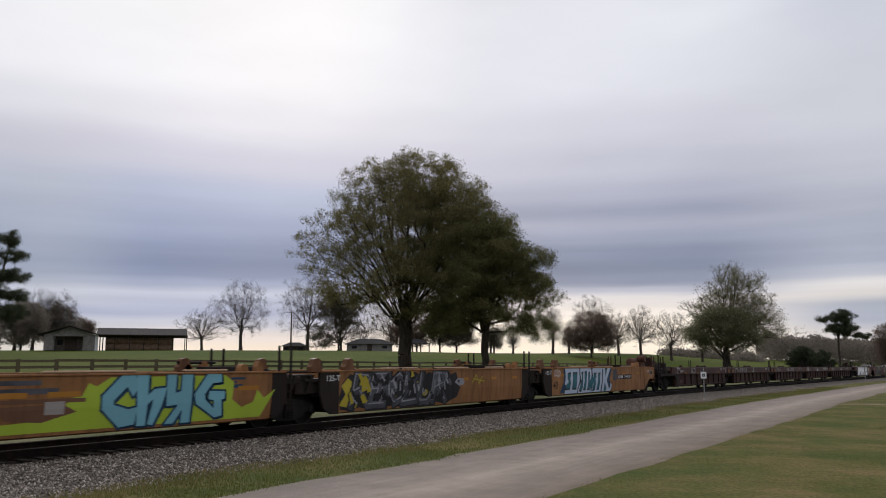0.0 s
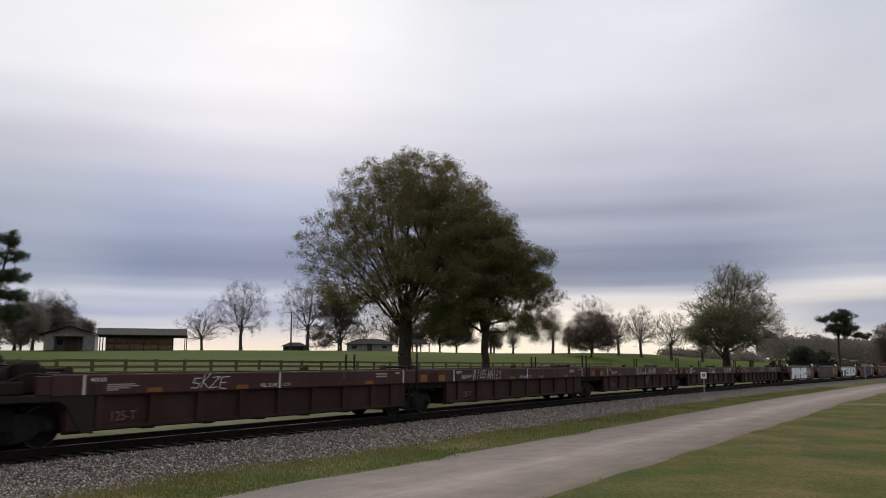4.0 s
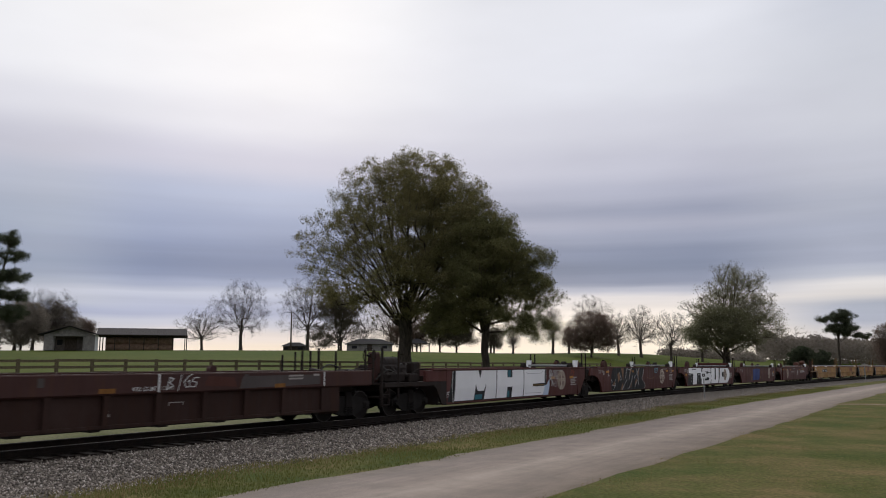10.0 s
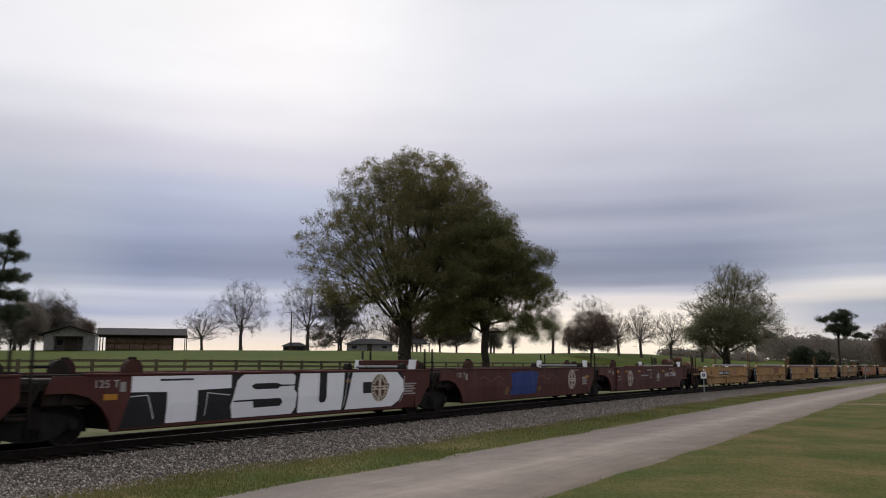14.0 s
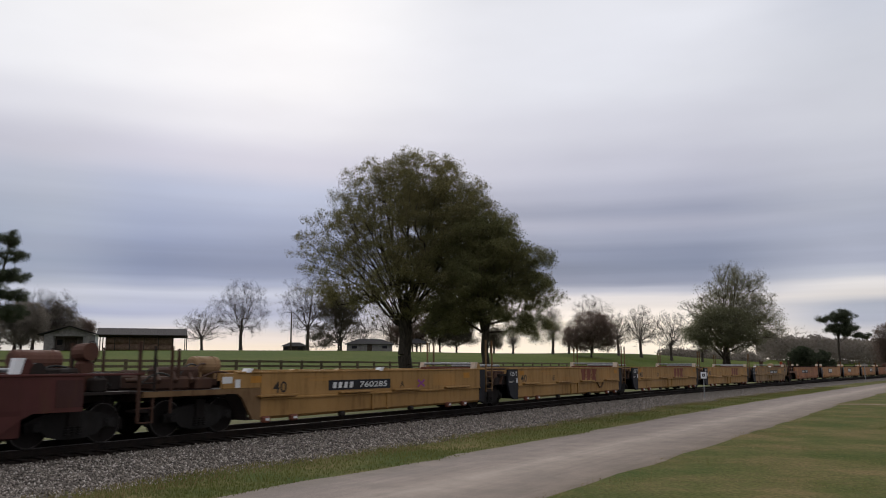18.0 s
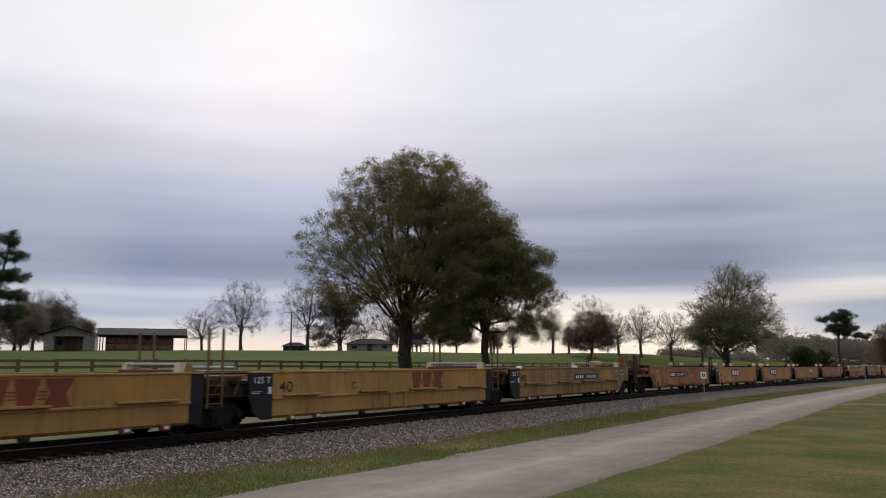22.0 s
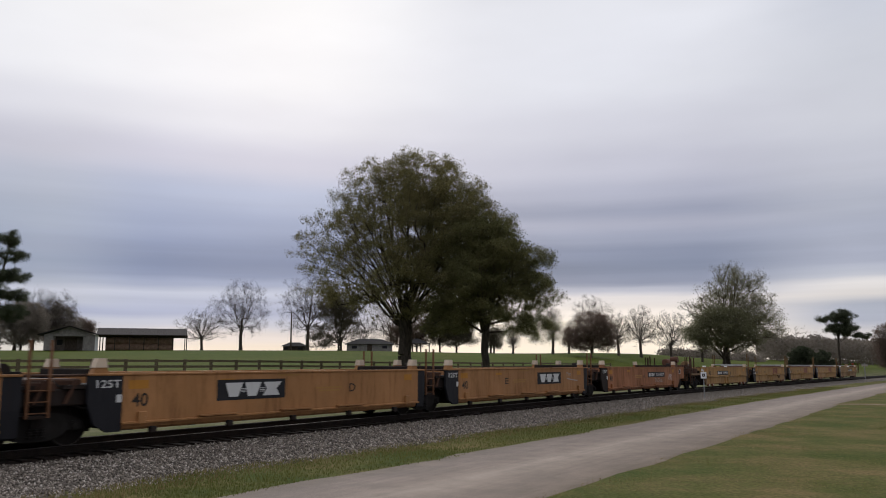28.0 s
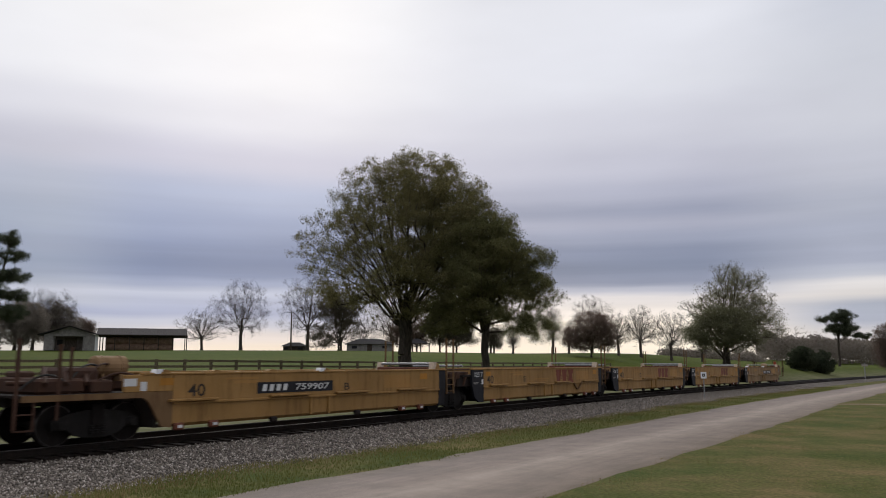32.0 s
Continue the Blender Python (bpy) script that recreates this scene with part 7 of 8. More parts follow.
def orange_set(cs):
    letters = "BCDEA"
    for i, c in enumerate(cs):
        body = M_ORANGE_RED if i in (0, 4) else M_ORANGE
        u = add(build_unit("smooth", "low" if i == 0 else "joint", "tall" if i == 4 else "joint", body=body), c,
                ("peach orange end well car with a dark number panel" if i in (0, 4) else "peach orange well car with a dark logo board"))
        if i:
            weight_mark(u, 1.40, "125T")
            lettering(u, "length_mark", "40", 2.05, 2.5, 0.66, 0.98, M_BLACKLETTER, 0.015)
            flat(u, "white_plate", [rect(1.64, 1.78, 0.78, 0.96)], M_LETTER, 0.004)
        lx = (8.45, 9.55, 9.95, 5.5, 7.4)[i]
        lettering(u, "unit_letter", letters[i], lx, lx + 0.3, 0.78, 1.04, M_BLACKLETTER, 0.01)
        if i == 0:
            number_panel(u, 4.65, 7.85, 0.80, 1.12, "751187")
        elif i == 4:
            number_panel(u, 8.2, 11.4, 0.82, 1.13, "751187")
            lettering(u, "chalk_tag", "TACKilla", 9.5, 10.9, 0.50, 0.74, M_LETTER_DIM, 0.0)
            scrawl(u, "chalk_tag", "KSN", 12.2, 12.8, 0.62, 1.02, M_LETTER, 0.022)
            flat(u, "data_frame", frame_rects(14.35, 14.75, 1.0, 1.26, 0.03), M_LETTER, 0.006)
            flat(u, "data_pane", [rect(14.40, 14.70, 1.03, 1.23)], M_BLACK, 0.006)
        else:
            a = (5.4, 4.6, 8.5)[i - 1]
            logo_board(u, a, a + 2.5, 0.70, 1.24)
        if i == 3:
            lettering(u, "chalk_tag", "For", 11.7, 12.2, 1.05, 1.22, M_LETTER_DIM, 0.0)
            flat(u, "chalk_mark", strokes([[(11.7, 0.92), (12.2, 0.86), (12.9, 0.80)]], 0.05), M_LETTER_DIM, 0.006)
        flats(u, "reflector", [[rect(1.95, 2.5, 1.08, 1.28)], [rect(12.9, 13.35, 1.08, 1.28)]], M_REFLECT, 0.004, "orange-yellow reflector")
        flat(u, "reflector", [rect(4.7, 5.2, 1.18, 1.27)], M_REFLECT, 0.004)
        bars(u, "stencil_mark", (9.0, 7.9, 8.4, 6.2, 6.0)[i], 0.96, ((0, 1.2, 0.05), (0.1, 1.0, 0.05)), M_FADED)
        bars(u, "upper_mark", 6.8, 1.36, ((0, 0.9, 0.04),), M_FADED)


train()
# ======== trees ========
def where(px, dist):
    """Plan place on the sight line that leaves the eye px thousandths to the right of straight ahead, dist metres off."""
    return px / 1000 * dist, dist


def ground_at(x, y):
    """Height of the land under a plan place."""
    best_s, best_o = 0.0, 0.0
    s = x * math.sin(HEAD) + y * math.cos(HEAD) + 16.643 * math.tan(HEAD)
    for _ in range(12):
        tx, ty, a = track(s)
        dx, dy = x - tx, y - ty
        s += dx * math.sin(a) + dy * math.cos(a)
    tx, ty, a = track(s)
    o = -(x - tx) * math.cos(a) + (y - ty) * math.sin(a)
    return land(s, o)


def limb_mesh(name, nodes, parent, radius, thin=4, thick=9):
    """Tapered limbs along the links of the tree."""
    verts, faces = [], []
    for i in range(1, len(nodes)):
        p, q = nodes[parent[i]], nodes[i]
        r0, r1 = min(radius[parent[i]], radius[i] * 1.6), radius[i]
        d = q - p
        ln = np.linalg.norm(d)
        if ln < 1e-6:
            continue
        d = d / ln
        a = np.cross(d, (0.31, 0.95, 0.02))
        a /= np.linalg.norm(a) + 1e-9
        b = np.cross(d, a)
        n = thick if r0 > 0.09 else (5 if r0 > 0.03 else 3)
        k = len(verts)
        for c, r in ((p, r0), (q, r1)):
            for j in range(n):
                w = j * 2 * math.pi / n
                verts.append(tuple(c + r * (math.cos(w) * a + math.sin(w) * b)))
        for j in range(n):
            faces.append((k + j, k + (j + 1) % n, k + n + (j + 1) % n, k + n + j))
    me = pydata(name, verts, faces)
    me.polygons.foreach_set("use_smooth", [True] * len(me.polygons))
    return me


def grow(targets, trunk, rnd, step, tip, wander=0.18, power=2.3, droop=0.0, limbs=()):
    """Branches that reach every target from the nearest wood, the near ones first; limbs thicken with all that they carry."""
    nodes = [np.array(p, float) for p in trunk]
    parent = [0] + list(range(len(trunk) - 1))
    root = nodes[-1]
    for ln in limbs:
        last = len(trunk) - 1 - int(rnd.integers(0, 2))
        for q in ln:
            nodes.append(np.array(q, float))
            parent.append(last)
            last = len(nodes) - 1
    order = sorted(range(len(targets)), key=lambda i: np.linalg.norm(targets[i] - root))
    arr = np.zeros((len(nodes) + len(targets) * 12, 3))
    arr[:len(nodes)] = nodes
    first = max(0, len(trunk) - 3)
    reach = np.zeros(len(arr))
    for i in range(len(trunk), len(nodes)):
        reach[i] = reach[parent[i]] + np.linalg.norm(nodes[i] - nodes[parent[i]])
    for i in order:
        t = targets[i]
        n = len(nodes)
        d = np.linalg.norm(arr[first:n] - t, axis=1)
        # prefer wood below and inside the target
        out = arr[first:n] - root
        out[:, 2] += 0.8
        way = t - arr[first:n]
        turn = 1 - (out * way).sum(1) / (np.linalg.norm(out, axis=1) * np.maximum(d, 1e-6) + 1e-6)
        cost = d * (1 + 0.9 * turn) + 0.35 * np.maximum(0, arr[first:n, 2] - t[2]) + 0.04 * reach[first:n]
        j = first + int(np.argmin(cost))
        p = arr[j].copy()
        base = reach[j]
        gap = np.linalg.norm(t - p)
        m = max(1, min(10, int(gap / step)))
        side = rnd.normal(size=3) * wander * gap
        side[2] = abs(side[2]) * 0.7 - droop * gap
        last = j
        for k in range(1, m + 1):
            f = k / m
            q = p + (t - p) * f + side * math.sin(f * math.pi) * 0.6
            if len(nodes) >= len(arr):
                break
            arr[len(nodes)] = q
            reach[len(nodes)] = base + gap * f
            nodes.append(q)
            parent.append(last)
            last = len(nodes) - 1
    n = len(nodes)
    load = np.zeros(n)
    kids = np.zeros(n)
    for i in range(1, n):
        kids[parent[i]] += 1
    load[kids == 0] = 1
    for i in range(n - 1, 0, -1):
        load[parent[i]] += load[i]
    rad = tip * np.maximum(load, 1) ** (1 / power)
    return nodes, parent, rad


def leaf_mesh(name, centres, per, spread, size, rnd, flat_=0.6, hang=0.0, slim=0.5):
    """Many small leaf blades in loose clumps round the given places."""
    n = len(centres) * per
    c = np.repeat(np.asarray(centres), per, 0)
    off = rnd.normal(size=(n, 3))
    off *= (1.9 * spread * rnd.random((n, 1)) ** 0.7) / np.linalg.norm(off, axis=1, keepdims=True)
    off[:, 2] *= flat_
    off[:, 2] -= hang * rnd.random(n)
    c = c + off
    a = rnd.normal(size=(n, 3))
    a /= np.linalg.norm(a, axis=1, keepdims=True)
    b = np.cross(a, rnd.normal(size=(n, 3)))
    b /= np.linalg.norm(b, axis=1, keepdims=True)
    s = size * (0.5 + rnd.random((n, 1)))
    v = np.stack([c - a * s, c + b * s * slim, c + a * s, c - b * s * slim], 1).reshape(-1, 3)
    return np_mesh(name, v, 4, np.arange(4 * n))


def dome(n, rnd, cx, cy, z0, z1, rx, ry, low=0.15, shell=0.55, notch=0.16, seed=0.0):
    """Places in a crown: a dome with an uneven outline, fuller towards its skin."""
    out = []
    while len(out) < n:
        d = rnd.normal(size=3)
        d /= np.linalg.norm(d)
        if d[2] < 0 and rnd.random() > low * 4:
            continue
        r = rnd.random() ** shell
        lump = 1 + notch * noise.noise(Vector((d[0] * 2.2 + seed, d[1] * 2.2, d[2] * 2.2)))*2
        r *= lump
        zc = z0 + (z1 - z0) * 0.38
        out.append((cx + d[0] * r * rx, cy + d[1] * r * ry, zc + d[2] * r * (z1 - zc if d[2] > 0 else zc - z0)))
    return np.array(out)


def tree(name, label, x, y, height, width, seed, leaf=None, n=260, per=14, clear=0.28, size=0.16, spread=0.5, trunk_r=0.25, tip=0.022, shell=0.55, low=0.2, lean=0.0, power=2.3, bark=None, depth=None, category="tree", group="", notch=0.16, wander=0.18, twigs=0, fan=0):
    rnd = np.random.default_rng(seed)
    z = ground_at(x, y)
    t = new(name)
    t.location = (x, y, z - 0.05)
    tagged(t, label, category, group)
    w = width / 2
    pts = dome(n, rnd, lean, 0.0, height * clear, height, w, (depth or width) / 2, low, shell, notch, seed * 1.7)
    k = max(3, int(height * clear / 0.8))
    stem = [(lean * 0.3 * (i / k) ** 2 + 0.06 * math.sin(i * 1.7 + seed), 0.06 * math.cos(i * 1.3 + seed), height * (clear + 0.10) * i / k) for i in range(k + 1)]
    limbs = []
    for i in range(fan):
        # straight limbs that fan out from the head of the trunk
        a, up = i * 2.4 + rnd.uniform(-0.3, 0.3), 0.12 + 0.83 * ((i + 0.5) / fan) ** 0.8
        q = math.sqrt(max(0.0, 1 - up * up))
        zs = height * (clear + 0.10)
        end = np.array((lean + math.cos(a) * q * w * 0.80, math.sin(a) * q * w * 0.80, zs + (height - zs) * up * 0.82))
        start = np.array(stem[-1])
        limbs.append([start + (end - start) * f + np.array((0, 0, 0.5 * math.sin(f * 3.14) * (1 - up))) + rnd.normal(size=3) * 0.08 for f in (0.12, 0.25, 0.4, 0.55, 0.7, 0.85, 1.0)])
    nodes, parent, rad = grow(pts, stem, rnd, max(0.35, height / 22), tip, wander, power, limbs=limbs)
    base = rad[0]
    if base > 0:
        f = trunk_r / base
        rad = np.where(rad > tip * 2.5, tip * 2.5 + (rad - tip * 2.5) * max(0.2, (trunk_r - tip * 2.5) / max(base - tip * 2.5, 1e-3)), rad)
    rad[0] *= 1.35
    part_mesh("trunk", limb_mesh("trunk", nodes, parent, rad), bark or M_BARK, t, "grey-brown trunk and spreading limbs")
    if twigs:
        part_mesh("twig_crown", leaf_mesh("twig_crown", pts, twigs, height * 0.028, height * 0.034, rnd, 0.9, slim=0.018), bark or M_TWIG, t, "fine bare twigs")
    if leaf:
        part_mesh("crown", leaf_mesh("crown", pts, per, spread, size, rnd), leaf, t)
    return t


def lobed(n, lobes, gap, rnd):
    """Places of leaf clumps, kept apart, near the skin of a crown that is made of several bulges."""
    out = []
    weight = np.array([lb[3] * lb[4] * lb[5] for lb in lobes]) ** 0.75
    weight /= weight.sum()
    for _ in range(n * 60):
        lb = lobes[int(rnd.choice(len(lobes), p=weight))]
        d = rnd.normal(size=3)
        d *= rnd.random() ** 0.42 / np.linalg.norm(d)
        p = np.array(lb[:3]) + d * np.array(lb[3:6])
        if all((q[0] - p[0]) ** 2 + (q[1] - p[1]) ** 2 + (1.5 * (q[2] - p[2])) ** 2 > gap * gap for q in out):
            out.append(p)
            if len(out) >= n:
                break
    return np.array(out)


def clump_tree(name, label, x, y, seed, lobes, clumps, gap, fork, fan, leaf, per, size, trunk_r, sparse=(1.0, -1, 1), twigs=10, puff=0.75, spread=0.23, tip=0.0095, bark=None, group=""):
    """A broad tree: trunk, a fan of limbs from its head, twigs into many leaf clumps with gaps between."""
    rnd = np.random.default_rng(seed)
    t = new(name)
    t.location = (x, y, ground_at(x, y) - 0.05)
    tagged(t, label, "tree", group)
    cs = lobed(clumps, lobes, gap, rnd)
    pts = []
    for c in cs:
        r = puff * rnd.uniform(0.7, 1.3)
        for _ in range(twigs):
            d = rnd.normal(size=3)
            d *= r * rnd.random() ** 0.45 / np.linalg.norm(d)
            pts.append(c + d * np.array((1.15, 1.15, 0.62)) + np.array((0, 0, 0.12)))
    pts = np.array(pts)
    k = 7
    stem = [(0.07 * math.sin(i * 1.7 + seed), 0.06 * math.cos(i * 1.3 + seed), fork * i / k) for i in range(k + 1)]
    top = max(c[2] for c in cs)
    order = sorted(range(len(cs)), key=lambda i: rnd.random())
    limbs = []
    for i in order:
        if len(limbs) >= fan:
            break
        end, start = cs[i], np.array(stem[-1 - len(limbs) % 3])
        if np.linalg.norm(end - start) < 0.45 * top:
            continue
        rise = 0.16 * math.hypot(end[0] - start[0], end[1] - start[1])
        limbs.append([start + (end - start) * f + np.array((0, 0, rise * math.sin(f * 3.14))) + rnd.normal(size=3) * 0.05 for f in (0.1, 0.22, 0.36, 0.5, 0.64, 0.78, 0.9, 1.0)])
    nodes, parent, rad = grow(pts, stem, rnd, max(0.55, top / 26), tip, 0.07, 2.0, limbs=limbs)
    base = rad[0]
    thin = 2.5 * tip
    rad = np.where(rad > thin, thin + (rad - thin) * (trunk_r - thin) / max(base - thin, 1e-3), rad)
    for i in range(k + 1):
        rad[i] = trunk_r * (1 + 0.45 * math.exp(-i * 1.1))
    part_mesh("trunk", limb_mesh("trunk", nodes, parent, rad), bark or M_BARK, t, "grey-brown trunk and spreading limbs")
    # fewer leaves are left on the windward side
    keep = rnd.random(len(pts)) < np.clip(sparse[0] + (1 - sparse[0]) * (pts[:, 0] - sparse[1]) / (sparse[2] - sparse[1]), sparse[0], 1)
    part_mesh("crown", leaf_mesh("crown", pts[keep], per, spread, size, rnd, 0.75), leaf, t)


def big_trees():
    x, y = where(-47.5, 60)
    lobes = ((-0.3, 0, 9.9, 8.1, 6.8, 5.4), (0.5, 0, 12.6, 5.6, 5.4, 5.0), (5.0, -0.5, 12.0, 2.6, 2.8, 2.9), (3.2, 0, 14.2, 2.6, 3.0, 2.4), (-0.2, 0, 15.0, 3.8, 3.6, 2.4), (-5.8, 0, 9.9, 2.8, 3.5, 2.8), (-4.9, 0, 6.9, 2.6, 3.0, 1.1), (-3.7, 0, 13.2, 2.7, 3.0, 2.5), (3.0, 0, 6.6, 3.6, 3.5, 1.4))
    clump_tree("oak_tree", "large spreading oak tree with thinning olive leaves", x, y, 31, lobes, 490, 0.78, 4.9, 34, M_LEAF_OAK, 92, 0.050, 0.50, (0.30, -7.8, 1.6), twigs=9, puff=1.15, spread=0.30)
    x, y = where(53, 57)
    lobes = ((-0.3, 0, 8.0, 3.7, 3.9, 3.7), (0.5, 0, 10.7, 1.9, 2.4, 1.8), (3.3, 0, 7.9, 1.7, 2.6, 2.3), (3.0, -0.6, 4.6, 1.4, 1.8, 1.0), (-2.6, 0, 4.9, 1.7, 2.0, 1.3), (4.0, 0, 6.4, 1.1, 1.4, 0.9))
    clump_tree("oak_tree", "dense dark green tree beside the large oak", x, y, 35, lobes, 230, 0.72, 4.7, 24, M_LEAF_DEEP, 95, 0.052, 0.27, (0.9, -3, 0), puff=0.85, spread=0.28)


def leafy_trees():
    """Trees with their leaves still on, beyond the paddock."""
    x, y = where(356, 128)
    clump_tree("shade_tree", "broad half-bare tree with soft green leaves", x, y, 301, ((2.0, 0, 12.4, 4.4, 4.0, 4.2), (-3.0, 0, 9.6, 3.6, 3.5, 3.8), (5.8, 0, 7.8, 3.3, 3.5, 3.9), (1.0, 0, 9.0, 5.0, 4.5, 5.0)), 200, 1.05, 3.4, 26, M_LEAF_GREEN, 34, 0.075, 0.42, (0.45, -5.0, 5.0), puff=1.35, spread=0.55, tip=0.020)
    x, y = where(352, 122)
    clump_tree("shade_tree", "dense dull green tree under a taller one", x, y, 302, ((-0.2, 0, 5.9, 4.6, 4.0, 3.1), (-2.8, 0, 4.8, 2.8, 3.0, 2.2), (2.6, 0, 4.6, 3.0, 3.0, 2.4)), 100, 1.1, 1.6, 10, M_LEAF_UNDER, 60, 0.085, 0.24, puff=1.3, spread=0.55, tip=0.016)
    crest = (
        ("russet_tree", "dense russet tree on the hill crest", 186, 170, 203, ((0.3, 0, 5.4, 4.7, 4.2, 4.2), (-3.0, 0, 4.2, 2.8, 3.0, 2.6), (3.0, 0, 3.6, 2.4, 2.6, 2.2)), 110, M_LEAF_RUST, 0.85),
        ("round_tree", "dense olive-brown rounded tree on the hill crest", -131, 165, 224, ((-0.2, 0, 8.4, 4.3, 4.0, 3.7), (2.2, 0, 5.6, 2.0, 2.4, 2.2), (-3.6, 0, 3.0, 2.6, 2.5, 2.4)), 90, M_LEAF_FAR, 0.8),
        ("russet_tree", "dense russet tree on the hill crest", -33, 185, 225, ((0.0, 0, 5.4, 5.0, 4.0, 4.0), (-4.0, 0, 4.2, 3.0, 3.0, 2.8)), 100, M_LEAF_RUST, 0.9),
        ("round_tree", "dark brown-green tree on the hill crest", -4, 178, 232, ((0.0, 0, 6.0, 3.6, 3.4, 4.2),), 70, M_LEAF_FAR, 0.9),
        ("round_tree", "dark brown-green tree on the hill crest", 17, 180, 226, ((0.0, 0, 6.0, 4.4, 4.0, 4.4), (2.2, 0, 3.6, 2.2, 2.2, 1.8)), 100, M_LEAF_FAR, 0.9),
        ("round_tree", "dark brown-green tree on the hill crest", 64, 185, 227, ((0.0, 0, 3.9, 2.6, 2.4, 2.5),), 26, M_LEAF_FAR, 0.8),
        ("round_tree", "withered grey-brown tree beside the barn", -492, 176, 228, ((0.0, 0, 6.4, 5.4, 4.0, 4.4), (3.8, 0, 4.6, 3.0, 3.0, 2.8)), 110, M_LEAF_WOOD, 0.3),
        ("round_tree", "withered grey-brown tree beside the barn", -530, 160, 229, ((0.0, 0, 5.4, 4.8, 4.0, 4.4),), 100, M_LEAF_WOOD, 0.5),
        ("russet_tree", "small russet tree behind the barn", -452, 182, 230, ((0.0, 0, 4.6, 3.0, 3.0, 2.8),), 40, M_LEAF_RUST, 0.8),
        ("russet_tree", "red-brown tree at the edge of the wood", 556, 165, 231, ((0.6, 0, 6.2, 2.6, 2.6, 4.8),), 60, M_LEAF_RUST, 1.0))
    for name, label, px, d, sd, lobes, k, leaf, full in crest:
        x, y = where(px, d)
        clump_tree(name, label, x, y, sd, lobes, k, 1.05, 1.7, 14, leaf, 60, 0.085, 0.20, (full, -90, -80), puff=1.25, spread=0.50, tip=0.018, group="leafy trees along the hill crest")
    x, y = where(-566, 118)
    clump_tree("pine_tree", "tall dark pine with ragged layered boughs", x, y, 411, ((0.8, 0, 17.6, 1.8, 2.0, 1.5), (2.4, 0, 14.9, 2.3, 2.4, 0.9), (-2.4, 0, 14.0, 2.2, 2.4, 0.9), (2.3, 0, 12.0, 2.5, 2.6, 0.9), (-2.3, 0, 11.0, 2.6, 2.6, 0.9), (2.3, 0, 9.0, 2.8, 2.8, 0.9), (1.6, 0, 6.2, 3.2, 3.2, 1.2), (-2.4, 0, 7.6, 2.6, 2.6, 1.0)), 120, 0.72, 10.0, 30, M_LEAF_PINE, 60, 0.085, 0.26, puff=0.75, spread=0.36, tip=0.016)
    x, y = where(496.5, 190)
    clump_tree("pine_tree", "slim pine with a flat wind-swept crown", x, y, 413, ((0.9, 0, 11.7, 3.0, 2.6, 1.5), (-3.4, 0, 11.2, 1.5, 1.4, 0.6), (1.4, 0, 8.7, 3.2, 2.6, 1.4), (5.2, 0, 7.2, 2.1, 1.6, 0.6), (-1.8, 0, 9.0, 1.7, 1.5, 0.8)), 95, 0.75, 7.6, 18, M_LEAF_PINE, 42, 0.10, 0.24, puff=0.85, spread=0.40, tip=0.02)


def background_trees():
    bare = [(-515, 172, 12.5, 11.0, 17), (-492, 176, 13.0, 10.0, 18), (-538, 165, 11.0, 9.0, 19), (-303, 172, 9.0, 10.5, 1), (-254, 170, 14.5, 12.5, 2), (-170, 168, 15.0, 13.0, 3), (-66, 190, 11.5, 9.0, 4), (-100, 195, 9.0, 8.0, 14), (138, 185, 10.5, 4.5, 5), (187, 215, 14.5, 13.0, 6), (220, 185, 9.5, 6.5, 7),
            (248, 185, 11.3, 7.5, 8), (286, 185, 11.0, 11.0, 9), (325, 190, 8.0, 5.0, 10), (88, 190, 6.0, 3.5, 11), (158, 195, 7.5, 5.0, 12), (-128, 185, 8.5, 8.0, 15), (60, 200, 6.5, 5.0, 16)]
    for px, d, h, w, sd in bare:
        x, y = where(px, d)
        tree("bare_tree", "bare grey winter tree on the hill crest", x, y, h * 1.07, w * 1.05, 100 + sd, None, n=700, clear=0.20, trunk_r=0.20 + h * 0.010, tip=0.016, power=1.9, shell=0.45, low=0.12, bark=M_TWIG, twigs=12, group="bare trees along the hill crest", wander=0.07, fan=12)
    for px, d, h, w, sd in ((442, 330, 16.0, 22.0, 41), (418, 320, 12.0, 10.0, 42), (468, 330, 12.0, 14.0, 43)):
        x, y = where(px, d)
        tree("bare_tree", "pale half-bare tree with withered leaves", x, y, h, w, 100 + sd, M_LEAF_TAN, n=140, per=6, clear=0.2, size=0.22, spread=0.7, trunk_r=0.3, tip=0.03, group="bare trees along the hill crest")
    for px, d, w, h, sd in ((449, 137, 4.7, 4.2, 1), (474, 140, 4.3, 4.0, 2)):
        evergreen(px, d, w, h, sd)


def evergreen(px, d, w, h, seed):
    rnd = np.random.default_rng(500 + seed)
    x, y = where(px, d)
    t = new("evergreen_shrub")
    t.location = (x, y, ground_at(x, y) - 0.05)
    tagged(t, "large rounded dark evergreen shrub on the grass", "shrub", "pair of evergreen shrubs")
    pts = dome(330, rnd, 0, 0, 0.0, h, w / 2, w / 2, 0.25, 0.35, 0.06, seed)
    pts[:, 2] = np.maximum(pts[:, 2], 0.15)
    stem = [(0, 0, h * 0.12 * i) for i in range(4)]
    nodes, parent, rad = grow(pts[:80], stem, rnd, 0.5, 0.02)
    part_mesh("stem", limb_mesh("stem", nodes, parent, rad), M_BARK, t)
    part_mesh("foliage", leaf_mesh("foliage", pts, 40, 0.25, 0.13, rnd, 0.9), M_LEAF_PINE, t)


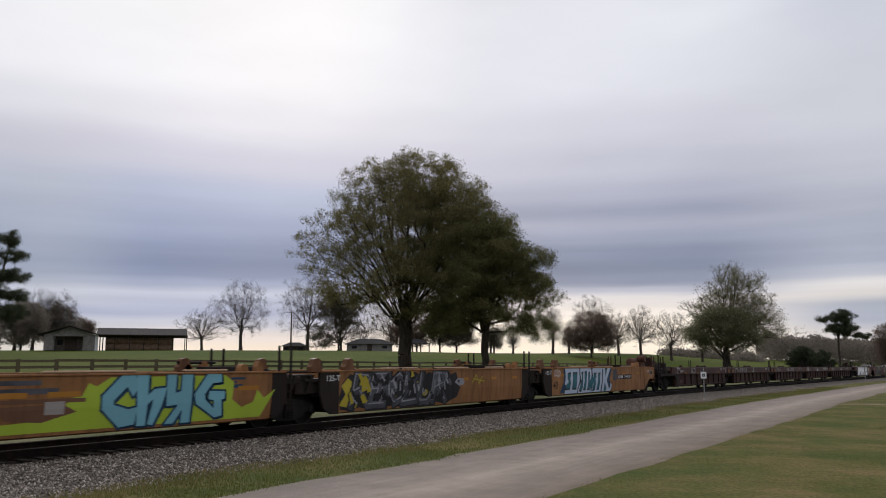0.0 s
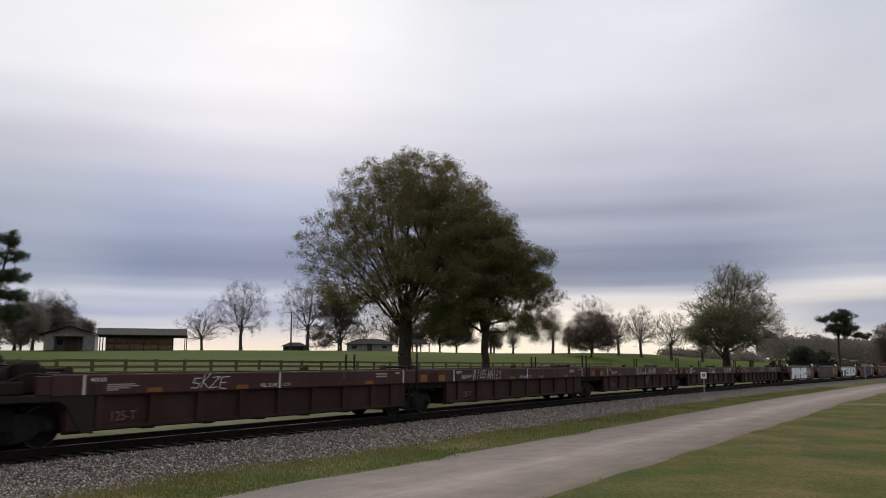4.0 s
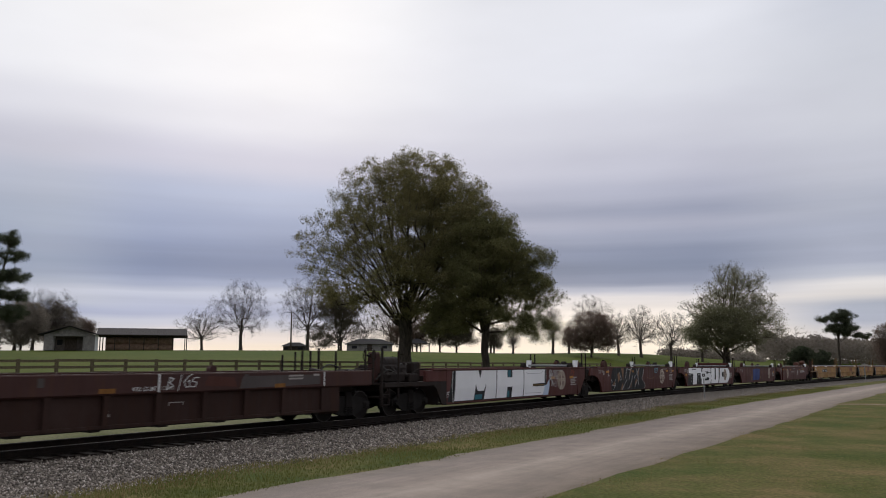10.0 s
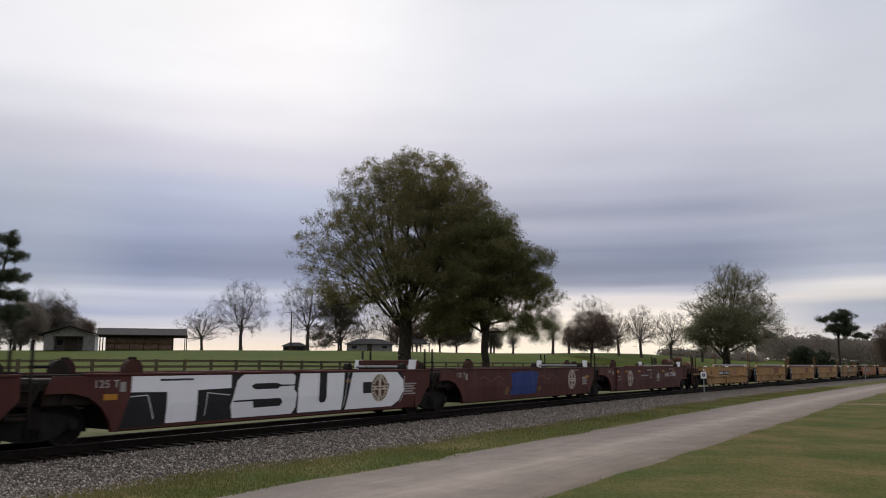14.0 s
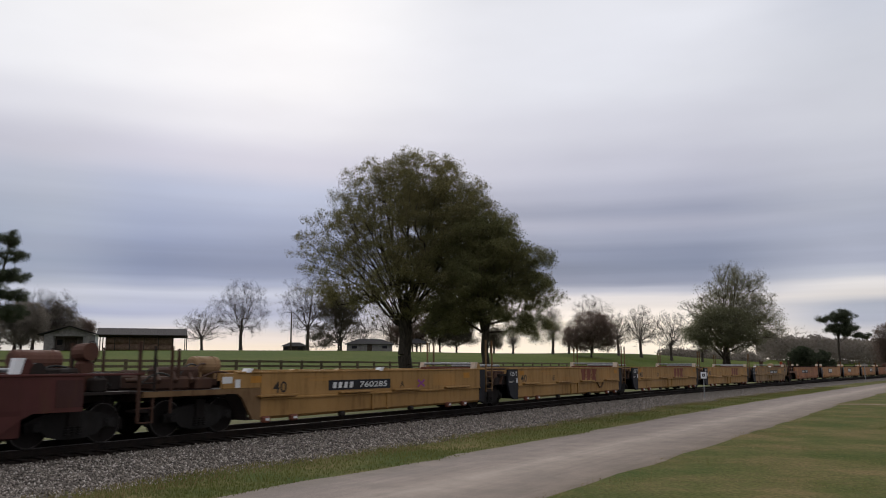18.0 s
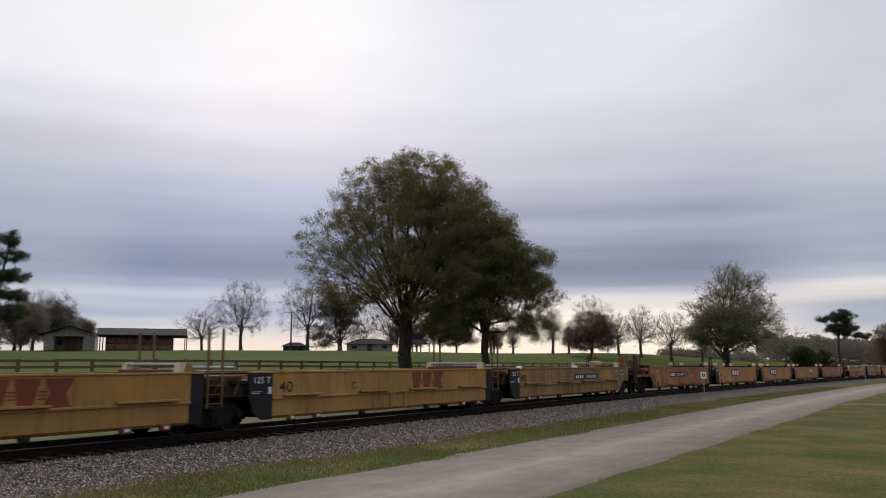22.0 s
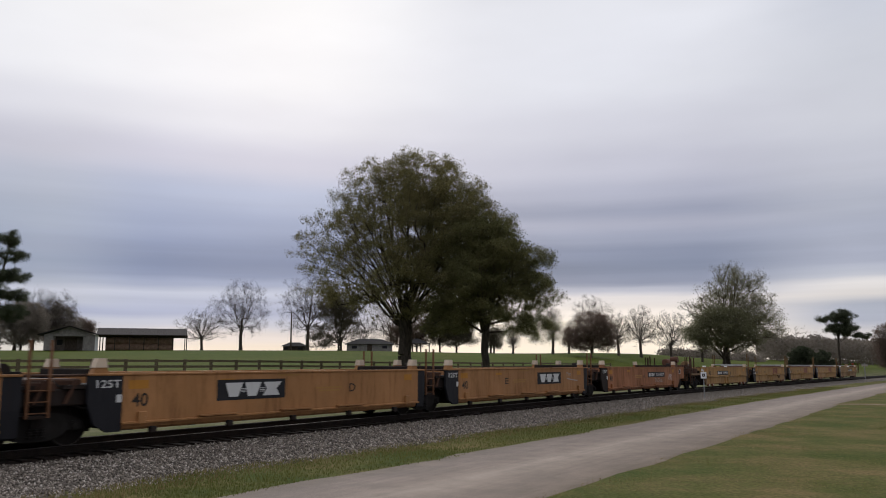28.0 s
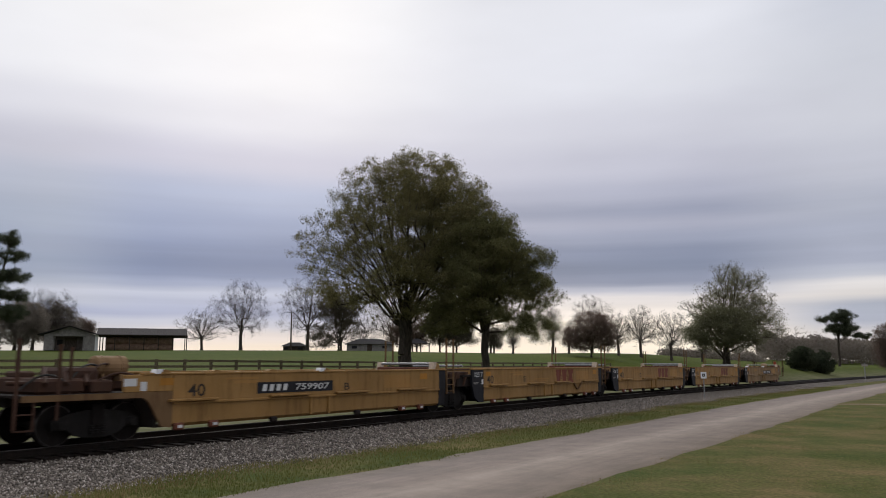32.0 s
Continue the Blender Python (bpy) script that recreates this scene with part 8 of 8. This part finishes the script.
def far_woods():
    """Woods along the skyline: one mass of leaf clumps with an uneven top."""
    rnd = np.random.default_rng(77)
    pts = []
    for _ in range(3600):
        px = rnd.uniform(395, 640)
        d = rnd.uniform(255, 330)
        x, y = where(px, d)
        top = 8.0 + 2.2 * noise.noise(Vector((px * 0.05, 1, 0))) + 1.8 * noise.noise(Vector((px * 0.21, 4, 0)))
        pts.append((x, y, ground_at(x, y) + top * rnd.random() ** 0.6))
    for _ in range(900):
        px = rnd.uniform(-700, -560)
        d = rnd.uniform(150, 200)
        x, y = where(px, d)
        pts.append((x, y, ground_at(x, y) + 9 * rnd.random() ** 0.6))
    pts = np.array(pts)
    tagged(part_mesh("far_woods", leaf_mesh("far_woods", pts, 13, 0.9, 0.42, rnd, 0.8), M_LEAF_WOOD), "far brown-green woods behind the field", "woods", kind="stuff")
    low = []
    for _ in range(900):
        px = rnd.uniform(270, 400)
        d = rnd.uniform(230, 260)
        x, y = where(px, d)
        low.append((x, y, ground_at(x, y) + rnd.random() * (2.2 + 2.0 * noise.noise(Vector((px * 0.09, 2, 0))))))
    tagged(part_mesh("far_hedge", leaf_mesh("far_hedge", np.array(low), 9, 0.8, 0.35, rnd, 0.7), M_LEAF_WOOD), "low hazy hedge on the skyline", "hedge", kind="stuff")


M_LEAF_UNDER = leafy("shaded_green_leaves", (0.110, 0.112, 0.064), (0.180, 0.172, 0.100))
# pale tone for distant woods, with the haze of the air painted in
M_LEAF_WOOD = leafy("bare_wood_haze", (0.160, 0.138, 0.115), (0.255, 0.222, 0.19))


# ======== fence ========
def fence():
    f = new("paddock_fence")
    tagged(f, "dark weathered post-and-board paddock fence", "fence")
    post = boxm(-0.085, 0.085, -0.085, 0.085, -0.2, 1.40, 0.012)
    pm = bpy.data.meshes.new("post")
    post.to_mesh(pm)
    post.free()
    pm.materials.append(M_FENCE)
    gap = 2.30
    o = 27.0
    ss = [26.3 + gap * (i - 2) for i in range(44)]
    rnd = random.Random(9)
    pts = []
    for s in ss:
        x, y, a = track(s, o)
        z = land(s, o)
        pts.append((x, y, z))
        p = new("post", pm)
        p.parent = f
        p.matrix_local = pose(x, y, z, rnd.uniform(-1, 1), rnd.uniform(-1, 1), 90 - math.degrees(a))
    bm = boxm(0, 1, -0.018, 0.018, -0.078, 0.078)
    me = bpy.data.meshes.new("board")
    bm.to_mesh(me)
    bm.free()
    me.materials.append(M_FENCE)
    for (x0, y0, z0), (x1, y1, z1) in zip(pts, pts[1:]):
        d = Vector((x1 - x0, y1 - y0, z1 - z0))
        for h in (0.17, 0.54, 0.91, 1.28):
            b = new("board", me)
            b.parent = f
            n = Vector((d.y, -d.x, 0)).normalized() * 0.106
            e = rnd.uniform(-0.02, 0.02)
            q = d.to_track_quat("X", "Z")
            b.matrix_local = Matrix.LocRotScale(Vector((x0, y0, z0 + h + e)) + n, q, (d.length, 1, 1))


# ======== buildings ========
def hay_barn():
    """Open hay barn with a closed room at one end, round bales under the roof."""
    b = new("hay_barn")
    x, y = where(-401, 152)
    b.matrix_world = pose(x, y, ground_at(x, y) - 0.12, 0, 0, 20)
    tagged(b, "long open hay barn with a dull sheet roof", "barn")
    L0, L1, D = -13.2, 11.7, 4.6
    for nm, ya, yb, za, zb in (("roof", -D - 0.7, 0.0, 2.85, 4.25), ("roof", D + 0.7, 0.0, 2.85, 4.25)):
        bm = bmesh.new()
        xs = []
        for k in range(39):
            xx = -4.6 + k * 0.41
            xs += [(xx, 0.09), (xx + 0.30, 0.09), (xx + 0.33, 0.13), (xx + 0.38, 0.13)]
        rows = [[bm.verts.new((q, yy, zz + up * lift)) for q, lift in xs] for yy, zz, up in ((ya, za, 1), (yb, zb, 1), (yb, zb, 0), (ya, za, 0))]
        for a, b2 in ((0, 1), (1, 2), (2, 3), (3, 0)):
            for k in range(len(xs) - 1):
                bm.faces.new((rows[a][k], rows[a][k + 1], rows[b2][k + 1], rows[b2][k]))
        for k in (0, -1):
            bm.faces.new([r[k] for r in rows])
        bmesh.ops.recalc_face_normals(bm, faces=bm.faces[:])
        part(nm, bm, M_ROOF, b, "dull ribbed sheet roof")
    # front-gabled closed room
    for sg in (-1, 1):
        bm = bmesh.new()
        c = -9.0
        prism(bm, ((c, 4.35), (c + sg * 5.2, 2.75), (c + sg * 5.2, 2.86), (c, 4.46)), -D - 0.9, D + 0.6)
        part("roof", bm, M_SHINGLE, b, "dark shallow gable roof")
    for a, c in ((-13.2, -11.7), (-6.6, -4.75)):
        part("wall", boxm(a, c, -D, -D + 0.2, 0, 2.85, 0.02), M_WALL, b, "grey block wall")
    # recessed wall has a darker tone: porch shade put into the colour
    part("wall", boxm(-11.7, -6.6, -D + 1.9, -D + 2.1, 0, 2.85), M_BRICKWALL, b, "brown wall under the porch, darkened for its shade")
    for a in (-11.7, -6.8):
        part("wall", boxm(a, a + 0.2, -D + 0.2, -D + 1.9, 0, 2.85), M_WALL, b)
    part("beam", boxm(-11.7, -6.6, -D, -D + 0.2, 2.55, 2.85, 0.02), M_WALL, b)
    part("wall", boxm(-13.2, -4.75, D - 0.2, D, 0, 2.85, 0.02), M_WALL, b)
    part("wall", boxm(-13.2, -13.0, -D + 0.2, D - 0.2, 0, 2.85), M_WALL, b)
    part("wall", boxm(-4.95, -4.75, -D + 0.2, D - 0.2, 0, 2.85), M_WALL, b)
    part("gable", prismm(((-13.2, 2.85), (-4.75, 2.85), (-9.0, 4.3)), -D + 0.02, -D + 0.14), M_WALL, b)
    part("barn_door", boxm(-9.9, -7.9, -D + 1.83, -D + 1.897, 0.0, 2.3, 0.02), M_WOOD, b, "wide dark wooden door")
    part("window", boxm(-11.2, -10.3, -D + 1.84, -D + 1.897, 1.0, 2.0, 0.02), M_NAVY, b, "dark small window")
    # added white board, stands in for bright sky between room and hay
    part("door_trim", boxm(-4.74, -4.2, -D - 0.02, -D + 0.10, 0, 2.85), M_LETTER, b, "white board in place of a bright sky gap")
    for k in range(7):
        xx = -3.9 + k * 2.53
        for yy in (-D + 0.1, D - 0.1):
            part("post", boxm(xx - 0.09, xx + 0.09, yy - 0.09, yy + 0.09, 0, 2.95), M_WOOD, b)
    part("beam", boxm(-4.7, L1 - 0.2, -D, -D + 0.12, 2.68, 2.90), M_WOOD, b)
    part("beam", boxm(-4.7, L1 - 0.2, D - 0.12, D, 2.68, 2.90), M_WOOD, b)
    bale = bmesh.new()
    tube(bale, (0, -0.75, 0.68), (0, 0.75, 0.68), 0.68, 16)
    tube(bale, (0, -0.78, 0.68), (0, -0.75, 0.68), 0.60, 16, 0.68)
    tube(bale, (0, 0.75, 0.68), (0, 0.78, 0.68), 0.68, 16, 0.60)
    me = bpy.data.meshes.new("hay_bale")
    bale.to_mesh(me)
    bale.free()
    me.materials.append(M_HAY)
    rnd = random.Random(6)
    x0, y0, z0 = b.matrix_world.translation
    for row, zz in ((0, 0.0), (1, 1.22)):
        for k in range(8):
            o = new("hay_bale", me)
            o.matrix_world = b.matrix_world @ pose(-2.3 + 1.50 * k, -1.8 + rnd.uniform(-0.12, 0.12), zz - 0.02, 0, 0, 90 + rnd.uniform(-4, 4))
            tagged(o, "round brown hay bale stacked under the barn roof", "hay bale", "hay bales in the barn")


def low_house(px, d, w, dep, h, name, label, wall=None, turn=0):
    b = new(name)
    x, y = where(px, d)
    b.matrix_world = pose(x, y, ground_at(x, y) + 0.05, 0, 0, turn)
    tagged(b, label, "building")
    part("wall", boxm(-w / 2 + 0.5, w / 2 - 0.5, -dep / 2 + 0.5, dep / 2 - 0.5, 0, h * 0.55, 0.02), wall or M_WALL, b)
    bm = bmesh.new()
    r = w * 0.22
    vs = [bm.verts.new(p) for p in ((-w / 2, -dep / 2, h * 0.55), (w / 2, -dep / 2, h * 0.55), (w / 2, dep / 2, h * 0.55), (-w / 2, dep / 2, h * 0.55), (-r, 0, h), (r, 0, h))]
    for f in ((0, 1, 5, 4), (1, 2, 5), (2, 3, 4, 5), (3, 0, 4), (3, 2, 1, 0)):
        bm.faces.new([vs[i] for i in f])
    part("roof", bm, M_SHINGLE, b, "dark hipped roof")
    part("door", boxm(-0.5, 0.5, -dep / 2 + 0.43, -dep / 2 + 0.497, 0, min(2.0, h * 0.5)), M_WOOD, b)
    for k in (-0.3, 0.3):
        part("window", boxm(w * k - 0.5, w * k + 0.5, -dep / 2 + 0.45, -dep / 2 + 0.497, h * 0.2, h * 0.42), M_NAVY, b)
    return b


def pavilion(px, d, w):
    b = new("open_shelter")
    x, y = where(px, d)
    b.matrix_world = pose(x, y, ground_at(x, y) + 0.05)
    tagged(b, "small open shelter with a dark roof on posts", "shelter")
    bm = bmesh.new()
    vs = [bm.verts.new(p) for p in ((-w / 2, -2, 1.9), (w / 2, -2, 1.9), (w / 2, 2, 1.9), (-w / 2, 2, 1.9), (0, 0, 3.0))]
    for f in ((0, 1, 4), (1, 2, 4), (2, 3, 4), (3, 0, 4), (3, 2, 1, 0)):
        bm.faces.new([vs[i] for i in f])
    part("roof", bm, M_SHINGLE, b)
    for sx in (-1, -0.33, 0.33, 1):
        for sy in (-1, 1):
            part("post", boxm(sx * (w / 2 - 0.3) - 0.08, sx * (w / 2 - 0.3) + 0.08, sy * 1.7 - 0.08, sy * 1.7 + 0.08, 0, 1.95), M_WOOD, b)


def pole(px, d, h, label="slim grey utility pole on the hill"):
    x, y = where(px, d)
    z = ground_at(x, y)
    p = new("utility_pole")
    p.location = (x, y, z)
    tagged(p, label, "pole")
    part("shaft", tube(bmesh.new(), (0, 0, -0.2), (0, 0, h), 0.17, 8, 0.12), M_WOOD, p)
    part("cap", tube(bmesh.new(), (0, 0, h), (0, 0, h + 0.08), 0.10, 8), M_GALV, p)


def track_sign():
    """White trackside marker on a thin post at the ballast edge."""
    p = new("track_sign")
    x, y = 16.1, 49.5
    p.location = (x, y, drop(52) + 0.06)
    p.rotation_euler = (0, 0, radians(-18))
    tagged(p, "small white trackside sign with a dark square on a thin post", "sign")
    part("post", boxm(-0.03, 0.03, -0.03, 0.03, -0.1, 1.15), M_GALV, p)
    s = part("sign_plate", boxm(-0.17, 0.17, -0.052, -0.032, 1.10, 1.50, 0.004), M_WHITE, p, "white square plate")
    part("sign_square", boxm(-0.085, 0.085, -0.058, -0.0535, 1.22, 1.40), M_BLACK, s)
    part("sign_dot", boxm(-0.03, 0.03, -0.063, -0.0595, 1.28, 1.34), M_WHITE, s)


def crossing_sign():
    x, y = where(527, 118)
    p = new("crossing_sign")
    p.location = (x, y, ground_at(x, y))
    tagged(p, "far crossbuck sign beside the track", "sign")
    part("post", boxm(-0.05, 0.05, -0.05, 0.05, 0, 2.6), M_GALV, p)
    part("crossbuck", boxm(-0.45, 0.45, -0.09, -0.06, 2.1, 2.4, 0.01), M_LETTER_DIM, p)


big_trees()
leafy_trees()
background_trees()
far_woods()
fence()
hay_barn()
low_house(-92, 168, 10.4, 7.0, 2.6, "low_house", "low grey house with a dark hipped roof", M_WALL, 5)
low_house(-186, 172, 5.2, 5.0, 1.9, "shed", "small shed with a dark roof on the crest", M_WOOD)
pavilion(-33, 172, 6.0)
pole(-191, 160, 7.6)
track_sign()
crossing_sign()


# ======== what moves ========
def unit_pose(s):
    x0, y0, _ = track(s)
    x1, y1, _ = track(s + 15.0)
    z0, z1 = RAIL + BODY + drop(max(s, 0)), RAIL + BODY + drop(max(s + 15.0, 0))
    return pose(x0, y0, z0, 0, -math.degrees(math.atan2(z1 - z0, 15.0)), math.degrees(math.atan2(y1 - y0, x1 - x0)))


def motions():
    times = [t * 1.0 for t in range(33)]
    shared = None
    for u, c in UNITS:
        walk(u, [(t, unit_pose(c - run(t))) for t in times])
        for t in u.children:
            if not t.name.startswith("truck"):
                continue
            for w in t.children:
                if not w.name.startswith("wheelset"):
                    continue
                home = w.location.copy()
                if shared is None:
                    shared = {}
                k = (round(home.x, 3), round(home.z, 3))
                if k not in shared:
                    walk(w, [(f / 30, pose(home.x, 0, home.z, 0, -math.degrees(run(f / 30) / 0.4565), 0)) for f in range(961)])
                    shared[k] = w.animation_data
                else:
                    ad = w.animation_data_create()
                    w.rotation_mode = "QUATERNION"
                    ad.action = shared[k].action
                    ad.action_slot = shared[k].action_slot


motions()
